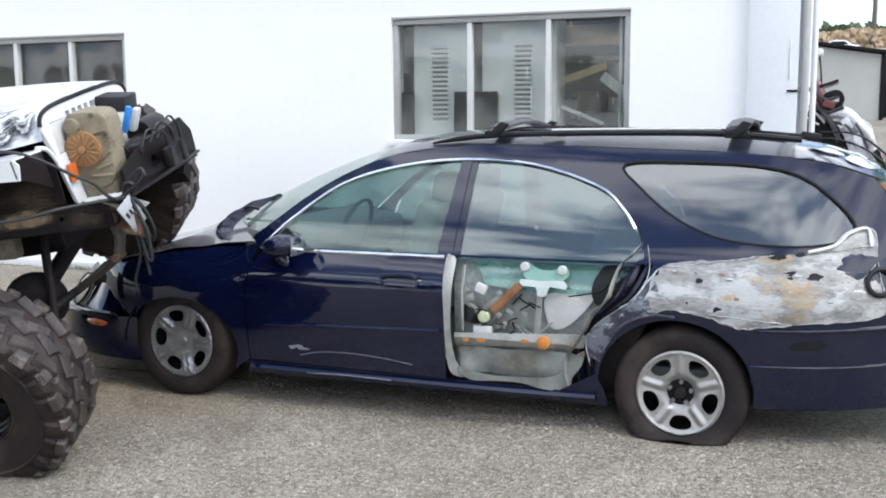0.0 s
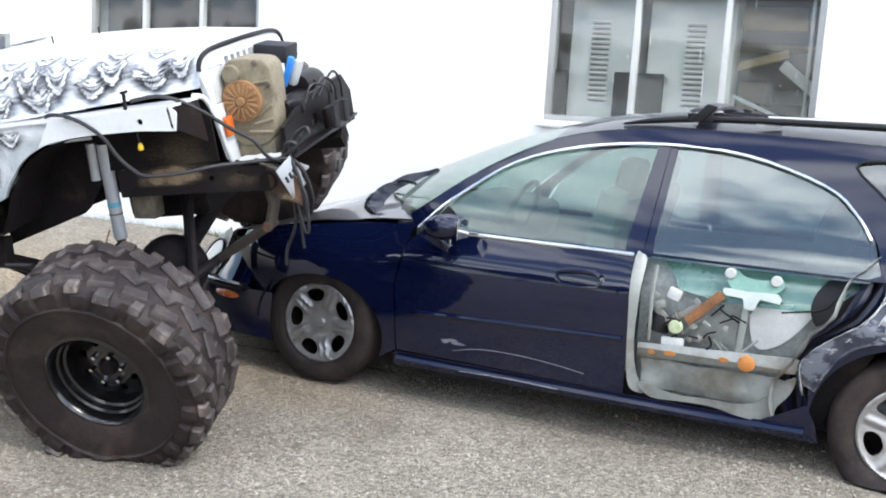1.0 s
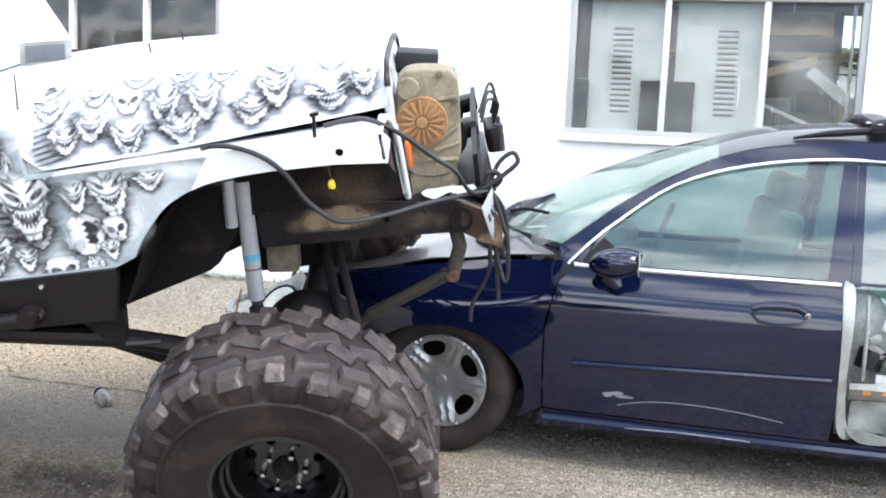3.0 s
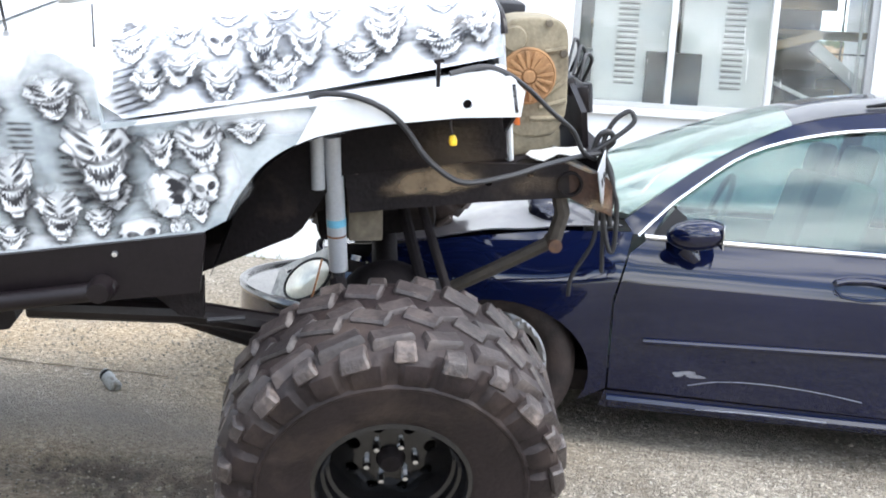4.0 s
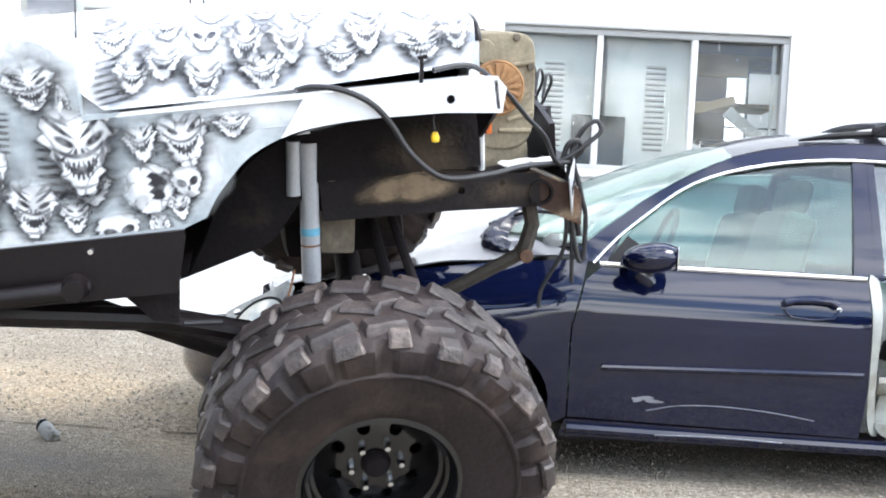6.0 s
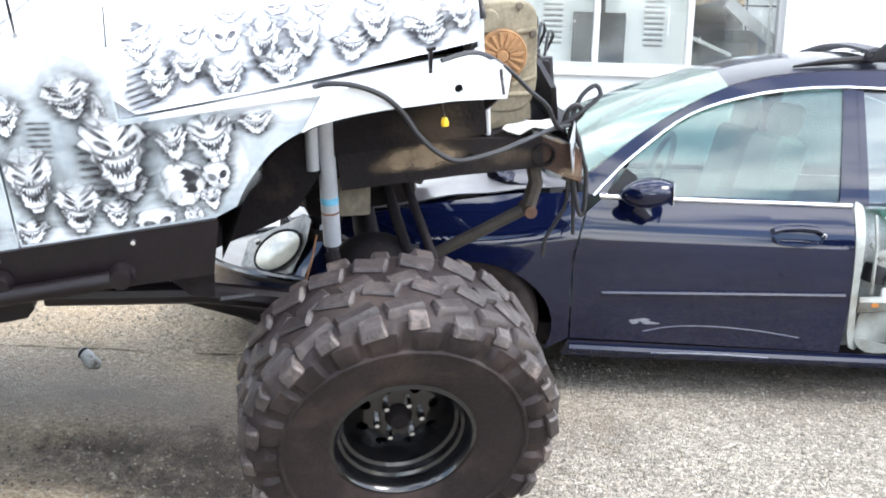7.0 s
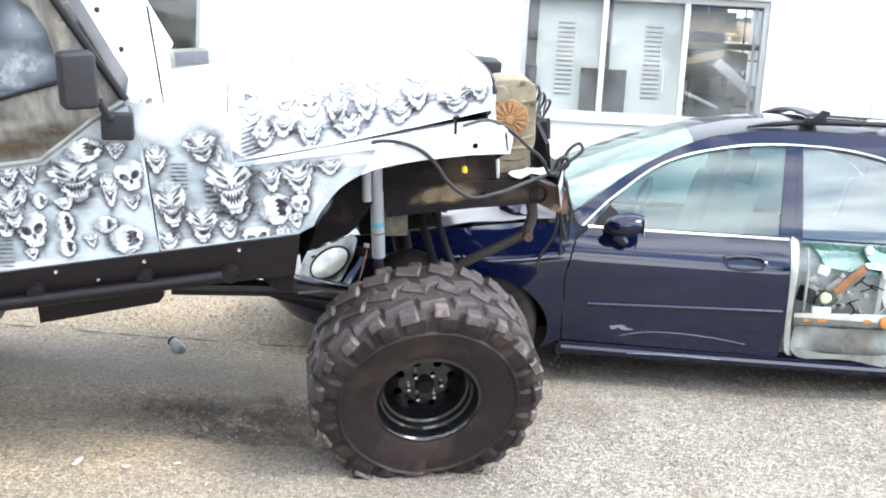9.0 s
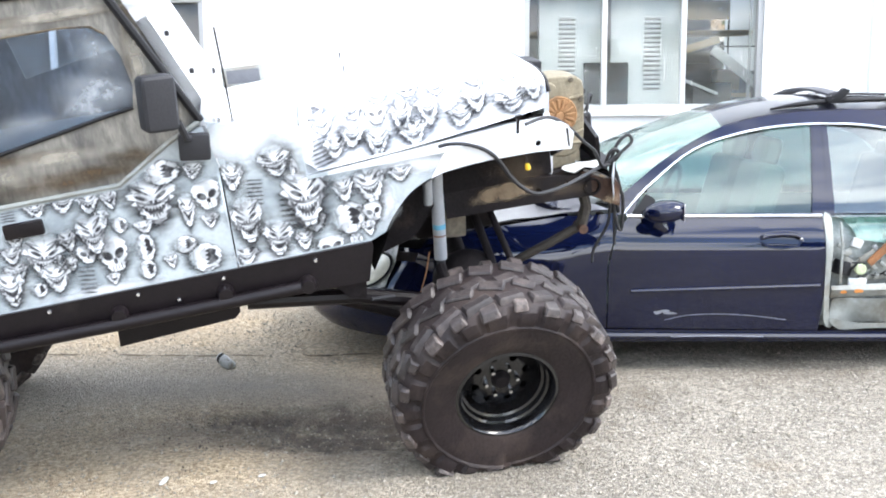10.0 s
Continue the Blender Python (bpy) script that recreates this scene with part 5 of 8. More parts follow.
# interior
M_SEAT = material("beige_cloth", (0.42, 0.40, 0.35), 0.9, 0, 0.15, 8, 120, 0.2)
M_DASH = material("grey_dash_vinyl", (0.16, 0.17, 0.17), 0.6, 0, 0.15, 8, 120, 0.1)


def seat(x, y, w):
    s = part("seat", box(0.5, w, 0.16, pose(x - 0.18, y, 0.50, 0, 6, 0), 0.05, seg=3), M_SEAT, car)
    part("backrest", box(0.15, w, 0.62, pose(x + 0.12, y, 0.82, 0, 14, 0), 0.06, seg=3), M_SEAT, s)
    if w < 0.7:
        part("headrest", box(0.10, 0.27, 0.16, pose(x + 0.21, y, 1.19, 0, 12, 0), 0.045, seg=3), M_SEAT, s)
    else:
        for dy in (-0.36, 0.36):
            part("headrest", box(0.10, 0.24, 0.12, pose(x + 0.21, y + dy, 1.15, 0, 12, 0), 0.04, seg=3), M_SEAT, s)


seat(1.22, -0.36, 0.50)
seat(1.22, 0.36, 0.50)
seat(2.22, 0.0, 1.22)
part("dashboard", box(0.42, 1.40, 0.24, pose(0.52, 0, 0.84, 0, 8, 0), 0.07, seg=3), M_DASH, car)
sw = part("steering_wheel", tube([(0.86 + 0.06 * math.sin(2 * math.pi * i / 28), -0.36 + 0.185 * math.cos(2 * math.pi * i / 28), 0.93 + 0.175 * math.sin(2 * math.pi * i / 28)) for i in range(29)], 0.014, 8, caps=False), M_DASH, car)
part("steering_column", tube([(0.62, -0.36, 0.86), (0.84, -0.36, 0.92)], 0.03, 10), M_DASH, sw)
part("headliner", grid(lambda s, t: (lambda p: (p[0] + 0.02, p[1] * 0.97, p[2] - 0.025))(roof_fn(s, 1 - t)), 12, 10), M_SEAT, car)
part("cabin_floor", box(3.1, 1.5, 0.06, pose(1.95, 0, 0.33), 0.02), M_DASH, car)
part("firewall", box(0.04, 1.5, 0.55, pose(0.42, 0, 0.60), 0.01), M_UNDER, car)
part("floor_pan", box(3.4, 1.5, 0.10, pose(1.6, 0, 0.24), 0.03), M_UNDER, car)
part("engine_bay", box(0.9, 1.1, 0.25, pose(-0.2, 0, 0.42), 0.05), M_UNDER, car)
for y in (-0.70, 0.70):
    part("door_card", box(1.9, 0.03, 0.5, pose(1.55 if y > 0 else 1.05, y * 1.12, 0.58), 0.01) if y > 0 else box(1.05, 0.03, 0.5, pose(1.06, -0.79, 0.57), 0.01), M_SEAT, car)

# ---- off-road truck ----
# local axes: x forward, y to its far side, z up; y = 0 is the flank that faces the yard
JEEP = pose(-3.857, 3.683, 0.878, 11.0, -9.3, 13)
JINV = JEEP.inverted()
jeep = thing("off_road_truck", "white lifted off-road truck with airbrushed flanks climbing the wagon", "truck", at=JEEP)
M_TAN = material("dirty_tan_vinyl", (0.235, 0.222, 0.195), 0.65, 0, 0.6, 4, 40, 0.15, (0.075, 0.072, 0.068), 0.48, dirt_scale=4, stretch=(1.8, 1, 0.5))
# Dirty vinyl; its blue is sky reflection put into tint and film.
M_VINYLWIN = glass_material("dirty_sky_blue_vinyl", (0.66, 0.73, 0.82), 0.03, 0.06, (0.26, 0.36, 0.52), 7.0, gloss=0.05)
M_SCUFF = film_material("scuffed_vinyl", (0.52, 0.56, 0.60), 0.5, 22)
M_MUDFILM = film_material("dried_mud_film", (0.075, 0.050, 0.026), 0.9, 9)
M_PALEDUST = film_material("pale_dust_film", (0.40, 0.37, 0.31), 0.9, 12)
# White film takes the place of bright sky mirrored in the truck's windshield.
M_SKYWHITE = glass_material("sky_white_windshield", (0.82, 0.9, 0.88), 0.02, 0.80, (0.78, 0.80, 0.79), gloss=0.1)
M_VENT = material("grey_vent_mesh", (0.085, 0.088, 0.10), 0.55, 0.1, 0.2, 20, 200, 0.2)
M_GUNMETAL = material("dark_grey_plastic", (0.022, 0.022, 0.025), 0.55, 0, 0.2, 10, 120, 0.1, spec=0.3)
M_OLIVE = material("dusty_gearcase", (0.23, 0.20, 0.14), 0.75, 0.2, 0.3, 8, 70, 0.2, (0.08, 0.06, 0.04), 0.3, dirt_scale=6)
M_TANDUST = material("dust_caked_panel", (0.15, 0.115, 0.075), 0.85, 0, 0.4, 6, 60, 0.2, (0.012, 0.010, 0.009), 0.55, dirt_scale=5)
M_FIN = material("rusty_cast_cover", (0.30, 0.165, 0.075), 0.8, 0.1, 0.3, 14, 80, 0.2, (0.13, 0.075, 0.04), 0.3, dirt_scale=10)
M_BURNT = material("scorched_rusty_steel", (0.055, 0.028, 0.018), 0.75, 0.1, 0.5, 9, 70, 0.3, (0.16, 0.085, 0.04), 0.25, dirt_scale=7)
M_GRIME = material("grimy_chassis_steel", (0.011, 0.0085, 0.0095), 0.65, 0.1, 0.5, 8, 70, 0.25, (0.05, 0.037, 0.028), 0.2, spec=0.25)
M_DUSTROD = material("dusty_brown_steel", (0.050, 0.042, 0.034), 0.8, 0.1, 0.4, 8, 70, 0.25, (0.10, 0.08, 0.06), 0.3)
M_DUSTFILM = film_material("caked_dust", (0.21, 0.155, 0.10), 0.9, 16)
M_BAND = material("pale_blue_label", (0.12, 0.36, 0.50), 0.4)
M_CABLE = material("black_cable", (0.014, 0.014, 0.016), 0.5, 0, 0.3, 30, 120, 0.05)
M_BLUE = material("blue_plastic", (0.03, 0.22, 0.65), 0.4, 0, 0.15, 20, 90, 0.02)
M_YELLOW = material("yellow_bulb", (0.85, 0.55, 0.03), 0.3, 0, 0.1, 30, 90, 0.0)


def flank(y=0.0):
    return lambda x, z: (x, y, z)


ARCH = smooth2([(0.214, -0.10), (0.262, -0.02), (0.311, 0.077), (0.36, 0.14), (0.43, 0.205), (0.537, 0.252), (0.64, 0.268), (0.75, 0.274)], 4, False)
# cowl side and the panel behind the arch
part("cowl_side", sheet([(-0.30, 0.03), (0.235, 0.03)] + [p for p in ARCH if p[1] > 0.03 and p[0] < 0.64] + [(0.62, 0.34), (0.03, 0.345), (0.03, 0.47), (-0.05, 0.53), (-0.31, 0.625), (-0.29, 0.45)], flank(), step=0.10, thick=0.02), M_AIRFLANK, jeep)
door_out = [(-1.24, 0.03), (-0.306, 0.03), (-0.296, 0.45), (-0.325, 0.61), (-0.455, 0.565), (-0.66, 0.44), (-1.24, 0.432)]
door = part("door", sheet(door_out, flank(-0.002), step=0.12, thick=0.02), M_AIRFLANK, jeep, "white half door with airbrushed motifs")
part("door_frame_trim", tube([(-1.24, -0.006, 0.437), (-0.665, -0.006, 0.445), (-0.46, -0.006, 0.57), (-0.33, -0.006, 0.63)], 0.010, 8), M_GALV, door)
part("door_handle", box(0.145, 0.03, 0.06, pose(-1.035, -0.012, 0.345, 0, 0, 0), 0.012), M_BLACKPAINT, door, "black door handle")
part("rear_quarter", sheet([(-2.30, 0.10), (-2.15, 0.30), (-1.9, 0.40), (-1.55, 0.40), (-1.38, 0.25), (-1.30, 0.03), (-1.245, 0.03), (-1.245, 0.435), (-2.35, 0.435), (-2.35, 0.10)], flank(), step=0.12, thick=0.02), M_WHITEPAINT, jeep)
# high front fender: flank plate, top shelf, dark liner
FLOW = [p for p in ARCH if p[0] >= 0.50]
part("hood_side_backing", sheet([(-0.03, 0.22), (0.60, 0.22), (0.60, 0.40), (-0.03, 0.46)], lambda x, z: (x, 0.055 + 0.16 * (x + 0.29) + 0.03, z), step=0.1, thick=0.01), M_AIRBRUSH, jeep)
part("fender", sheet(FLOW + [(0.95, 0.272), (1.106, 0.258), (1.122, 0.325), (1.10, 0.352), (1.06, 0.36), (0.8, 0.352), (0.58, 0.345)], flank(-0.012), [arc2(0.967, 0.306, 0.0125, 0, 360, 14)[:-1]], 0.05, 0.012), M_WHITEPAINT, jeep, "white cut-out front fender")
part("fender_top", grid(lambda s, t: (-0.02 + 1.12 * s, 0.004 - 0.016 * min(1.0, 2 * s) + 0.26 * t, 0.343 + 0.014 * s - 0.012 * t), 14, 4, thick=0.01), M_WHITEPAINT, jeep)
part("fender_end", sheet([(-0.012, 0.27), (0.25, 0.16), (0.25, 0.345), (-0.012, 0.35)], lambda y, z: (1.10 + 0.05 * (0.3 - z), y, z), step=0.06, thick=0.01), M_BLACKPAINT, jeep)
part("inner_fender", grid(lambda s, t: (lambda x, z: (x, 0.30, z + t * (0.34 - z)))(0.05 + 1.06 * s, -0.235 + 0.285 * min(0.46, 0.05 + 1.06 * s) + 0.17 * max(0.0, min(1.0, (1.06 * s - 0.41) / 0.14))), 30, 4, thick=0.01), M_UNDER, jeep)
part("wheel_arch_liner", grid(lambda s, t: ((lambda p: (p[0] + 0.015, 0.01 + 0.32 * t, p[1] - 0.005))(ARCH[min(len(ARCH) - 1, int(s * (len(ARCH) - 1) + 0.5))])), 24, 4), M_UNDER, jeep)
# Dark plate so that the fender hole looks shaded.
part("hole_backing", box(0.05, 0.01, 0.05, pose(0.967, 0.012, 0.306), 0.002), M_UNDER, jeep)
part("hood_latch", box(0.011, 0.016, 0.075, pose(0.90, 0.03, 0.385, 0, 6, 0), 0.004), M_BLACKPAINT, jeep)
part("hood_latch_bar", box(0.028, 0.02, 0.012, pose(0.905, 0.03, 0.420, 0, -6, 0), 0.004), M_BLACKPAINT, jeep)


def hood_at(x, a):
    """The hood's skin: x along it, a from 0 at the near lower edge to 1 at the far one."""
    s = (x + 0.29) / 1.42
    k = max(0.0, (x - 0.03) / 1.08)
    half = 0.757 - 0.235 * k - 0.028 * k * k
    zb, zt = 0.352 + 0.024 * max(0.0, (x - 0.35) / 0.75) ** 1.3, 0.578 + 0.022 * math.sin(math.pi * s) - 0.060 * k ** 1.4
    if x < 0.03:
        zb = 0.40
    th = math.pi * a
    c, n = math.cos(th), math.sin(th)
    y = 0.76 - half * math.copysign(abs(c) ** (0.36 - 0.12 * k), c)
    return (x, y, zb + (zt - zb) * max(0.0, n) ** (0.62 - 0.15 * k) + 0.012 * (1 - ((y - 0.76) / half) ** 2))


hood = part("hood", grid(lambda s, t: hood_at(0.029 + 1.082 * s, min(1.0, max(0.0, t))), 22, 44, thick=0.008), M_AIRBRUSH, jeep, "white hood with airbrushed sides")
part("hood_edge_seal", tube([(lambda p: (p[0] + 0.012, p[1], p[2] - 0.012))(hood_at(1.105, i / 60)) for i in range(5, 56)], 0.011, 8), M_BLACKPAINT, hood)
part("cowl_top", grid(lambda s, t: hood_at(-0.31 + 0.337 * s, min(0.97, max(0.03, t))), 6, 36, thick=0.008), M_WHITEPAINT, jeep)
part("cowl_filler", grid(lambda s, t: (-0.03 + 0.14 * s, 0.014 + 0.05 * s, 0.30 + 0.17 * t), 3, 3, thick=0.004), M_AIRBRUSH, jeep)
vent = part("cowl_vent", box(0.19, 0.012, 0.085, pose(-0.13, 0.78, 0.632, -20, 3, 0), 0.004), M_GALV, jeep, "grey-framed cowl vent")
part("vent_screen", box(0.145, 0.006, 0.060, pose(-0.13, 0.773, 0.631, -20, 3, 0), 0.002), M_VENT, vent)
part("aerial", tube([(-0.212, 0.17, 0.555), (-0.210, 0.17, 0.75), (-0.210, 0.17, 0.94)], 0.0045, 6), M_BLACKPAINT, jeep, "thin black radio aerial")
part("aerial_base", lathe([(0, 0.04), (0.008, 0.035), (0.012, 0.01), (0.02, 0.0)], 12, pose(-0.212, 0.166, 0.545)), M_BLACKPAINT, jeep)
part("hood_catch", tube([(0.020, 0.045, 0.43), (0.032, 0.055, 0.54), (0.045, 0.06, 0.64)], lambda q: 0.0055 - 0.0035 * q, 6), M_BLACKPAINT, jeep)
for px, py, pz in ((0.33, 0.95, 0.62), (0.30, 0.60, 0.62)):
    part("washer_jet", box(0.006, 0.006, 0.035, pose(px, py, pz), 0.002), M_GUNMETAL, jeep)

# grille with slots and lamp openings
slots = [[(y - 0.020, 0.20), (y + 0.020, 0.20), (y + 0.020, 0.465), (y - 0.020, 0.465)] for y in [0.76 + 0.068 * (k - 3) for k in range(7)]]
lamps = [[(0.355, 0.29), (0.495, 0.29), (0.495, 0.44), (0.355, 0.44)], [(1.025, 0.29), (1.165, 0.29), (1.165, 0.44), (1.025, 0.44)]]
grille = part("grille", sheet([(0.37, 0.06), (0.42, 0.02), (1.10, 0.02), (1.15, 0.06), (1.20, 0.30)] + [(lambda p: (p[1], p[2] - 0.014))(hood_at(1.105, 1 - i / 60)) for i in range(4, 57)] + [(0.32, 0.30)], lambda y, z: (1.125 + 0.05 * (0.3 - z), y, z), slots + lamps, 0.05, 0.022), M_WHITEPAINT, jeep, "white slotted grille panel")
part("grille_flange", tube(spline([(1.085, 0.235, 0.352), (1.11, 0.285, 0.33), (1.125, 0.325, 0.24), (1.128, 0.36, 0.12), (1.13, 0.385, 0.04)], 5), 0.011, 8), M_WHITEPAINT, grille)
part("radiator", box(0.03, 0.66, 0.36, pose(1.07, 0.76, 0.31), 0.006), M_UNDER, jeep)
for y in (0.375, 1.145):
    part("headlight_bucket", box(0.03, 0.15, 0.15, pose(1.105, y + (0.05 if y < 1 else -0.05), 0.365), 0.012), M_WHITEPLASTIC, grille, "empty headlight bucket")
for y, z in ((0.375, 0.195), (1.145, 0.195)):
    part("turn_signal", box(0.02, 0.07, 0.085, pose(1.152, y, z), 0.008), M_AMBER, grille, "amber turn signal")

# winch gearbox and drum in front of the grille
winch = part("winch_gearbox", slab(smooth2([(1.135, 0.21), (1.142, 0.40), (1.165, 0.455), (1.21, 0.470), (1.30, 0.460), (1.342, 0.44), (1.355, 0.39), (1.345, 0.25), (1.335, 0.16), (1.29, 0.10), (1.20, 0.10), (1.15, 0.13)], 2), 0.372, 0.535, 0.016, 3), M_OLIVE, jeep, "dusty olive winch gearbox")
winch.location = (-0.012, 0.078, -0.012)
part("winch_foot", box(0.17, 0.16, 0.10, pose(1.235, 0.46, 0.075), 0.02), M_OLIVE, winch)
for x0, z0, x1, z1 in ((1.27, 0.225, 1.335, 0.265), (1.25, 0.19, 1.335, 0.205), (1.22, 0.16, 1.325, 0.150), (1.28, 0.36, 1.345, 0.365)):
    part("casting_rib", tube([(x0, 0.370, z0), (x1, 0.370, z1)], 0.008, 8), M_OLIVE, winch)
part("fin_hub", lathe([(0, 0.03), (0.018, 0.028), (0.022, 0.016), (0.078, 0.012), (0.085, 0.004), (0.085, -0.02)], 30, pose(1.218, 0.355, 0.296, 90, 0, 0)), M_FIN, winch, "rusty finned brake cover")
part("cover_ring", tube([(1.218 + 0.082 * math.cos(2 * math.pi * i / 32), 0.348, 0.296 + 0.082 * math.sin(2 * math.pi * i / 32)) for i in range(33)], 0.006, 6, caps=False), M_FIN, winch)
for k in range(16):
    part("cooling_fin", box(0.052, 0.016, 0.011, pose(1.218, 0.341, 0.296) @ pose(0, 0, 0, 0, 22.5 * k, 0) @ Matrix.Translation((0.05, 0, 0)), 0.003), M_FIN, winch)
for dx, dz in ((-0.06, 0.10), (0.05, 0.115), (0.09, 0.02), (-0.03, -0.06)):
    part("gearbox_bolt", lathe([(0, 0.012), (0.012, 0.010), (0.013, 0)], 6, pose(1.245 + dx, 0.372, 0.33 + dz, 90, 0, 0)), M_MUD, winch)
part("gearbox_boss", lathe([(0, 0.02), (0.035, 0.018), (0.04, 0)], 18, pose(1.185, 0.372, 0.410, 90, 0, 0)), M_OLIVE, winch)
drum = part("winch_drum", lathe([(0.0, -0.25), (0.085, -0.25), (0.085, -0.23), (0.05, -0.22), (0.05, 0.22), (0.085, 0.23), (0.085, 0.25), (0, 0.25)], 24, pose(1.27, 0.83, 0.19, 90, 0, 0)), M_BLACKPAINT, jeep)
part("winch_motor", lathe([(0, -0.14), (0.06, -0.14), (0.065, -0.12), (0.065, 0.12), (0, 0.14)], 22, pose(1.25, 1.10, 0.24, 90, 0, 0)), M_BLACKPAINT, jeep)
part("battery_box", box(0.16, 0.16, 0.08, pose(1.20, 0.93, 0.425, 0, 10, 0), 0.010), M_GUNMETAL, jeep)
part("blue_cover", box(0.030, 0.030, 0.14, pose(1.30, 0.775, 0.345, 0, 26, 0), 0.010), M_BLUE, jeep, "bright blue plastic cover")
part("white_cover", box(0.030, 0.06, 0.12, pose(1.325, 0.815, 0.335, 0, 26, 0), 0.010), M_WHITEPLASTIC, jeep)
part("winch_plate", sheet([(0.40, 0.02), (1.28, 0.02), (1.28, 0.17), (1.18, 0.26), (0.72, 0.24), (0.55, 0.20), (0.40, 0.16)], lambda y, z: (1.38 + 0.04 * (y - 0.4), y, z), [arc2(0.75, 0.12, 0.035, 0, 360, 14)[:-1], arc2(0.98, 0.12, 0.035, 0, 360, 14)[:-1]], 0.08, 0.018), M_BLACKPAINT, jeep, "black steel winch plate")
part("winch_plate_base", box(0.28, 0.95, 0.014, pose(1.29, 0.82, 0.035, 0, -4, 0), 0.004), M_BLACKPAINT, jeep)
fair = part("fairlead", box(0.05, 0.24, 0.10, pose(1.45, 0.88, 0.12), 0.02), M_BLACKPAINT, jeep)
for y in (0.80, 0.96):
    part("fairlead_roller", lathe([(0, -0.05), (0.018, -0.05), (0.018, 0.05), (0, 0.05)], 12, pose(1.475, y, 0.12)), M_GUNMETAL, fair)
part("solenoid_box", box(0.08, 0.10, 0.06, pose(1.35, 0.66, 0.20, 0, -8, 12), 0.015), M_BLACKPAINT, jeep)
part("solenoid_box", box(0.07, 0.10, 0.06, pose(1.37, 1.05, 0.22, 0, -8, 12), 0.015), M_BLACKPAINT, jeep)
for k in range(3):
    part("loose_wire", tube(spline([(1.41, 0.62 + 0.10 * k, 0.22), (1.44 + 0.01 * k, 0.66 + 0.12 * k, 0.29 + 0.01 * k), (1.48, 0.74 + 0.1 * k, 0.26), (1.46, 0.80 + 0.1 * k, 0.18)], 6), 0.006, 6), M_CABLE, jeep)
PLATE = pose(1.405, 0.318, -0.035, 28, 4, -28)
plate = part("number_plate", box(0.005, 0.095, 0.155, PLATE, 0.003), M_SILVER, jeep, "bent pale number plate")
for k in range(3):
    part("plate_bar", box(0.003, 0.014, 0.03, PLATE @ Matrix.Translation((0.003, -0.025 + 0.025 * k, 0.01)), 0.001), M_GUNMETAL, plate)
# frame horn, brackets and chassis
for y in (0.40, 1.12):
    rail = part("chassis_rail", tube(spline([(-2.3, y, -0.02), (-0.5, y, -0.03), (0.3, y, -0.05), (0.62, y, 0.02), (0.9, y, -0.01), (1.40, y, -0.025)], 5), 0.062, 4, flat=1.0), M_UNDER, jeep)
part("rail_plate", sheet([(0.62, -0.06), (1.02, -0.07), (1.30, -0.085), (1.30, 0.02), (1.0, 0.055), (0.62, 0.085)], flank(0.325), [arc2(1.05, -0.01, 0.012, 0, 360, 10)[:-1], arc2(1.18, 0.0, 0.01, 0, 360, 10)[:-1]], 0.08, 0.02), M_GRIME, jeep)
part("horn_bracket", sheet([(1.237, 0.017), (1.278, 0.035), (1.418, -0.032), (1.434, -0.063), (1.429, -0.16), (1.36, -0.125), (1.271, -0.072), (1.219, -0.083)], lambda x, z: (x, 0.33 - 0.06 * (x - 1.3), z), step=0.05, thick=0.012), M_BURNT, jeep, "rusty torn frame horn")
soft_patch("caked_dust", lambda x, z: (x, 0.314 - 0.06 * (x - 1.3), z), 1.385, -0.115, 0.055, 0.028, M_DUSTFILM, jeep, 12, 0.8, 0.3)
part("horn_cap", box(0.175, 0.15, 0.010, pose(1.352, 0.40, 0.004, 4, 28, 0), 0.003), M_SCRAPED, jeep, "pale scuffed cap plate")
part("horn_tube", lathe([(0.032, -0.06), (0.04, -0.06), (0.04, 0.06), (0.032, 0.06)], 18, pose(1.30, 0.37, -0.04, 90, 0, 0), closed=True), M_UNDER, jeep)
part("shackle", tube([(1.275, 0.38, -0.07), (1.285, 0.38, -0.15), (1.25, 0.38, -0.245)], 0.036, 8, flat=0.7), M_DUSTROD, jeep)
part("shackle_pivot", lathe([(0, -0.05), (0.020, -0.045), (0.022, 0.045), (0, 0.05)], 16, pose(1.25, 0.38, -0.245, 90, 0, 0)), M_BURNT, jeep)
part("tie_arm", tube([(1.25, 0.39, -0.245), (1.12, 0.44, -0.315), (0.92, 0.52, -0.42)], 0.028, 8, flat=0.8), M_DUSTROD, jeep)
part("white_rag", sheet(blot(1.27, 0.0, 0.10, 0.06, 8, 12, 0.3), lambda x, y: (x, 0.36 + y, 0.055 + 0.02 * noise.noise((x * 20, y * 20, 1))), step=0.03, thick=0.003), M_WHITEPLASTIC, jeep)
# engine side, gearbox and drop parts seen through the arch
soft_patch("caked_dust", lambda x, z: (x, 0.302, z), 0.88, 0.020, 0.15, 0.062, M_DUSTFILM, jeep, 3, 0.95, 0.55)
soft_patch("caked_dust", lambda x, z: (x, 0.296, z), 0.94, 0.12, 0.17, 0.10, M_DUSTFILM, jeep, 5, 0.30, 0.2)
soft_patch("caked_dust", lambda x, z: (x, 0.300, z), 1.18, -0.02, 0.10, 0.05, M_DUSTFILM, jeep, 9, 0.25, 0.2)
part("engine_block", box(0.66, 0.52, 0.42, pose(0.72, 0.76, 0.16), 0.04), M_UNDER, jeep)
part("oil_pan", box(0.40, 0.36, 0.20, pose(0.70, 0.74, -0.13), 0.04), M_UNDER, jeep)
part("drop_bracket", box(0.11, 0.09, 0.14, pose(0.665, 0.45, -0.115, 0, 6, 0), 0.012), M_MUD, jeep, "dusty drop bracket")
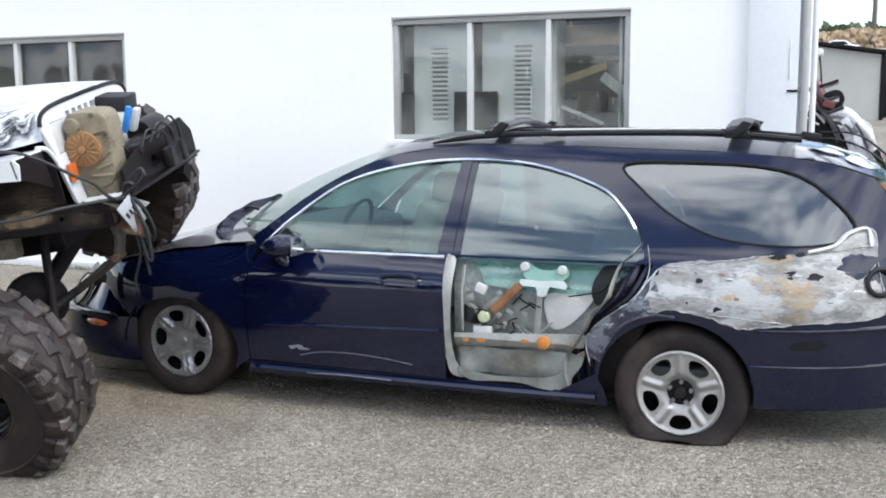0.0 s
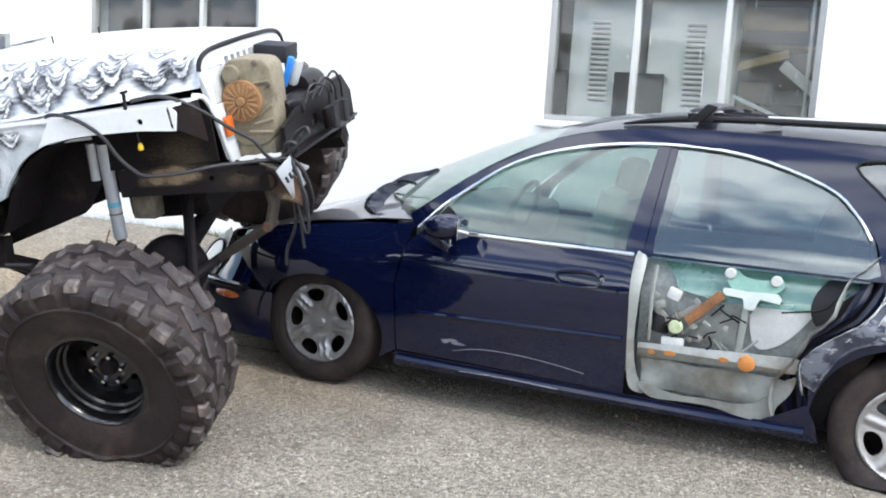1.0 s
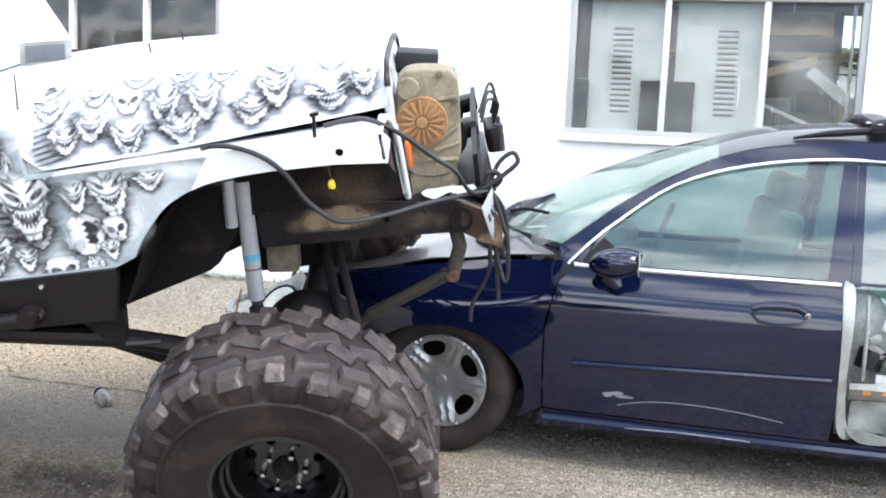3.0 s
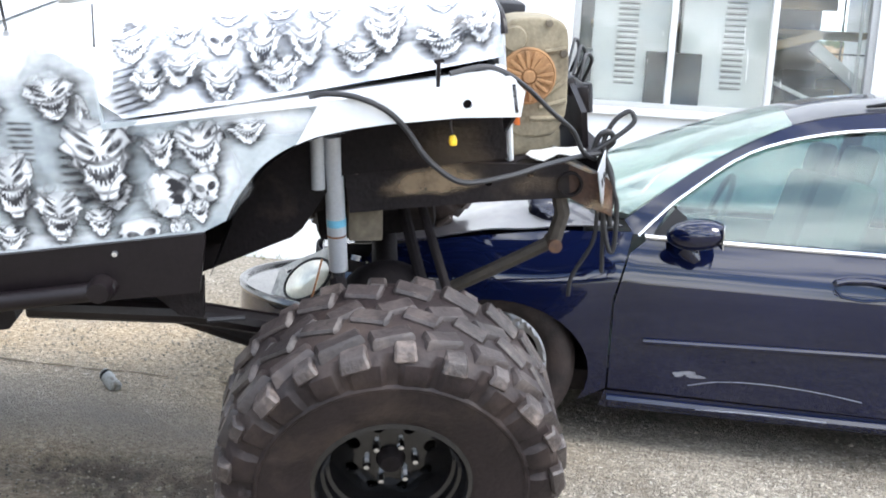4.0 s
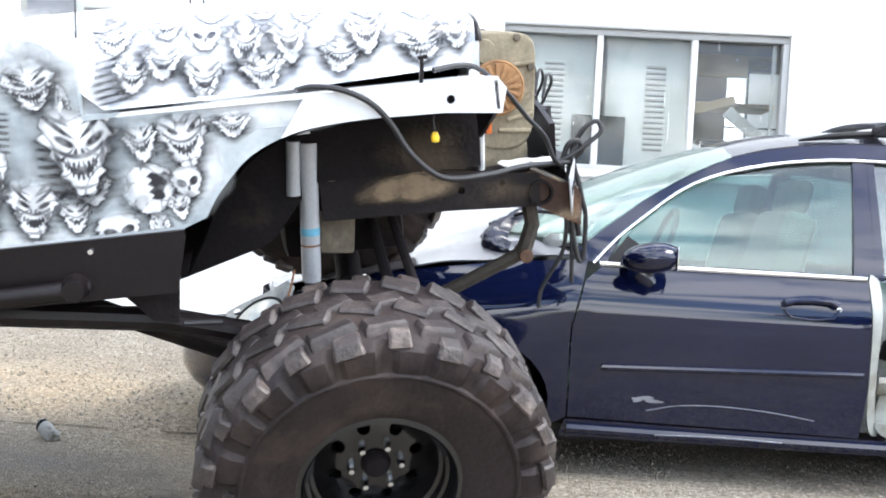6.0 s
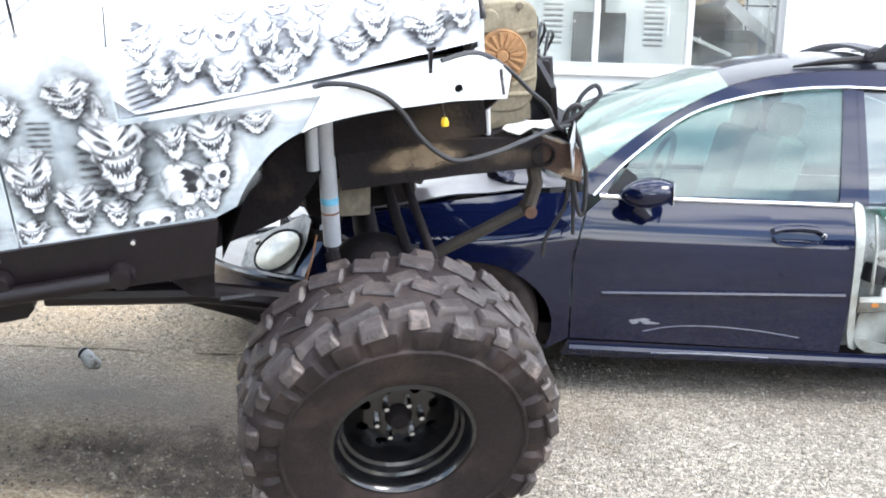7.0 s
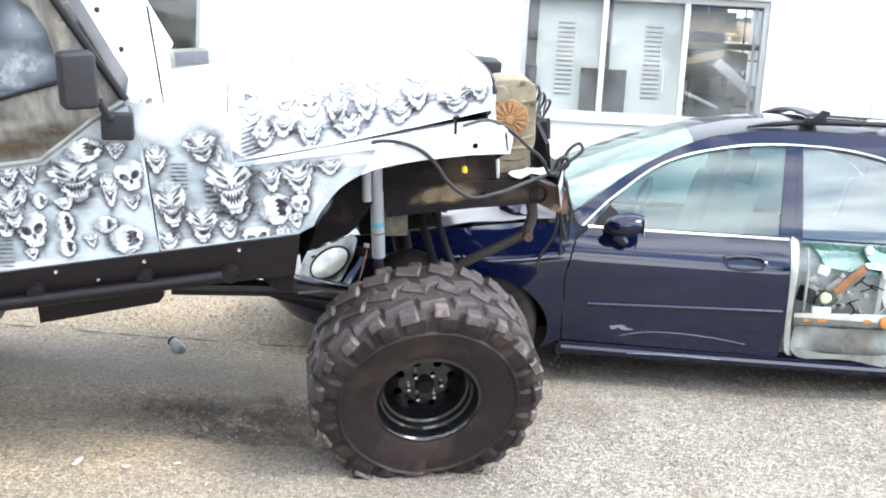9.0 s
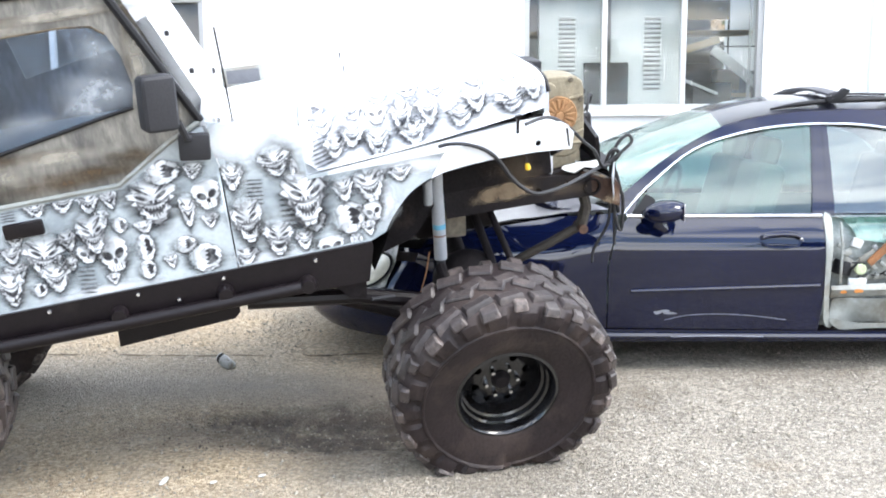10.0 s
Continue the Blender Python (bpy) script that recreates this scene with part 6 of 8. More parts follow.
part("frame_boss", lathe([(0, 0.03), (0.022, 0.026), (0.03, 0)], 16, pose(0.655, 0.335, 0.085, 90, 0, 0)), M_MUD, jeep)
for z in (0.105, 0.135):
    part("frame_bolt", lathe([(0, 0.012), (0.008, 0.01), (0.009, 0)], 8, pose(0.625, 0.33, z + 0.06, 90, 0, 0)), M_CHROME, jeep)
bulb = part("marker_bulb", lathe([(0, -0.02), (0.010, -0.017), (0.012, -0.006), (0.008, 0.008), (0, 0.012)], 14, pose(0.925, 0.03, 0.208)), M_YELLOW, jeep, "dangling yellow bulb")
part("bulb_wire", tube([(0.925, 0.03, 0.22), (0.922, 0.03, 0.25), (0.93, 0.03, 0.275)], 0.003, 6), M_CABLE, bulb)
# shock absorber with its reservoir
sh0, sh1 = Vector((0.598, 0.31, 0.235)), Vector((0.565, 0.33, -0.275))
shock = part("shock_absorber", tube([sh0 + (sh1 - sh0) * 0.10, sh0 + (sh1 - sh0) * 0.93], 0.029, 16), M_SILVER, jeep, "silver shock absorber with a blue band")
part("shock_shaft", tube([sh0, sh0 + (sh1 - sh0) * 0.12], 0.010, 8), M_CHROME, shock)
part("shock_eye", tube([sh0 + (sh1 - sh0) * 0.92, sh1], 0.02, 10), M_GUNMETAL, shock)
part("shock_band", tube([sh0 + (sh1 - sh0) * 0.60, sh0 + (sh1 - sh0) * 0.645], 0.0298, 16), M_BAND, shock)
part("shock_band", tube([sh0 + (sh1 - sh0) * 0.70, sh0 + (sh1 - sh0) * 0.712], 0.0298, 16), M_RUST, shock)
part("reservoir", tube([Vector((0.552, 0.29, 0.195)), Vector((0.538, 0.295, 0.035))], 0.021, 14), M_SILVER, shock)
# axle, links and steering
AX_R, AX_L = Vector((-3.118, 3.873, 0.354)), Vector((-3.50, 5.335, 1.215))
ax_dir = (AX_L - AX_R).normalized()


def J(p):
    return JINV @ Vector(p)


def Jw(x, y, z):
    return JEEP @ Vector((x, y, z))


axle = part("front_axle", tube([J(AX_R + ax_dir * 0.22), J(AX_L - ax_dir * 0.22)], 0.045, 14), M_UNDER, jeep)
dm = bmesh.new()
bmesh.ops.create_uvsphere(dm, u_segments=20, v_segments=12, radius=0.15, matrix=Matrix.Translation(J(AX_R + ax_dir * 0.62)) @ Matrix.Diagonal((1.1, 0.8, 1, 1)))
part("differential", dm, M_UNDER, axle)
mid = J(AX_R + ax_dir * 0.35)
for a, b, r, mt in [((-0.20, 0.20, -0.13), tuple(mid + Vector((-0.03, 0, -0.06))), 0.028, M_UNDER),
                    ((0.78, 0.60, -0.06), tuple(mid + Vector((0.16, 0.12, 0.02))), 0.020, M_UNDER),
                    ((0.84, 0.52, -0.06), tuple(mid + Vector((0.24, -0.02, 0.02))), 0.016, M_UNDER),
                    ((0.92, 0.52, -0.42), tuple(mid + Vector((0.05, -0.05, 0.02))), 0.022, M_GRIME),
                    ((0.56, 0.33, -0.27), tuple(mid + Vector((-0.10, -0.05, 0.04))), 0.026, M_UNDER)]:
    part("suspension_link", tube([a, b], r, 10), mt, jeep)
part("brake_line", tube(spline([(0.52, 0.33, -0.20), (0.48, 0.30, -0.30), (0.42, 0.28, -0.42)], 5), 0.0035, 6), M_RUST, jeep)
# rocker guard, slider tube, skid box
guard = part("rocker_guard", sheet([(-1.30, -0.105), (0.20, -0.135), (0.238, 0.012), (0.235, 0.030), (-1.30, 0.030)], flank(-0.016), step=0.3, thick=0.03), M_BLACKPAINT, jeep, "black steel rocker guard")
for x, z in ((-0.002, 0.0), (-0.367, 0.003), (-0.697, 0.006), (-0.55, -0.05), (-1.03, 0.008)):
    part("guard_bolt", lathe([(0, 0.008), (0.007, 0.007), (0.010, 0.0)], 8, pose(x, -0.016, z, 90, 0, 0)), M_CHROME, guard)
slider = part("slider_tube", tube(spline([(-1.30, -0.05, -0.082), (-0.70, -0.055, -0.085), (-0.10, -0.05, -0.088), (-0.045, -0.03, -0.09), (-0.02, 0.03, -0.09)], 6), 0.026, 12), M_BLACKPAINT, jeep, "black slider tube")
for x in (-0.37, -0.78):
    part("slider_clamp", lathe([(0, 0.05), (0.028, 0.048), (0.034, 0.03), (0.034, -0.01)], 14, pose(x, -0.02, -0.055, 90, 0, 0)), M_BLACKPAINT, slider)
part("slider_end", lathe([(0, 0.045), (0.028, 0.042), (0.034, 0.02), (0.034, -0.02)], 16, pose(-0.05, -0.035, -0.085, 90, 0, 0)), M_BLACKPAINT, slider)
part("skid_box", sheet([(-0.83, -0.245), (-0.36, -0.225), (-0.335, -0.20), (-0.335, -0.10), (-0.82, -0.10)], flank(0.10), step=0.2, thick=0.5), M_BLACKPAINT, jeep, "black belly skid box")
part("lower_arm_mount", sheet([(0.03, -0.12), (0.20, -0.13), (0.185, -0.24), (0.12, -0.225)], flank(0.06), step=0.08, thick=0.05), M_UNDER, jeep)
part("lower_arm", tube([(-0.30, 0.12, -0.17), (0.15, 0.12, -0.245), (0.45, 0.14, -0.345)], 0.034, 10), M_BLACKPAINT, jeep)
part("arm_rod", tube([(0.20, 0.02, -0.232), (0.30, 0.05, -0.25)], 0.008, 8), M_GUNMETAL, jeep)
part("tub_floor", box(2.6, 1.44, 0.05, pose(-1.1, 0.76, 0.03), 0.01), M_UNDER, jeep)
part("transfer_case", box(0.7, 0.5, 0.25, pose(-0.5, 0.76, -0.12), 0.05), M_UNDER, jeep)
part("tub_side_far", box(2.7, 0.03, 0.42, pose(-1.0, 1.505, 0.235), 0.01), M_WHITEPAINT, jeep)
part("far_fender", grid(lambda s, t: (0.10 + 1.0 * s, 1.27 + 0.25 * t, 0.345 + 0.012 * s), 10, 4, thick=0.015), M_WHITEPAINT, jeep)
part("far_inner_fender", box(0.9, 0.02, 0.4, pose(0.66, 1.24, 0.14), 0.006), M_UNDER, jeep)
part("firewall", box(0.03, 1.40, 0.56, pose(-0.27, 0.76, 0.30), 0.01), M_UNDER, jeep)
part("cab_dark", box(0.05, 1.30, 0.5, pose(-1.9, 0.76, 0.7), 0.01), M_DASH, jeep)
# windshield and soft top
wsf = part("windshield_frame", sheet([(0.05, 0.60), (1.47, 0.60), (1.43, 1.17), (0.09, 1.17)], lambda y, z: (-0.275 - 0.40 * (z - 0.62), y, z), [[(0.15, 0.70), (1.37, 0.70), (1.34, 1.10), (0.18, 1.10)]], 0.15, 0.045), M_WHITEPAINT, jeep, "white windshield frame")
wg = part("windshield", sheet([(0.15, 0.70), (1.37, 0.70), (1.34, 1.10), (0.18, 1.10)], lambda y, z: (-0.295 - 0.40 * (z - 0.62), y, z), step=0.3, thick=0.004), M_SKYWHITE, wsf)
wg.visible_shadow = False
part("windshield_hinge", box(0.05, 0.02, 0.10, pose(-0.30, 0.05, 0.645, 0, 18, 0), 0.006), M_WHITEPAINT, wsf)
for z in (0.80, 0.95):
    part("hinge_bolt", box(0.018, 0.025, 0.020, pose(-0.250 - 0.40 * (z - 0.62), 0.115, z), 0.006), M_GUNMETAL, wsf)
top = part("soft_door", sheet([(-1.24, 0.44), (-0.665, 0.448), (-0.46, 0.575), (-0.345, 0.635), (-0.575, 1.15), (-1.24, 1.165)], flank(0.012), [[(-1.20, 0.60), (-0.69, 0.697), (-0.552, 0.722), (-0.536, 0.80), (-0.552, 0.91), (-0.588, 0.992), (-0.632, 1.025), (-0.72, 1.035), (-1.20, 1.03)]], 0.15, 0.008), M_TAN, jeep, "dirty tan vinyl upper door")
pw = part("door_window", sheet([(-1.22, 0.585), (-0.69, 0.685), (-0.54, 0.71), (-0.522, 0.80), (-0.54, 0.915), (-0.575, 1.0), (-0.625, 1.038), (-0.72, 1.048), (-1.22, 1.043)], flank(0.021), step=0.1, thick=0.002), M_VINYLWIN, top, "scuffed clear vinyl window")
part("window_seal", tube([(-1.23, 0.008, 0.595), (-0.80, 0.008, 0.676), (-0.69, 0.008, 0.697), (-0.552, 0.008, 0.720)], 0.008, 6), M_BLACKTRIM, top)
part("window_binding", tube([(-1.21, 0.010, 1.032), (-0.72, 0.010, 1.037), (-0.632, 0.010, 1.027), (-0.588, 0.010, 0.994)], 0.004, 6), M_TANDUST, top)
for _i, (_x, _z, _rx, _rz, _t) in enumerate([(-0.66, 0.80, 0.16, 0.11, 0.55), (-0.72, 0.745, 0.09, 0.05, 0.7), (-0.95, 0.72, 0.22, 0.05, 0.3), (-0.63, 0.93, 0.10, 0.10, 0.4)]):
    soft_patch("scuff", flank(0.017), _x, _z, _rx, _rz, M_SCUFF, pw, 60 + _i, _t, 0.2)
for _i, (_x, _z, _rx, _rz, _t) in enumerate([(-0.80, 0.50, 0.42, 0.05, 0.85), (-0.60, 0.55, 0.12, 0.05, 0.75), (-1.0, 0.60, 0.35, 0.03, 0.6), (-0.62, 1.08, 0.30, 0.03, 0.5), (-0.51, 0.95, 0.05, 0.16, 0.6), (-1.0, 1.09, 0.3, 0.04, 0.55)]):
    soft_patch("mud_stain", flank(-0.001), _x, _z, _rx, _rz, M_MUDFILM, top, 70 + _i, _t, 0.3)
for _i, (_x, _z, _rx, _rz, _t) in enumerate([(-0.85, 0.585, 0.20, 0.04, 0.6), (-0.43, 0.70, 0.06, 0.09, 0.6), (-0.74, 1.085, 0.25, 0.03, 0.7), (-1.05, 0.55, 0.1, 0.05, 0.5), (-0.50, 0.90, 0.05, 0.14, 0.6), (-1.0, 1.06, 0.2, 0.03, 0.6)]):
    soft_patch("dust_patch", flank(-0.002), _x, _z, _rx, _rz, M_PALEDUST, top, 80 + _i, _t, 0.3)
part("pillar_seal", tube([(-0.325, 0.0, 0.63), (-0.45, 0.0, 0.90), (-0.575, 0.0, 1.17)], 0.016, 8), M_BLACKTRIM, top)
part("top_seam", tube([(-0.60, 0.004, 1.16), (-1.25, 0.004, 1.175), (-2.3, 0.004, 1.18)], 0.012, 6), M_BLACKTRIM, top)
part("soft_top", grid(lambda s, t: (-0.56 - 1.8 * s, 0.03 + 1.46 * t, 1.175 + 0.035 * math.sin(math.pi * t)), 8, 10, thick=0.006), M_WHITEPAINT, jeep, "pale soft top")
part("rear_side_curtain", sheet([(-1.245, 0.44), (-2.35, 0.44), (-2.35, 1.16), (-1.245, 1.165)][::-1], flank(0.014), step=0.3, thick=0.008), M_TAN, jeep)
part("far_side_curtain", sheet([(-2.35, 0.44), (-0.40, 0.44), (-0.60, 1.16), (-2.35, 1.16)], flank(1.49), [[(-1.165, 0.668), (-0.65, 0.757), (-0.69, 1.06), (-1.235, 1.06)]], 0.3, 0.008), M_TAN, jeep)
part("cab_seat", box(0.16, 0.48, 0.65, pose(-1.50, 0.42, 0.56, 0, -12, 0), 0.06, seg=3), M_DASH, jeep)
part("cab_dashboard", box(0.22, 1.3, 0.2, pose(-0.42, 0.76, 0.55), 0.04), M_DASH, jeep)
# mirrors: the large one on its arm and the square bracket box below
mirr = part("side_mirror", box(0.125, 0.10, 0.20, pose(-0.455, -0.12, 0.745, 0, 6, 20), 0.025, seg=3), M_GUNMETAL, jeep, "square dark grey door mirror")
part("mirror_arm", tube([(-0.40, -0.10, 0.66), (-0.385, -0.07, 0.59), (-0.36, -0.02, 0.575)], 0.014, 8), M_GUNMETAL, mirr)
part("mirror_mount", box(0.115, 0.05, 0.10, pose(-0.365, -0.03, 0.545, 0, 8, 0), 0.012), M_GUNMETAL, mirr)
# cables: one from the fender to the winch, one over the fender, a bundle hanging at the horn
for pts, r in [
    ([(0.56, 0.01, 0.362), (0.605, -0.008, 0.369), (0.678, -0.022, 0.356), (0.75, -0.024, 0.316), (0.801, -0.01, 0.256), (0.843, -0.01, 0.18), (0.896, -0.01, 0.121), (0.953, -0.01, 0.093), (1.08, 0.05, 0.083), (1.185, 0.12, 0.083), (1.32, 0.28, 0.055), (1.40, 0.33, 0.045)], 0.0080),
    ([(0.93, 0.02, 0.385), (1.01, 0.05, 0.390), (1.06, 0.07, 0.378), (1.115, 0.11, 0.339), (1.17, 0.15, 0.287), (1.235, 0.20, 0.212), (1.30, 0.25, 0.145), (1.335, 0.28, 0.07), (1.38, 0.33, 0.03)], 0.0075),
    ([(1.35, 0.33, 0.04), (1.424, 0.33, 0.075), (1.50, 0.33, 0.123), (1.508, 0.335, 0.148), (1.492, 0.34, 0.163), (1.45, 0.34, 0.139), (1.418, 0.34, 0.087), (1.411, 0.33, 0.054), (1.43, 0.33, -0.03), (1.44, 0.33, -0.086), (1.448, 0.33, -0.133), (1.436, 0.33, -0.261), (1.418, 0.33, -0.27), (1.405, 0.34, -0.163), (1.40, 0.34, -0.05)], 0.008),
    ([(1.38, 0.34, 0.05), (1.40, 0.33, 0.10), (1.43, 0.33, 0.108), (1.445, 0.34, 0.075), (1.41, 0.35, 0.03), (1.42, 0.35, -0.08), (1.43, 0.35, -0.20)], 0.009),
    ([(1.41, 0.34, 0.05), (1.415, 0.34, -0.06), (1.405, 0.34, -0.16), (1.396, 0.34, -0.35)], 0.007),
    ([(1.40, 0.34, 0.03), (1.395, 0.34, -0.08), (1.386, 0.34, -0.161), (1.371, 0.35, -0.252), (1.306, 0.37, -0.363), (1.29, 0.37, -0.43)], 0.007),
    ([(1.39, 0.35, 0.06), (1.44, 0.37, -0.02), (1.45, 0.40, -0.14), (1.42, 0.42, -0.20), (1.40, 0.40, -0.06), (1.39, 0.37, 0.04)], 0.009),
]:
    part("cable", tube(spline(pts, 7), r, 8), M_CABLE, jeep)

# ---- airbrushed motifs on the flank and the hood ----
import functools

M_MOTIF = bpy.data.materials.new("airbrushed_paint")
M_MOTIF.use_nodes = True
_n, _l = M_MOTIF.node_tree.nodes, M_MOTIF.node_tree.links
_b = _n["Principled BSDF"]
_ink, _cov, _tc, _no = _n.new("ShaderNodeAttribute"), _n.new("ShaderNodeAttribute"), _n.new("ShaderNodeTexCoord"), _n.new("ShaderNodeTexNoise")
_ink.attribute_name, _cov.attribute_name = "ink", "cover"
_no.inputs["Scale"].default_value, _no.inputs["Detail"].default_value = 30, 5
_l.new(_tc.outputs["Object"], _no.inputs["Vector"])
_mist = _range(_no.outputs["Fac"], 0.3, 0.7, 0.75, 1.2)
_mu = _n.new("ShaderNodeMath")
_mu.operation, _mu.use_clamp = "MULTIPLY", True
_l.new(_ink.outputs["Fac"], _mu.inputs[0])
_l.new(_mist, _mu.inputs[1])
_l.new(_mixrgb(_mu.outputs[0], (0.70, 0.73, 0.76), (0.006, 0.007, 0.013)), _b.inputs["Base Color"])
_l.new(_cov.outputs["Fac"], _b.inputs["Alpha"])
_b.inputs["Roughness"].default_value = 0.35
_b.inputs["Coat Weight"].default_value = 0.4


def ramp01(x, a, b):
    """0 at a, 1 at b, smooth between."""
    t = np.clip((x - a) / (b - a), 0, 1)
    return t * t * (3 - 2 * t)


def oval(u, v, cx, cy, rx, ry, turn=0.0):
    c, s = math.cos(turn), math.sin(turn)
    x, y = (u - cx) * c + (v - cy) * s, -(u - cx) * s + (v - cy) * c
    return np.hypot(x / rx, y / ry)


def spot(u, v, cx, cy, rx, ry, turn=0.0, soft=0.22):
    return 1 - ramp01(oval(u, v, cx, cy, rx, ry, turn), 1 - soft, 1 + soft)


def stroke(u, v, f, width, lo, hi):
    """A brushed line v = f(u) between u = lo and hi, thinning to its ends."""
    k = np.clip((u - lo) / (hi - lo), 0, 1)
    w = width * np.sin(np.pi * k) + 1e-4
    return np.where((u > lo) & (u < hi), 1 - ramp01(np.abs(v - f(u)), 0.5 * w, 1.3 * w), 0.0)


# half widths of the shapes from the chin (-1) to the crown (1)
SHAPES = {
    "D": ([-1.0, -0.85, -0.55, -0.30, -0.08, 0.04, 0.16, 0.34, 0.55, 0.8, 1.0], [0.14, 0.34, 0.52, 0.62, 0.80, 0.74, 1.0, 0.90, 0.84, 0.70, 0.40]),
    "G": ([-1.0, -0.8, -0.4, 0.0, 0.3, 0.5, 0.75, 1.0], [0.08, 0.34, 0.58, 0.74, 1.0, 0.78, 0.86, 0.35]),
    "S": ([-1.0, -0.9, -0.6, -0.35, 0.0, 0.3, 0.7, 1.0], [0.30, 0.52, 0.60, 0.80, 0.97, 0.98, 0.78, 0.10]),
    "O": ([-1.0, -0.7, -0.3, 0.1, 0.5, 0.8, 1.0], [0.25, 0.72, 0.96, 1.0, 0.92, 0.66, 0.2]),
}


def painted(kind, u, v, r):
    """Ink and cover of one motif at u across and v up, both about -1 to 1: a pale shape with dark hollows on a soft dark halo."""
    p = [r.uniform(0, 6.28) for _ in range(6)]
    wave = 0.5 * np.sin(4.1 * u + 2.3 * np.sin(3.2 * v + p[0]) + p[1]) + 0.5 * np.sin(5.3 * v + 2.0 * np.sin(3.7 * u + p[2]) + p[3])
    if kind == "R":
        # a fan of curved spines
        k = np.floor((v + 1) * 3.5)
        f = (v + 1) * 3.5 - k
        curve = np.abs(f - 0.5 - 0.22 * u)
        ink = (1 - ramp01(curve, 0.10, 0.26)) * ramp01(u, -0.9, -0.2) * (1 - ramp01(u, 0.45, 0.9)) * (1 - ramp01(np.abs(v), 0.8, 1.0))
        return 0.9 * np.ones_like(u), np.maximum(np.clip(ink, 0, 1), 0.10 * (1 - ramp01(oval(u, v, 0, 0, 1.15, 1.15), 0.7, 1.0)))
    vs, ws = SHAPES[kind]
    jag = 0.05 * np.sin(17 * v + p[4]) + 0.035 * np.sin(31 * v + p[5])
    wide = np.interp(v, vs, ws) + jag
    over = np.maximum(np.abs(v) - 1, 0)
    d = np.where(over > 0, 1 + 2.2 * over + 0.9 * np.maximum(np.abs(u) - wide, 0), np.abs(u) / np.maximum(wide, 0.08))
    gap = np.where(over > 0, over + np.maximum(np.abs(u) - wide, 0), np.maximum(np.abs(u) - wide, 0))
    body = 1 - ramp01(d, 0.97, 1.05)
    # the crown melts into the ground colour
    fade = ramp01(v, 0.30 if kind == "D" else 0.45, 0.98) if kind != "O" else ramp01(-u, 0.30, 1.0)
    # halo: strongest under the chin and on one cheek
    side = 0.70 - 0.55 * np.clip(v, -1, 1) + 0.24 * np.sign(p[0] - 3.14) * np.clip(u, -1, 1)
    halo = np.clip(side, 0.10, 1.0) * np.exp(-gap / 0.24) * (1 - ramp01(gap, 0.34, 0.74))
    ink = np.zeros_like(u)
    rim = ramp01(d, 0.74, 0.99) * np.clip(0.30 + 0.8 * wave - 0.30 * v, 0, 0.9)
    lines = (1 - ramp01(np.abs(wave), 0.03, 0.12)) * ramp01(oval(u, v, 0, 0.05, 1, 1), 0.25, 0.7)

    def grin(cy, wide_, deep, bend):
        top = cy + bend * u * u
        depth = deep * np.clip(1 - (u / wide_) ** 2, 0, 1)
        inside_ = ramp01(v, top - depth - 0.03, top - depth + 0.03) * (1 - ramp01(v, top - 0.03, top + 0.03)) * (np.abs(u) < wide_)
        q = (top - v) / np.maximum(depth, 1e-3)
        saw = np.abs(((u / wide_) * 4.5 + 0.5 * (q > 0.5)) % 1 - 0.5) * 2
        teeth = 1 - ramp01(np.minimum(q, 1 - q) * 2.6, saw - 0.15, saw + 0.15)
        lip = (1 - ramp01(np.abs(v - top - 0.08), 0.02, 0.09)) * (np.abs(u) < wide_ * 1.15) * 0.85
        return inside_ * (1 - 0.88 * teeth), lip

    if kind == "D":
        glare = 0.05 * np.sign(p[1] - 3.14)
        for s in (-1, 1):
            # slit eyes under heavy brows, hollow cheeks, nostrils
            ink = np.maximum(ink, spot(u, v, s * 0.38 + glare, 0.10, 0.26, 0.085, s * 0.48, 0.35))
            ink = np.maximum(ink, 0.95 * stroke(u * s, v, lambda x: 0.10 + 0.55 * x + 0.25 * x * x, 0.085, 0.04, 0.95))
            ink = np.maximum(ink, 0.75 * stroke(u * s, v, lambda x: 0.34 + 0.45 * x, 0.045, 0.10, 0.75))
            ink = np.maximum(ink, 0.9 * spot(u, v, s * 0.56, -0.24, 0.07, 0.22, s * -0.35, 0.5))
            ink = np.maximum(ink, 0.75 * stroke(u * s, v, lambda x: -0.06 - 0.55 * (x - 0.12), 0.05, 0.10, 0.58))
            ink = np.maximum(ink, spot(u, v, s * 0.085, -0.12, 0.05, 0.07, s * 0.5))
        a, b = grin(-0.30, 0.56, 0.46, 0.55)
        ink = np.maximum(ink, np.maximum(a, b))
        ink = np.maximum(ink, 0.7 * stroke(u, v, lambda x: -0.86 + 0.5 * x * x, 0.05, -0.32, 0.32))
    elif kind == "G":
        a, b = grin(-0.12, 0.60, 0.48, 0.85)
        ink = np.maximum(a, b)
        for s in (-1, 1):
            ink = np.maximum(ink, 0.8 * stroke(u * s, v, lambda x: 0.28 + 0.7 * (x - 0.1) ** 1.0, 0.08, 0.08, 0.85))
            ink = np.maximum(ink, 0.9 * spot(u, v, s * 0.34, 0.36, 0.20, 0.08, s * 0.6))
        ink = np.maximum(ink, 0.9 * lines)
    elif kind == "S":
        for s in (-1, 1):
            ink = np.maximum(ink, spot(u, v, s * 0.38, -0.10, 0.34, 0.23, s * 0.55, 0.15))
        ink = np.maximum(ink, spot(u, v, 0, -0.46, 0.13, 0.17, 0, 0.15))
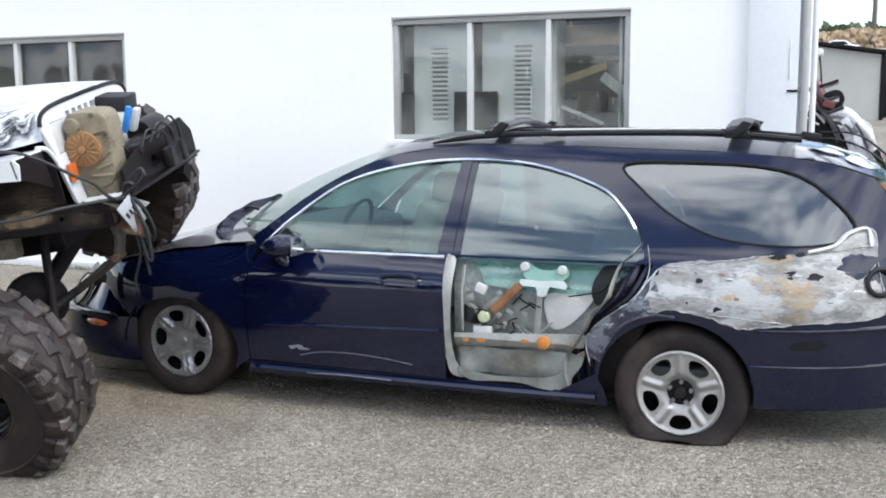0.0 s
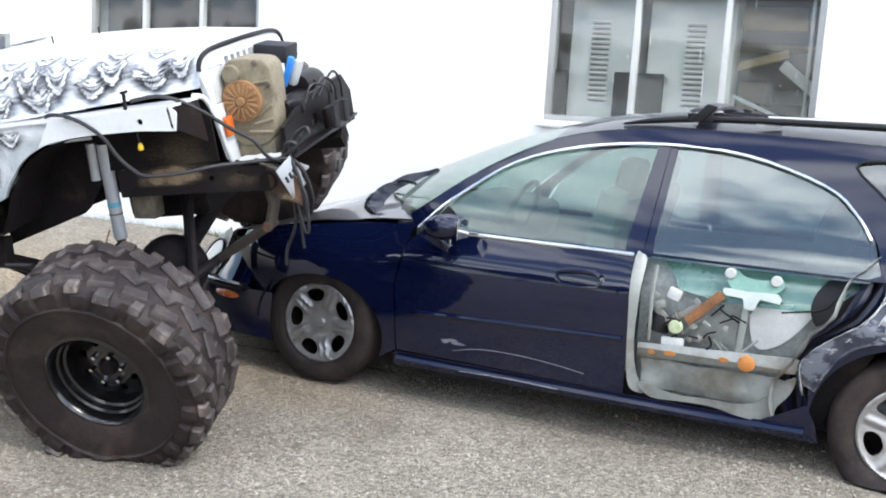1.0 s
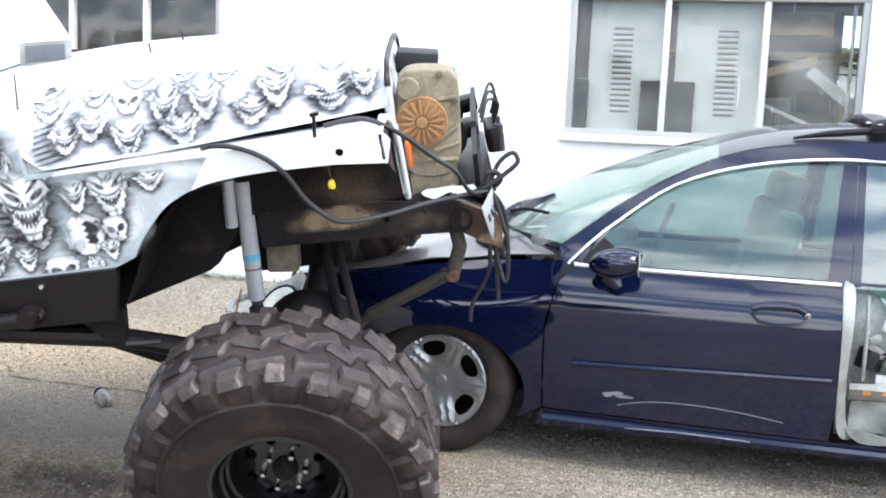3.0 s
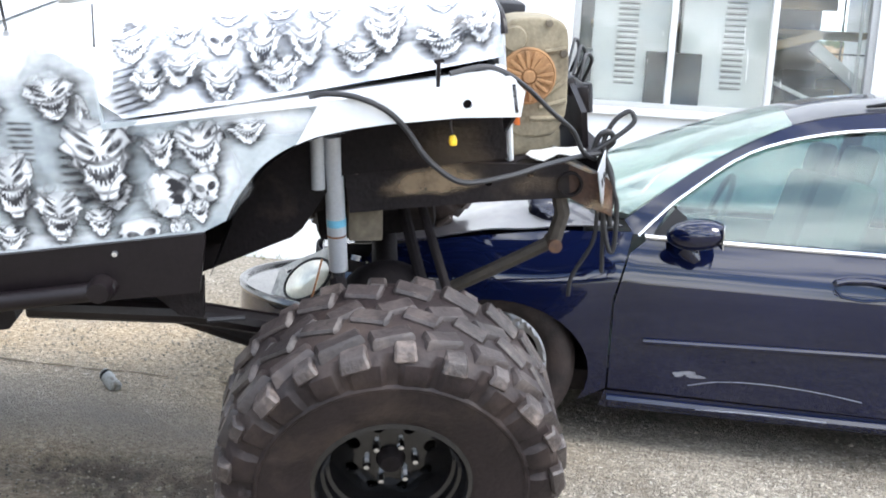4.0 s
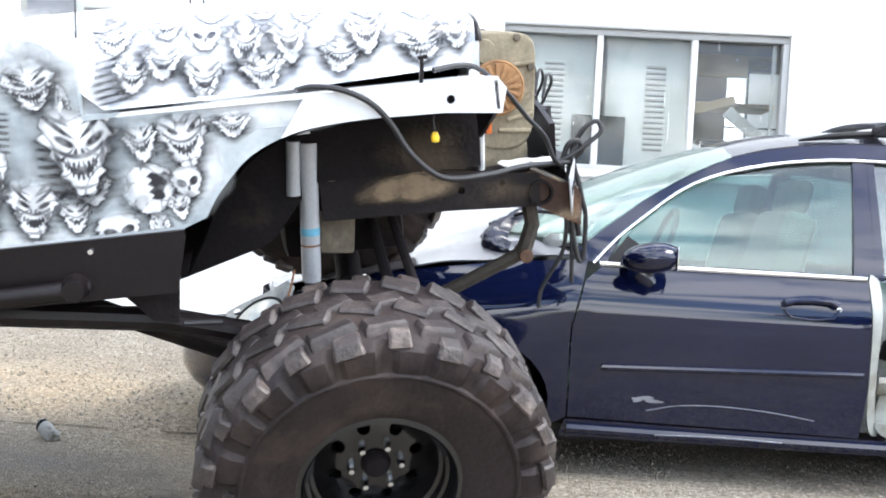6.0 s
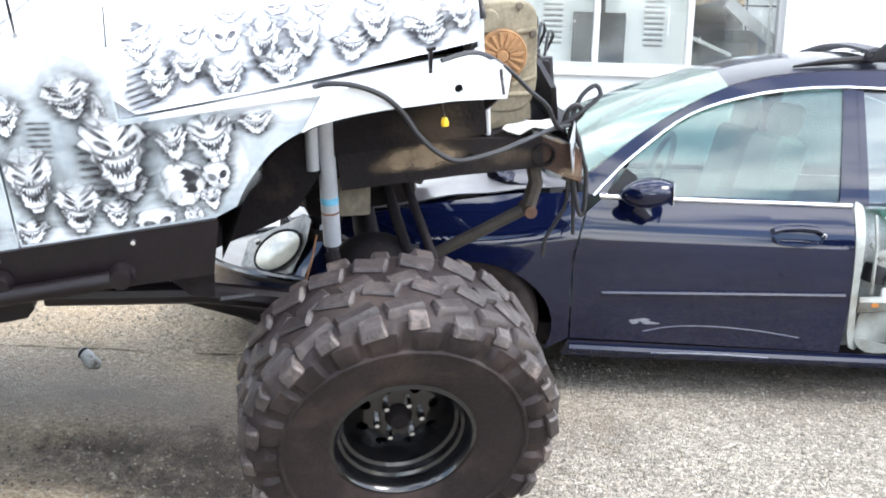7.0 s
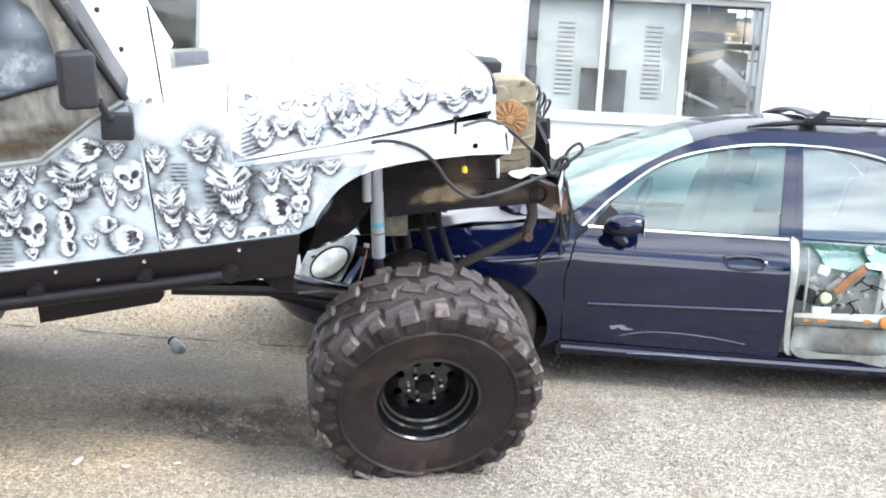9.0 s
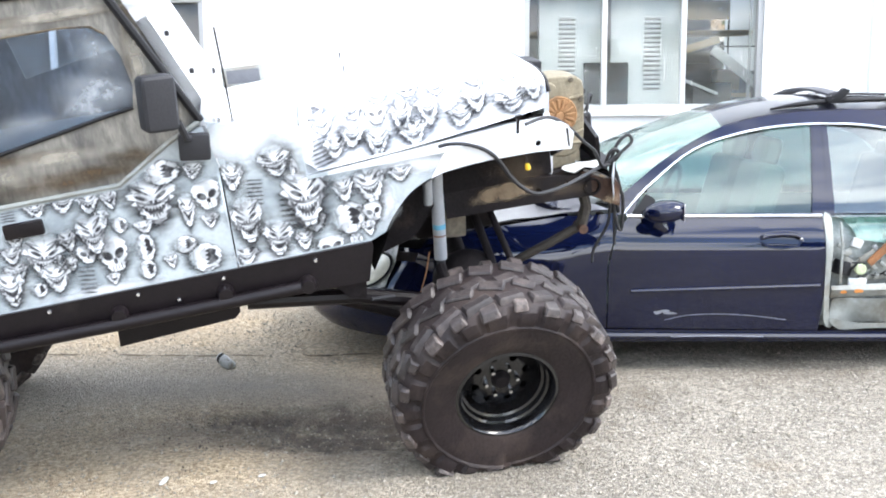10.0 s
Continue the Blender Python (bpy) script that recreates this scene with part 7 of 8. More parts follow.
        ink = np.maximum(ink, 0.85 * (np.abs(v + 0.78) < 0.14) * (np.abs(u) < 0.42) * (1 - ramp01(np.abs((u * 5.5) % 1 - 0.5), 0.10, 0.22)))
        rim = rim * 0.8
    else:
        hole = oval(u + 0.10 * np.sin(9 * v + p[1]), v, 0.22, 0.05, 0.50, 0.62)
        ink = 1 - ramp01(hole, 0.84, 1.02)
        saw = np.abs((v * 3.2) % 1 - 0.5) * 2
        ink = ink * (1 - ramp01(-u, 0.0 - 0.22 * saw, 0.10 - 0.22 * saw))
        ink = np.maximum(ink, 0.75 * lines * (u < 0.05))
    shadow = 0.34 * ramp01(np.sin(3.1 * u + 2.2 * v + p[4]) + 0.6 * wave, 0.1, 1.1)
    ink = np.clip(np.maximum(ink, np.maximum(rim, 0.65 * lines * (kind != "S"))) + shadow * (1 - ink), 0, 1)
    # grey towards the crown, where only the darker strokes stay
    ink = np.maximum(ink, 0.85 * ramp01(d, 0.88, 0.98) * (1 - ramp01(v, 0.0, 0.5)))
    ink = np.clip(ink + 0.10 * fade, 0, 1)
    cover = body * np.maximum(1 - fade, np.clip(ink - 0.18, 0, 1) * (1 - 0.5 * fade))
    return np.where(body > 0.5, ink, 1.0), np.maximum(cover, np.clip(0.95 * halo, 0, 1) * (1 - body))


def motif(kind, surf, keep, cu, cv, hw, hh, seed, lift, step, bold=1.0):
    """One airbrushed motif as a thin skin of paint laid on surf(u, v, lift)."""
    r = random.Random(seed)
    lean = r.uniform(-0.16, 0.16)
    reach = 1.72
    nu, nv = max(12, int(2 * reach * hw / step[0])), max(12, int(2 * reach * hh / step[1]))
    uu, vv = np.meshgrid(np.linspace(-reach, reach, nu), np.linspace(-reach, reach, nv), indexing="ij")
    ink, cover = painted(kind, uu, vv, r)
    ink, cover = ink ** (1 / bold), cover ** (1 / bold)
    xs = cu + hw * (uu * math.cos(lean)) - hw * vv * math.sin(lean)
    ys = cv + hh * (uu * math.sin(lean)) + hh * vv * math.cos(lean)
    good = keep(xs, ys)
    pts, faces, ids = [], [], {}
    a_ink, a_cov = [], []
    used = good[:-1, :-1] & good[1:, :-1] & good[1:, 1:] & good[:-1, 1:]
    used &= np.maximum(np.maximum(cover[:-1, :-1], cover[1:, :-1]), np.maximum(cover[1:, 1:], cover[:-1, 1:])) > 0.01
    for i in range(nu - 1):
        for j in range(nv - 1):
            if not used[i, j]:
                continue
            c4 = ((i, j), (i + 1, j), (i + 1, j + 1), (i, j + 1))
            f = []
            for c in c4:
                if c not in ids:
                    ids[c] = len(pts)
                    pts.append(tuple(surf(float(xs[c]), float(ys[c]), lift)))
                    a_ink.append(float(ink[c]))
                    a_cov.append(float(cover[c]))
                f.append(ids[c])
            faces.append(f)
    if not faces:
        return
    me = bpy.data.meshes.new("airbrushed_motif")
    me.from_pydata(pts, [], faces)
    me.attributes.new("ink", "FLOAT", "POINT").data.foreach_set("value", a_ink)
    me.attributes.new("cover", "FLOAT", "POINT").data.foreach_set("value", a_cov)
    me.polygons.foreach_set("use_smooth", [True] * len(faces))
    me.materials.append(M_MOTIF)
    new("airbrushed_motif", me).parent = jeep


FLANK_OUT = [(-1.235, 0.036), (0.228, 0.036)] + [p for p in ARCH if p[1] > 0.04 and p[0] < 0.60] + [(0.60, 0.33), (0.025, 0.335), (0.025, 0.465), (-0.05, 0.52), (-0.31, 0.60), (-0.45, 0.55), (-0.66, 0.428), (-1.235, 0.424)]


def on_panel(xs, zs):
    """Which of the points lie on the painted flank."""
    xs, zs = np.asarray(xs), np.asarray(zs)
    c = np.zeros(xs.shape, bool)
    for (x1, y1), (x2, y2) in zip(FLANK_OUT, FLANK_OUT[1:] + FLANK_OUT[:1]):
        if y1 != y2:
            c ^= ((y1 > zs) != (y2 > zs)) & (xs < (x2 - x1) * (zs - y1) / (y2 - y1) + x1)
    return c & ~((np.abs(xs + 0.301) < 0.004) | ((np.abs(xs + 1.035) < 0.075) & (np.abs(zs - 0.345) < 0.033)))


def on_flank(x, z, lift):
    return (x, (-0.002 if x < -0.301 else 0.0) - lift, z)


@functools.lru_cache(None)
def hood_rise(k):
    """Lengths along the hood's section at x = k / 100, from its near lower edge upwards."""
    p = [Vector(hood_at(k / 100, 0.5 * (i / 120) ** 2)) for i in range(121)]
    return np.cumsum([0.0] + [(b - a).length for a, b in zip(p, p[1:])])


def on_hood(x, h, lift):
    """On the hood's skin: x along it, h metres up from its near lower edge."""
    a = 0.5 * (float(np.interp(h, hood_rise(int(round(x * 100))), np.arange(121))) / 120) ** 2
    p = Vector(hood_at(x, a))
    e = 1e-3
    n = (Vector(hood_at(x + e, a)) - p).cross(Vector(hood_at(x, a + e)) - p)
    n.normalize()
    if n.z < 0 if abs(n.z) > 0.3 else n.y > 0:
        n = -n
    return p + n * lift


# kind, place along the flank and up, half width, half height
ON_DOOR = [
    ("D", -0.560, 0.369, 0.091, 0.096), ("O", -0.508, 0.464, 0.064, 0.043), ("S", -0.362, 0.352, 0.052, 0.059), ("G", -0.394, 0.453, 0.037, 0.034), ("G", -0.444, 0.299, 0.033, 0.062),
    ("D", -0.994, 0.229, 0.074, 0.083), ("G", -0.972, 0.136, 0.055, 0.058), ("D", -0.805, 0.282, 0.055, 0.079), ("G", -0.792, 0.401, 0.041, 0.041), ("G", -0.880, 0.419, 0.048, 0.040),
    ("G", -0.979, 0.412, 0.042, 0.034), ("S", -0.750, 0.189, 0.056, 0.073), ("O", -0.628, 0.184, 0.033, 0.054), ("O", -0.639, 0.096, 0.031, 0.036), ("O", -0.415, 0.098, 0.059, 0.055),
]
ON_DOOR_TOO = [
    ("S", -0.840, 0.208, 0.038, 0.038), ("R", -0.866, 0.101, 0.040, 0.058), ("G", -1.140, 0.127, 0.052, 0.071), ("G", -1.103, 0.188, 0.048, 0.035), ("O", -0.481, 0.167, 0.041, 0.032),
    ("G", -0.369, 0.247, 0.033, 0.031), ("G", -0.757, 0.333, 0.028, 0.039), ("G", -0.897, 0.271, 0.035, 0.039), ("G", -0.615, 0.270, 0.040, 0.026),
]
ON_COWL = [
    ("D", 0.006, 0.272, 0.091, 0.118), ("D", -0.230, 0.219, 0.064, 0.091), ("D", -0.125, 0.126, 0.060, 0.074), ("G", 0.020, 0.158, 0.057, 0.039), ("O", 0.162, 0.146, 0.062, 0.061),
    ("G", 0.265, 0.261, 0.067, 0.069), ("S", 0.260, 0.157, 0.038, 0.042), ("S", 0.074, 0.047, 0.053, 0.047), ("G", 0.176, 0.033, 0.027, 0.048), ("G", 0.391, 0.291, 0.049, 0.032),
    ("D", -0.087, 0.429, 0.063, 0.057), ("G", -0.255, 0.400, 0.044, 0.053), ("R", -0.184, 0.321, 0.042, 0.053), ("R", -0.069, 0.224, 0.043, 0.073), ("O", -0.019, 0.354, 0.019, 0.067), ("G", -0.261, 0.072, 0.047, 0.039),
]
# on the hood's side: along it and up from its lower edge
ON_HOOD = [
    ("G", 0.448, 0.140, 0.049, 0.068), ("G", 0.565, 0.142, 0.052, 0.066), ("G", 0.487, 0.058, 0.058, 0.045), ("G", 0.331, 0.058, 0.050, 0.050), ("G", 0.234, 0.112, 0.050, 0.046), ("G", 0.702, 0.080, 0.066, 0.044),
    ("G", 0.780, 0.135, 0.058, 0.058), ("D", 0.940, 0.085, 0.076, 0.052), ("G", 1.048, 0.105, 0.048, 0.050), ("R", 0.097, 0.070, 0.050, 0.055), ("G", 0.156, 0.080, 0.045, 0.042),
]
# fainter ones further up
ON_HOOD_TOP = [("G", 0.12, 0.185, 0.060, 0.050), ("G", 0.25, 0.215, 0.055, 0.050), ("S", 0.345, 0.175, 0.045, 0.045), ("G", 0.37, 0.265, 0.060, 0.050), ("O", 0.09, 0.265, 0.055, 0.050), ("G", 0.62, 0.235, 0.055, 0.050), ("G", 0.80, 0.225, 0.060, 0.045), ("G", 0.95, 0.205, 0.055, 0.045), ("S", 0.50, 0.255, 0.045, 0.042)]
# white overspray where the flank meets the hood and the fender lip
M_OVERSPRAY = film_material("white_overspray", (0.76, 0.79, 0.82), 0.35, 3)
for _i, (_x, _z, _rx, _rz, _t) in enumerate([(-0.16, 0.535, 0.26, 0.14, 1.0), (-0.03, 0.46, 0.13, 0.12, 0.9), (0.44, 0.32, 0.22, 0.08, 1.0), (0.31, 0.19, 0.08, 0.13, 0.8), (-0.18, 0.05, 0.26, 0.05, 0.7), (-0.8, 0.045, 0.45, 0.03, 0.6)]):
    soft_patch("overspray", flank(-0.0027 if _x < -0.3 else -0.0007), _x, _z, _rx, _rz, M_OVERSPRAY, jeep, 90 + _i, _t, 0.2)
# small ones crowd the gaps between the large ones
fill, mr = [], random.Random(11)
for k in range(260):
    x, z, size = -1.21 + 1.57 * mr.random() ** 1.6, mr.uniform(0.06, 0.44), mr.uniform(0.026, 0.044)
    if on_panel(x, z) and all(math.hypot((x - q[1]) / (q[3] + 0.8 * size), (z - q[2]) / (q[4] + 0.8 * size)) > 1 for q in ON_DOOR + ON_DOOR_TOO + ON_COWL + fill):
        fill.append((mr.choice("GGSOGR"), x, z, size, size * mr.uniform(0.9, 1.3)))
for k, (kind, x, z, hw, hh) in enumerate(ON_DOOR + ON_DOOR_TOO + ON_COWL + fill):
    motif(kind, on_flank, on_panel, x, z, 1.06 * hw, 1.06 * hh, 300 + k, 0.0010 + 0.00022 * (k % 9), (0.0036, 0.0036), 1.2)
for k, (kind, x, a, hw, hh) in enumerate(ON_HOOD):
    motif(kind, on_hood, lambda xs, vs: (xs > 0.032) & (xs < 1.105) & (vs > 0.008) & (vs < 0.40), x, a, 1.1 * hw, 1.1 * hh, 400 + k, 0.0010 + 0.00022 * (k % 9), (0.0036, 0.0042), 1.7)

for k, (kind, x, a, hw, hh) in enumerate(ON_HOOD_TOP):
    motif(kind, on_hood, lambda xs, vs: (xs > 0.032) & (xs < 1.105) & (vs > 0.008) & (vs < 0.40), x, a, hw, hh, 500 + k, 0.0010 + 0.00022 * (k % 9), (0.0040, 0.0046), 0.75)

# ---- the truck's wheels ----
# Lugs paler from wear and dust, and from sky light put into the colour.
M_LUG = material("worn_skylit_tread_rubber", (0.040, 0.031, 0.029), 0.5, 0, 0.5, 14, 90, 0.4, (0.16, 0.128, 0.112), 0.34, dirt_scale=12, per_piece=0.3)
M_TREAD = material("dusty_tread_rubber", (0.027, 0.0205, 0.0200), 0.5, 0, 0.5, 12, 80, 0.3, (0.075, 0.060, 0.054), 0.36, dirt_scale=10, per_piece=0.3)


def big_wheel(centre, axis_pose, label, clip):
    """A mud tyre with blocky lugs on a black steel wheel. axis_pose turns the outward axis; clip(p) presses the tyre on what it stands on."""
    m = Matrix.Translation(centre) @ axis_pose
    R, H = 0.494, 0.176
    k = R / 0.494
    prof = [(0.205, -0.135), (0.235, -0.155), (0.30, -0.178), (0.37, -0.182), (0.432, -0.172), (0.454, -0.156), (0.464, -0.12), (0.467, 0), (0.464, 0.12), (0.454, 0.156), (0.434, 0.174), (0.405, 0.182), (0.388, 0.182), (0.372, 0.182), (0.366, 0.188), (0.360, 0.188), (0.354, 0.181), (0.30, 0.178), (0.235, 0.155), (0.222, 0.152), (0.205, 0.135)]
    n, lugs = 22, []
    bm = lathe(prof, 8 * n, m)
    mi = m.inverted()
    for v in bm.verts:
        q = mi @ v.co
        r = math.hypot(q.x, q.y)
        if 0.36 < r < 0.452 and abs(q.z) > 0.12:
            # flat buttresses parted by narrow grooves
            ph = (math.atan2(q.y, q.x) / (2 * math.pi) * n + (0.25 if q.z > 0 else 0.75)) % 2
            cut = min(ph, 2 - ph, abs(ph - 1.12))
            q.z += math.copysign(1.0, q.z) * (-0.008 if cut < 0.13 else 0.007) * min(1.0, (r - 0.36) / 0.03)
            v.co = m @ q
    for i in range(n):
        for sgn in (-1, 1):
            a = 360 / n * (i + (0.5 if sgn > 0 else 0))
            r0 = pose(0, 0, 0, 0, 0, a)
            far_lug = (i + (sgn > 0)) % 2
            jit = 1 + 0.10 * math.sin(i * 7.3 + sgn)
            # shoulder lug: a chunky block, longer and set lower every other time
            wide = 0.066 if far_lug else 0.054
            b2 = box(0.050 if far_lug else 0.046, wide * jit, 0.058 if far_lug else 0.044, None, 0.006, seg=1)
            for v in b2.verts:
                if v.co.x < 0:
                    v.co.y *= 1.12
                    v.co.z *= 1.2
                elif sgn * v.co.z > 0:
                    v.co.x -= 0.010
            lugs.append((merge(b2, m @ r0 @ Matrix.Translation((0.453 - 0.007 * far_lug, 0, sgn * (0.150 + 0.008 * far_lug))) @ pose(0, 0, 0, 0, sgn * 14, sgn * 6)), M_LUG))
            # centre blocks, two rows a side, with a cut across each
            for z, tw, off, ln in ((0.090, 17, 0.30, 0.130), (0.030, -22, 0.68, 0.126)):
                b2 = box(0.044, ln * 0.86 * jit, 0.055, None, 0.007, seg=1)
                for v in b2.verts:
                    # the blocks bend like a chevron
                    v.co.z += 6.0 * v.co.y ** 2 * sgn * (1 if z > 0.05 else -1)
                for v in b2.verts:
                    if v.co.x < 0:
                        v.co.y *= 1.08
                        v.co.z *= 1.2
                lugs.append((merge(b2, m @ pose(0, 0, 0, 0, 0, a + 360 / n * off) @ Matrix.Translation((0.456, 0, sgn * z)) @ pose(0, 0, 0, sgn * tw, sgn * 5 if z > 0.05 else 0, 0)), M_TREAD))
    for b2 in [bm] + [q[0] for q in lugs]:
        for v in b2.verts:
            v.co = JINV @ Vector(clip(v.co.copy()))
    # Carcass rubber is darker than the lugs, painting shade into the grooves.
    wheel = part("wheel", bm, M_RUBBER, jeep, label)
    for b2, rubber in lugs:
        part("tread_lug", b2, rubber, wheel)
    mj = JINV @ m
    part("rim", lathe([(0.204, 0.128), (0.216, 0.140), (0.222, 0.150), (0.208, 0.156), (0.197, 0.140), (0.193, 0.105), (0.184, 0.098), (0.180, 0.075), (0.170, 0.068), (0.166, 0.03), (0.158, -0.10), (0.0, -0.10)], 48, mj), M_GLOSSBLACK, wheel, "gloss black steel rim")
    part("wheel_centre", sheet(arc2(0, 0, 0.168, 0, 360, 40)[:-1], lambda u, v: (u, v, 0.040 - 0.9 * max(0, math.hypot(u, v) - 0.09) ** 1.3 * (1 + 0.25 * math.cos(8 * math.atan2(v, u)))), [arc2(0.115 * math.cos(radians(45 * i + 22)), 0.115 * math.sin(radians(45 * i + 22)), 0.019, 0, 360, 12)[:-1] for i in range(8)] + [arc2(0, 0, 0.042, 0, 360, 20)[:-1]], 0.025, 0.008, m=mj), M_GLOSSBLACK, wheel)
    part("hub", lathe([(0, 0.070), (0.028, 0.068), (0.036, 0.058), (0.040, 0.02), (0.040, -0.02)], 24, mj), M_UNDER, wheel, "dusty locking hub")
    for i in range(6):
        a = radians(60 * i + 10)
        part("lug_nut", lathe([(0, 0.072), (0.008, 0.070), (0.0115, 0.060), (0.0115, 0.03)], 6, mj @ Matrix.Translation((0.068 * math.cos(a), 0.068 * math.sin(a), 0))), M_CHROME, wheel)


def on_ground(p):
    g = GROUND(p.y) + 0.004
    if p.z < g + 0.07:
        d = min(0.2, g + 0.07 - p.z)
        p.y -= 0.30 * d * (1 if p.y < 3.85 else -0.6)
    p.z = max(p.z, g)
    return p


def hood_top(x, y):
    return 0.60 + 0.30 * max(0.0, min(1.0, (x + 3.75) / 0.95))


def on_hood_of_wagon(p):
    p.z = max(p.z, hood_top(p.x, p.y))
    return p


big_wheel(AX_R, pose(0, 0, 0, 22.9, 0, 14.3) @ pose(0, 0, 0, 90, 0, 0), "squashed mud tyre on a gloss black steel wheel", on_ground)
big_wheel(AX_L, pose(0, 0, 0, 25, 0, 14.3) @ pose(0, 0, 0, -90, 0, 0), "mud tyre resting on the crushed hood", on_hood_of_wagon)
_r = Jw(-1.70, 0.10, 0)
big_wheel(Vector((_r.x, _r.y, 0.36)), pose(0, 0, 0, 6, 0, 13) @ pose(0, 0, 0, 90, 0, 0), "rear mud tyre on a gloss black steel wheel", on_ground)
_r = Jw(-1.70, 1.55, 0)
big_wheel(Vector((_r.x, _r.y, 0.44)), pose(0, 0, 0, 4, 0, 13) @ pose(0, 0, 0, -90, 0, 0), "rear mud tyre on a gloss black steel wheel", on_ground)
_a, _c = Jw(-1.70, 0.3, 0), Jw(-1.70, 1.35, 0)
part("rear_axle", tube([JINV @ Vector((_a.x, _a.y, 0.36)), JINV @ Vector((_c.x, _c.y, 0.44))], 0.05, 12), M_UNDER, jeep)

# ---- inside the workshop, behind the glass ----
M_LOCKER = material("grey_metal_cabinet", (0.64, 0.64, 0.615), 0.6, 0.1, 0.1, 3, 40, 0.04, (0.40, 0.39, 0.36), 0.2)
M_BROWN = material("brown_board", (0.46, 0.33, 0.19), 0.8, 0, 0.3, 5, 60, 0.1)
M_DARKBOX = material("black_box", (0.009, 0.009, 0.010), 0.7, 0, 0.3, 8, 80, 0.1, spec=0.15)


def louvred_panel(x, w, label):
    c = thing("louvred_cabinet", label, "cabinet", "cabinets behind the window", at=pose(x, 8.085, 0.33))
    part("door", box(w, 0.03, 2.1, pose(0, 0, 1.05), 0.006), M_LOCKER, c)
    part("body", box(w - 0.02, 0.30, 2.1, pose(0, 0.17, 1.05), 0.006), M_LOCKER, c)
    return c


for cx, w, lx in ((-2.42, 0.50, -2.445), (-1.79, 0.60, -1.755)):
    c = louvred_panel(cx, w, "tall grey metal cabinet with a column of louvres")
    for i in range(16):
        part("louvre", box(0.135, 0.022, 0.011, pose(lx - cx, -0.024, 1.245 + 0.037 * i, 28, 0, 0), 0.003), M_LOCKER, c)
        # Grey strip on the solid door stands in for the shaded louvre gap.
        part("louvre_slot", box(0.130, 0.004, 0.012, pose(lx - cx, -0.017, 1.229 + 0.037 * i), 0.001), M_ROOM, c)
for x, z, w, h in ((-2.13, 1.785, 0.36, 0.42), (-2.74, 1.795, 0.16, 0.42)):
    b = thing("speaker_box", "black box standing behind the window glass", "box", "boxes behind the window", at=pose(x, 8.034, 1.352))
    part("cabinet", box(w, 0.05, h, pose(0, 0, h / 2), 0.012), M_DARKBOX, b)
    part("front_cloth", box(w * 0.5, 0.006, h * 0.8, pose(w * 0.2, -0.027, h / 2), 0.004), M_BLACKTRIM, b)
ledge = thing("window_ledge", "long dusty shelf under the windows inside", "shelf", at=pose(-4.2, 8.034, 1.30))
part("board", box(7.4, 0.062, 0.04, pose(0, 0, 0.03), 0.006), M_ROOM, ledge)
beam = thing("leaning_boards", "pale leaning boards in the dim workshop", "boards", at=pose(-1.25, 8.35, 1.34))
part("board", box(0.56, 0.04, 0.16, pose(-0.09, 0.05, 0.87, 0, 0, 0), 0.006), M_BROWN, beam)
part("board", box(0.52, 0.05, 0.06, pose(-0.15, 0, 0.55, 0, -17, 0), 0.006), M_BROWN, beam)
part("board", box(0.62, 0.05, 0.08, pose(0.30, 0.03, 0.36, 0, 38, 0), 0.006), M_LOCKER, beam)
part("board", box(0.40, 0.05, 0.025, pose(-0.10, -0.06, 0.25, 0, 22, 0), 0.004), M_LOCKER, beam)
part("crate", box(0.34, 0.2, 0.26, pose(0.05, 0.12, 0.14, 0, 0, 8), 0.01), M_DARKBOX, beam)
sh = thing("wall_shelf", "brown storage shelf on the back wall", "shelf", at=pose(-1.6, 9.9, 0.3))
for z in (0.6, 1.2, 1.8, 2.2):
    part("shelf_board", box(2.2, 0.4, 0.04, pose(0, 0, z), 0.005), M_BROWN, sh)
for k in range(7):
    part("stored_box", box(0.22 + 0.02 * (k % 3), 0.25, 0.2 + 0.06 * (k % 2), pose(-0.9 + 0.3 * k, 0, 1.35 + 0.03 * (k % 2)), 0.01), [M_BROWN, M_LOCKER, M_DARKBOX][k % 3], sh)

# ---- the corner of the building ----
for x, y, r, mt, lab in ((0.315, 7.90, 0.028, M_FRAME, "pale downpipe on the building corner"), (0.372, 7.93, 0.02, M_WALLGREY, "thin grey conduit on the building corner")):
    p = thing("downpipe", lab, "pipe", at=pose(x, y, 0.15))
    part("pipe", tube([(0, 0, 0), (0, 0, 3.3)], r, 12), mt, p)
    for z in (0.6, 1.6, 2.6):
        part("bracket", box(0.09, 0.05, 0.03, pose(-0.02, 0.02, z), 0.005), M_GALV, p)
b = thing("door_pull", "small dark handle on the grey pilaster", "handle", at=pose(0.235, 7.868, 1.74))
part("plate", box(0.07, 0.012, 0.018, pose(0, 0, 0), 0.004), M_DARKBOX, b)
part("slot", box(0.008, 0.01, 0.28, pose(-0.02, 0.002, 0.22), 0.002), M_WALLGREY, b)

# ---- yard beyond the corner ----
M_SHED = material("grey_shed_sheet", (0.42, 0.42, 0.39), 0.7, 0.1, 0.12, 2, 30, 0.05)
shed = thing("storage_shed", "grey sheet-metal shed beyond the corner", "shed", at=pose(0, 22.6, 0))
part("wall", slab([(-0.6, 1.3), (1.53, 1.3), (1.53, 2.78), (-0.6, 3.12)], 0, 1.8, 0.015, 1), M_SHED, shed)
part("roof_edge", slab([(-0.7, 3.15), (1.62, 2.78), (1.62, 2.85), (-0.7, 3.22)], -0.15, 1.9, 0.012, 1), M_DARKBOX, shed)
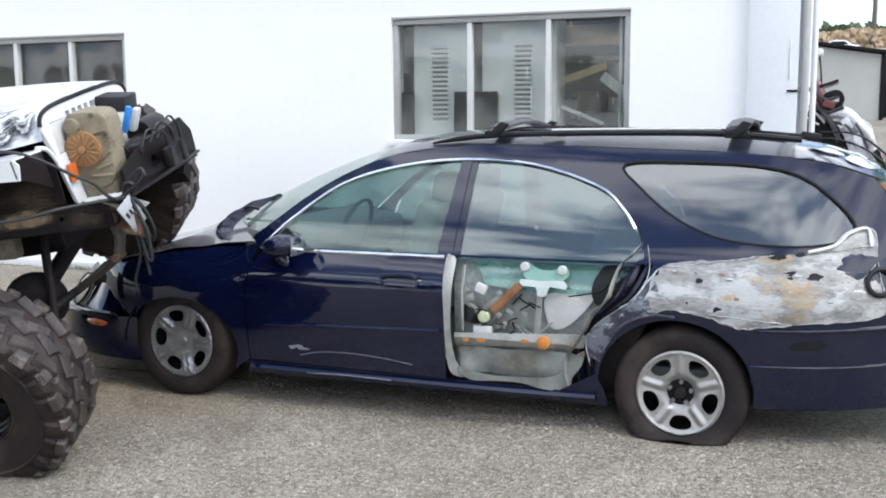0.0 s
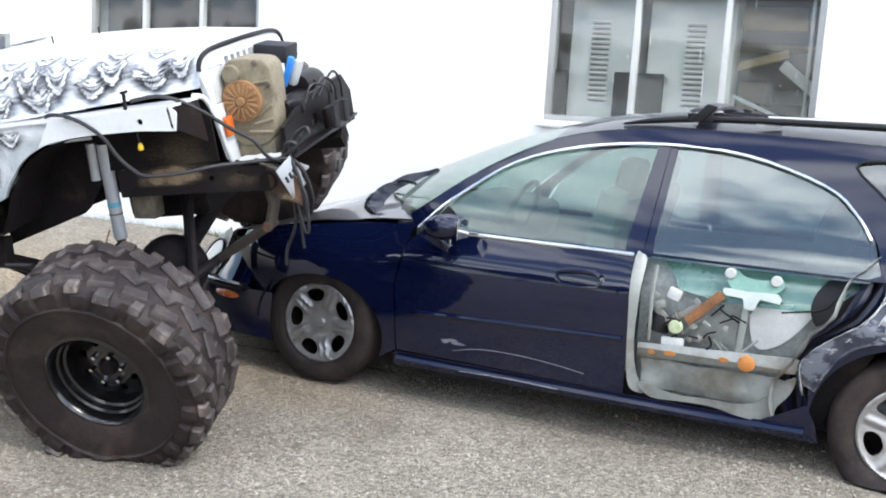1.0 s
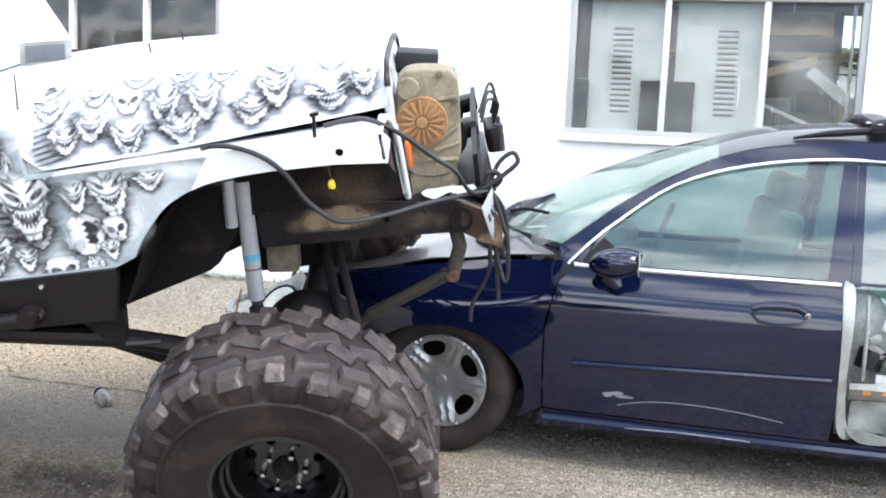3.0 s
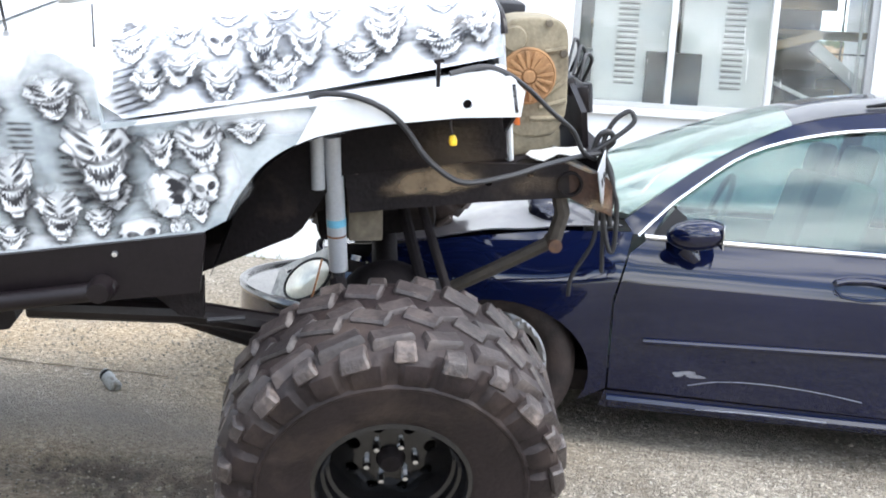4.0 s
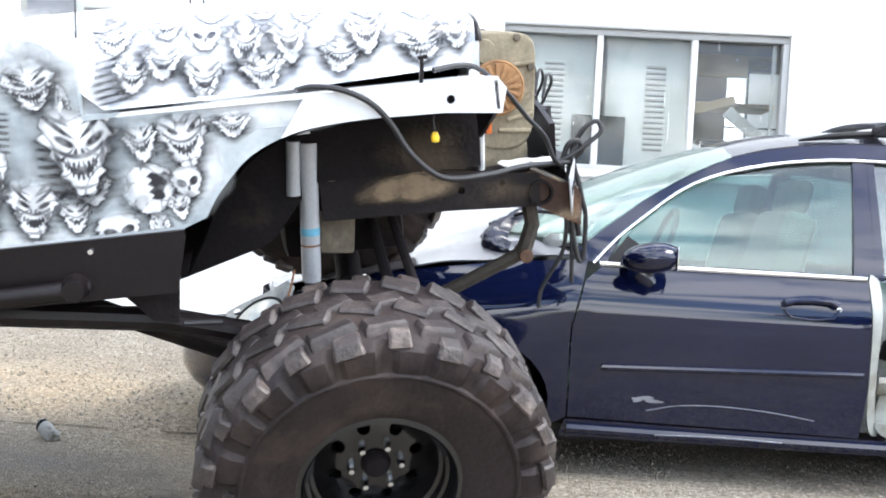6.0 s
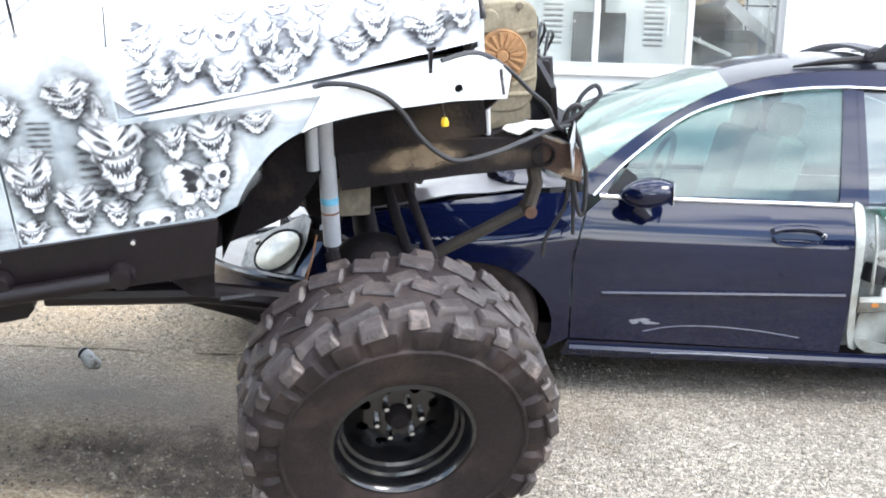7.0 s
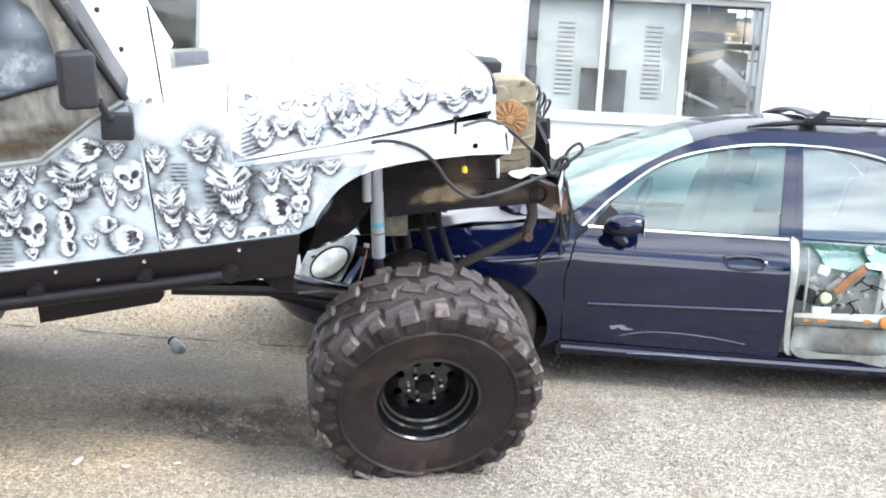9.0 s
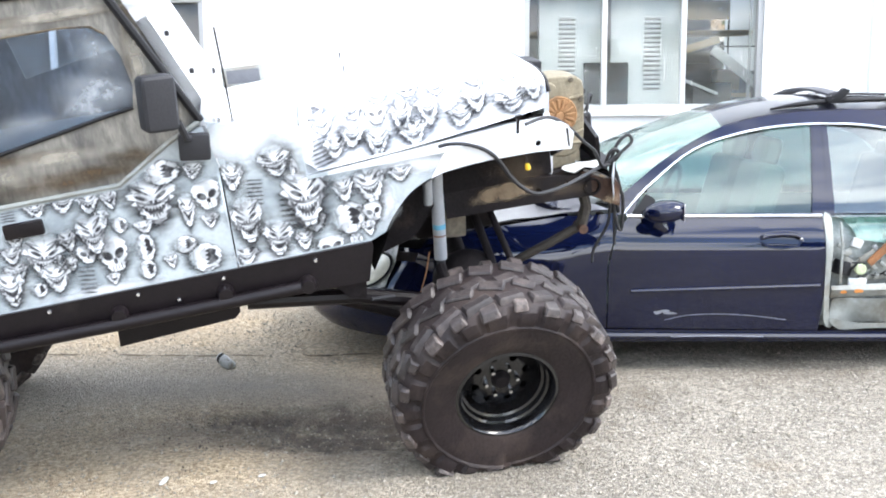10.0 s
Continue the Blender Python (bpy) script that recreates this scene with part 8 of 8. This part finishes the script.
part("corner_post", slab([(1.53, 1.3), (1.60, 1.3), (1.60, 2.79), (1.53, 2.80)], -0.04, 0.2, 0.008, 1), M_DARKBOX, shed)
# Solid black slab stands in for the shade inside the shed's open side.
part("open_side", slab([(1.60, 1.3), (2.9, 1.3), (2.9, 2.62), (1.60, 2.79)], 0.6, 1.8, 0.015, 1), M_DARKBOX, shed)
M_SCOOTDARK = material("dark_scooter_plastic", (0.02, 0.02, 0.024), 0.4, 0, 0.3, 9, 80, 0.1)
M_MAROON = material("maroon_plastic", (0.10, 0.018, 0.022), 0.35, 0, 0.2, 8, 60, 0.02, coat=0.4)
M_CLOUDED = material("clouded_fairing", (0.50, 0.51, 0.55), 0.3, 0.2, 0.3, 7, 40, 0.05, (0.25, 0.25, 0.27), 0.3, coat=0.5)
sc = thing("motor_scooter", "junked scooter with clouded silver fairing and maroon tank", "scooter", at=pose(0, 9.4, 0))
part("fairing", tube(spline([(0.44, 0, 1.55), (0.52, -0.02, 1.585), (0.62, -0.03, 1.58), (0.70, -0.02, 1.50), (0.80, 0, 1.40), (0.86, 0.02, 1.22)], 6), lambda q: 0.030 + 0.045 * math.sin(math.pi * q), 14, flat=0.8), M_CLOUDED, sc)
part("leg_shield", slab(smooth2([(0.56, 1.42), (0.70, 1.54), (0.82, 1.49), (0.85, 1.30), (0.82, 0.95), (0.66, 0.9), (0.58, 1.15)], 3), 0.03, 0.09, 0.02), M_CLOUDED, sc)
part("dashboard", slab(smooth2([(0.43, 1.72), (0.50, 1.775), (0.58, 1.77), (0.61, 1.69), (0.56, 1.62), (0.47, 1.62)], 2), -0.06, 0.10, 0.02), M_DARKBOX, sc)
part("meter", box(0.06, 0.01, 0.035, pose(0.535, -0.065, 1.70, 0, 12, 0), 0.004), M_WHITEPLASTIC, sc)
part("handlebar", tube(spline([(0.415, -0.05, 1.81), (0.48, -0.02, 1.83), (0.55, 0.02, 1.855)], 4), 0.012, 8), M_DARKBOX, sc)
part("handlebar", tube(spline([(0.43, 0.0, 1.795), (0.50, 0.02, 1.815), (0.555, 0.03, 1.84)], 4), 0.010, 8), M_TAN, sc)
part("tank", tube(spline([(0.38, 0, 1.86), (0.405, 0, 1.77), (0.44, 0, 1.70), (0.48, 0, 1.60)], 5), lambda q: 0.03 + 0.025 * math.sin(math.pi * q), 12), M_MAROON, sc)
part("trim_strip", tube([(0.33, -0.04, 1.65), (0.40, -0.05, 1.58), (0.465, -0.05, 1.51)], 0.018, 8, flat=0.5), M_WHITEPLASTIC, sc)
part("trim_strip", tube([(0.32, -0.05, 1.555), (0.36, -0.06, 1.525), (0.42, -0.06, 1.495)], 0.014, 8, flat=0.5), M_WHITEPLASTIC, sc)
part("frame_body", slab(smooth2([(0.33, 1.62), (0.46, 1.58), (0.62, 1.40), (0.72, 1.0), (0.66, 0.60), (0.38, 0.60), (0.32, 1.0)], 3), 0.02, 0.20, 0.03), M_DARKBOX, sc)
mir = part("mirror", lathe([(0, 0.03), (0.022, 0.026), (0.034, 0.01), (0.034, -0.012), (0.018, -0.03), (0, -0.032)], 16, pose(0.398, 0, 2.085, 80, 0, 0)), M_WHITEPLASTIC, sc)
part("mirror_stem", tube(spline([(0.40, 0, 2.06), (0.414, 0, 1.95), (0.425, 0, 1.82)], 4), 0.008, 6), M_DARKBOX, mir)
for x in (0.50, 1.35):
    wl2 = part("wheel", lathe([(0.17, -0.04), (0.22, -0.05), (0.25, -0.03), (0.26, 0), (0.25, 0.03), (0.22, 0.05), (0.17, 0.04)], 24, pose(x, 0.15, 0.49, 90, 0, 0), closed=True), M_RUBBER, sc)
    part("rim", lathe([(0.0, 0.03), (0.17, 0.035), (0.17, -0.035), (0, -0.03)], 20, pose(x, 0.15, 0.49, 90, 0, 0)), M_ALLOY, wl2)
part("floorboard", tube(spline([(0.60, 0.12, 0.75), (0.95, 0.14, 0.55), (1.30, 0.14, 0.62)], 4), 0.08, 10, flat=0.6), M_CLOUDED, sc)
for p, r in (([(0.40, -0.07, 1.74), (0.47, -0.09, 1.70), (0.56, -0.10, 1.72)], 0.012), ([(0.36, -0.05, 1.70), (0.42, -0.08, 1.62), (0.50, -0.09, 1.60), (0.60, -0.09, 1.64)], 0.016), ([(0.44, -0.08, 1.60), (0.52, -0.10, 1.50), (0.58, -0.10, 1.36)], 0.022), ([(0.66, -0.08, 1.56), (0.74, -0.09, 1.44), (0.80, -0.08, 1.30)], 0.010), ([(0.50, -0.09, 1.52), (0.62, -0.11, 1.49), (0.70, -0.10, 1.40)], 0.013)):
    part("bent_strut", tube(spline(p, 4), r, 8), M_SCOOTDARK, sc)
for x, z, w, h, a in ((0.49, 1.66, 0.09, 0.06, 20), (0.63, 1.50, 0.07, 0.10, -30), (0.72, 1.36, 0.06, 0.12, -20)):
    part("broken_panel", box(w, 0.03, h, pose(x, -0.10, z, 0, a, 12), 0.008), M_MAROON if x < 0.5 else M_CLOUDED, sc)
bin_ = thing("plastic_barrel", "orange plastic barrel standing behind the wagon", "barrel", at=pose(1.06, 9.35, 0.20))
part("body", lathe([(0, 0.0), (0.17, 0.0), (0.20, 0.05), (0.205, 0.33), (0.215, 0.35), (0.205, 0.37), (0.205, 0.68), (0.215, 0.70), (0.205, 0.72), (0.20, 1.0), (0.17, 1.05), (0.0, 1.06)], 28), M_ORANGE, bin_)
part("lid_ring", tube([(0.185 * math.cos(2 * math.pi * i / 28), 0.185 * math.sin(2 * math.pi * i / 28), 1.045) for i in range(29)], 0.014, 6, caps=False), M_ORANGE, bin_)

M_BARK = material("bark", (0.10, 0.085, 0.07), 0.9, 0, 0.4, 6, 40, 0.4)
M_LEAF = material("leaves", (0.055, 0.075, 0.03), 0.7, 0, 0.5, 2, 20, 0.0)
M_DRY = material("dry_scrub", (0.40, 0.30, 0.20), 0.9, 0, 0.55, 0.9, 5, 0.0)


def tree(x, y, z, h, seed, crown=True, label="leafy tree", leaves=1100):
    r = random.Random(seed)
    t = thing("tree", label, "tree", at=pose(x, y, z))
    bm = tube(spline([(0, 0, -0.1), (0.06 * h * 0.2, 0.02, h * 0.3), (0.02, 0.05, h * 0.62), (0.08, 0, h * (0.95 if not crown else 0.8))], 5), lambda q: 0.035 * h * (1 - 0.8 * q) * 0.6, 10)
    tips = []
    for k in range(9):
        a, z0 = r.random() * 6.28, h * (0.35 + 0.055 * k)
        L = h * (0.34 - 0.022 * k)
        p = [(0, 0, z0), (0.5 * L * math.cos(a), 0.5 * L * math.sin(a), z0 + 0.28 * L), (L * math.cos(a), L * math.sin(a), z0 + 0.62 * L)]
        tube(spline(p, 4), lambda q: 0.009 * h * (1 - 0.8 * q), 6, bm)
        tips += [Vector(p[1]), Vector(p[2])]
    part("trunk", bm, M_BARK, t)
    if crown:
        cv, cf = [], []
        for k in range(leaves):
            c = r.choice(tips) + Vector((r.gauss(0, 1), r.gauss(0, 1), r.gauss(0, 0.8))) * h * 0.085
            d = Vector((r.gauss(0, 1), r.gauss(0, 1), r.gauss(0, 1))).normalized()
            s = d.orthogonal().normalized()
            w = h * 0.020 * (0.6 + r.random())
            o = len(cv)
            cv += [c - d * w * 1.6, c + s * w, c + d * w * 1.6, c - s * w]
            cf.append((o, o + 1, o + 2, o + 3))
        me = bpy.data.meshes.new("crown")
        me.from_pydata([tuple(v) for v in cv], [], cf)
        me.materials.append(M_LEAF)
        ob = new("crown", me)
        ob.parent = t
    return t


tree(5.2, 118, 8.4, 15, 3, False, "bare tree behind the shed")
vr = random.Random(31)


def clumps(name, label, category, mat, n, xs, y, zs, size):
    """A far bank of scrub or trees made of many small leaves with an uneven top."""
    v, f = [], []
    for k in range(n):
        x = vr.uniform(*xs)
        top = zs[1] + (zs[2] - zs[1]) * (0.5 + 0.5 * noise.noise((x * 0.35, y, 0)) + 0.35 * noise.noise((x * 1.3, y, 4)))
        c = Vector((x, y + vr.uniform(-3, 3), zs[0] + (top - zs[0]) * vr.random() ** 0.8))
        d = Vector((vr.gauss(0, 1), vr.gauss(0, 0.4), vr.gauss(0, 1))).normalized()
        e = Vector((-d.z, vr.uniform(-0.4, 0.4), d.x)).normalized()
        w = size * (0.5 + vr.random())
        o = len(v)
        v += [tuple(c - d * w * 1.5), tuple(c + e * w), tuple(c + d * w * 1.5), tuple(c - e * w)]
        f.append((o, o + 1, o + 2, o + 3))
    me = bpy.data.meshes.new(name)
    me.from_pydata(v, [], f)
    me.materials.append(mat)
    tagged(new(name, me), label, category, kind="stuff")


clumps("scrub_bank", "brown scrubby bank far behind the yard", "bushes", M_DRY, 5200, (-14, 26), 120, (7.6, 10.2, 10.9), 0.22)
clumps("far_trees", "dark green far tree line", "trees", M_LEAF, 3000, (-18, 32), 128, (9.0, 11.0, 12.4), 0.30)
fc = thing("parked_car", "small white car parked far off on the bank", "car", at=pose(1.8, 112, 7.75))
part("body", slab(smooth2([(-1.9, 0.3), (-1.9, 0.75), (-1.2, 0.85), (-0.7, 1.3), (0.7, 1.32), (1.3, 0.9), (1.9, 0.8), (1.95, 0.3)], 2), -0.8, 0.8, 0.08), M_WALL, fc)
part("window", slab([(-0.95, 0.92), (-0.6, 1.22), (0.6, 1.24), (1.0, 0.92)], -0.82, -0.78, 0.01), M_DARKBOX, fc)
for x in (-1.2, 1.2):
    part("wheel", lathe([(0, 0.1), (0.3, 0.1), (0.33, 0.05), (0.33, -0.1), (0, -0.1)], 18, pose(x, -0.75, 0.33, 90, 0, 0)), M_RUBBER, fc)
# trees across the road behind the viewer, seen mirrored in the glass
for k, (x, y, h) in enumerate([(7.5, -17, 7.5), (13, -20, 8.5), (18, -17, 7), (24, -22, 9), (-9, -26, 7.5), (-18, -24, 8.5), (-13.5, -27, 8.5), (-23, -26, 9), (-28, -24, 8.5), (-34, -27, 9.5), (-5, -28, 6.5)]):
    tree(x, y, ground_z(x, y), h, 20 + k, True, "leafy tree across the yard", 1500)

# ---- small things on the ground ----
gz = GROUND
M_CAN = material("dusty_can", (0.36, 0.37, 0.36), 0.5, 0.2, 0.3, 20, 120, 0.1, (0.12, 0.11, 0.09), 0.4, dirt_scale=20)
can = thing("crushed_can", "crushed grey drink can with a black rim on the asphalt", "can", at=pose(-4.62, 5.22, gz(5.22) + 0.034, 0, 62, 150))
dinted = Matrix.Diagonal((1, 0.8, 1, 1))
part("body", lathe([(0.0, -0.056), (0.026, -0.056), (0.036, -0.046), (0.031, -0.012), (0.035, 0.012), (0.031, 0.034)], 20, dinted), M_CAN, can)
part("band", lathe([(0.031, 0.034), (0.032, 0.038), (0.029, 0.050), (0.025, 0.054)], 20, dinted), M_DARKBOX, can, "black band")
part("lid", lathe([(0.025, 0.054), (0.026, 0.058), (0.023, 0.060), (0.020, 0.054), (0.0, 0.052)], 20, dinted), M_WHITEPLASTIC, can)
for k, (x, y, a, sx) in enumerate([(-4.52, 3.70, 80, 0.04), (-4.31, 3.69, 15, 0.018), (-4.12, 3.76, 30, 0.02)]):
    lf = thing("paper_scrap", "small pale paper scrap on the asphalt", "litter", "paper scraps", at=pose(x, y, gz(y) + 0.007, 0, 0, a))
    part("sheet", sheet(blot(0, 0, sx, 0.016, 60 + k, 12, 0.3), lambda u, v: (u, v, 0.012 * math.sin(30 * u) * 0.4 + 0.004), step=0.02, thick=0.002), M_WHITEPLASTIC, lf)
# broken joint between the two layers of asphalt
cr = bmesh.new()
for k in range(26):
    x0 = -8.4 + 0.22 * k
    if k % 5 == 3:
        continue
    tube([(x, 5.44 + 0.035 * abs(x + 4.7) + 0.03 * noise.noise((x * 4, 0, 0)), gz(5.44 + 0.035 * abs(x + 4.7)) + 0.004) for x in [x0 + 0.03 * i for i in range(8)]], lambda t: 0.011 * (0.4 + math.sin(math.pi * t)), 6, cr, flat=0.2)
tagged(part("asphalt_joint", cr, M_TANDUST), "broken joint in the asphalt filled with dirt", "crack", kind="stuff")
# loose stones, and broken lumps round the rut
pr = random.Random(9)


def stones(name, label, mat, spots):
    pv, pf = [], []
    for x, y, s in spots:
        c = Vector((x, y, ground_z(x, y) + dent(x, y) + 0.4 * s))
        o = len(pv)
        d = [Vector((pr.uniform(0.7, 1.2), 0, 0)), Vector((0, pr.uniform(0.7, 1.2), 0)), Vector((0, 0, pr.uniform(0.5, 0.9)))]
        q = Matrix.Rotation(pr.random() * 6.28, 3, "Z")
        pv += [tuple(c + q @ (e * s)) for e in (d[0], -d[0], d[1], -d[1], d[2], -d[2])]
        pf += [(o, o + 2, o + 4), (o + 2, o + 1, o + 4), (o + 1, o + 3, o + 4), (o + 3, o, o + 4), (o + 2, o, o + 5), (o + 1, o + 2, o + 5), (o + 3, o + 1, o + 5), (o, o + 3, o + 5)]
    me = bpy.data.meshes.new(name)
    me.from_pydata(pv, [], pf)
    me.materials.append(mat)
    tagged(new(name, me), label, "gravel", kind="stuff")


stones("grit", "loose pale grit on the asphalt", material("grit_stone", (0.27, 0.245, 0.20), 0.9, 0, 0.5, 40, 200, 0.0), [(pr.uniform(-6.8, 1.2), pr.uniform(2.0, 7.7), pr.uniform(0.003, 0.008) * (1 if pr.random() < 0.95 else 1.8)) for k in range(26000)])
stones("asphalt_crumbs", "dark crumbs of broken asphalt round the rut", material("asphalt_crumb", (0.085, 0.072, 0.058), 0.9, 0, 0.6, 40, 200, 0.0), [(pr.gauss(-4.0, 0.42), pr.gauss(4.28, 0.17), pr.uniform(0.003, 0.008)) for k in range(420)])
# weeds along the wall foot
wv, wf = [], []
for k in range(700):
    x = pr.choice([pr.uniform(-9, -3.6), pr.uniform(-6.2, -5.0)])
    y = 7.90 - abs(pr.gauss(0, 0.05))
    h = pr.uniform(0.015, 0.06)
    a = pr.random() * 6.28
    o = len(wv)
    z = gz(y)
    wv += [(x, y, z), (x + 0.006, y, z), (x + 0.03 * math.cos(a), y - abs(0.03 * math.sin(a)), z + h)]
    wf.append((o, o + 1, o + 2))
me = bpy.data.meshes.new("weeds")
me.from_pydata(wv, [], wf)
me.materials.append(material("weed_green", (0.16, 0.20, 0.06), 0.8, 0, 0.4, 20, 90, 0.0))
tagged(new("weeds", me), "thin weeds along the wall foot", "weeds", kind="stuff")
part("wall_footing", box(16.0, 0.03, 0.10, pose(-8.0, WY - 0.016, 0.21), 0.008), M_WALLGREY)
tagged(bpy.data.objects["wall_footing"], "grey stained wall footing", "wall", kind="structure")
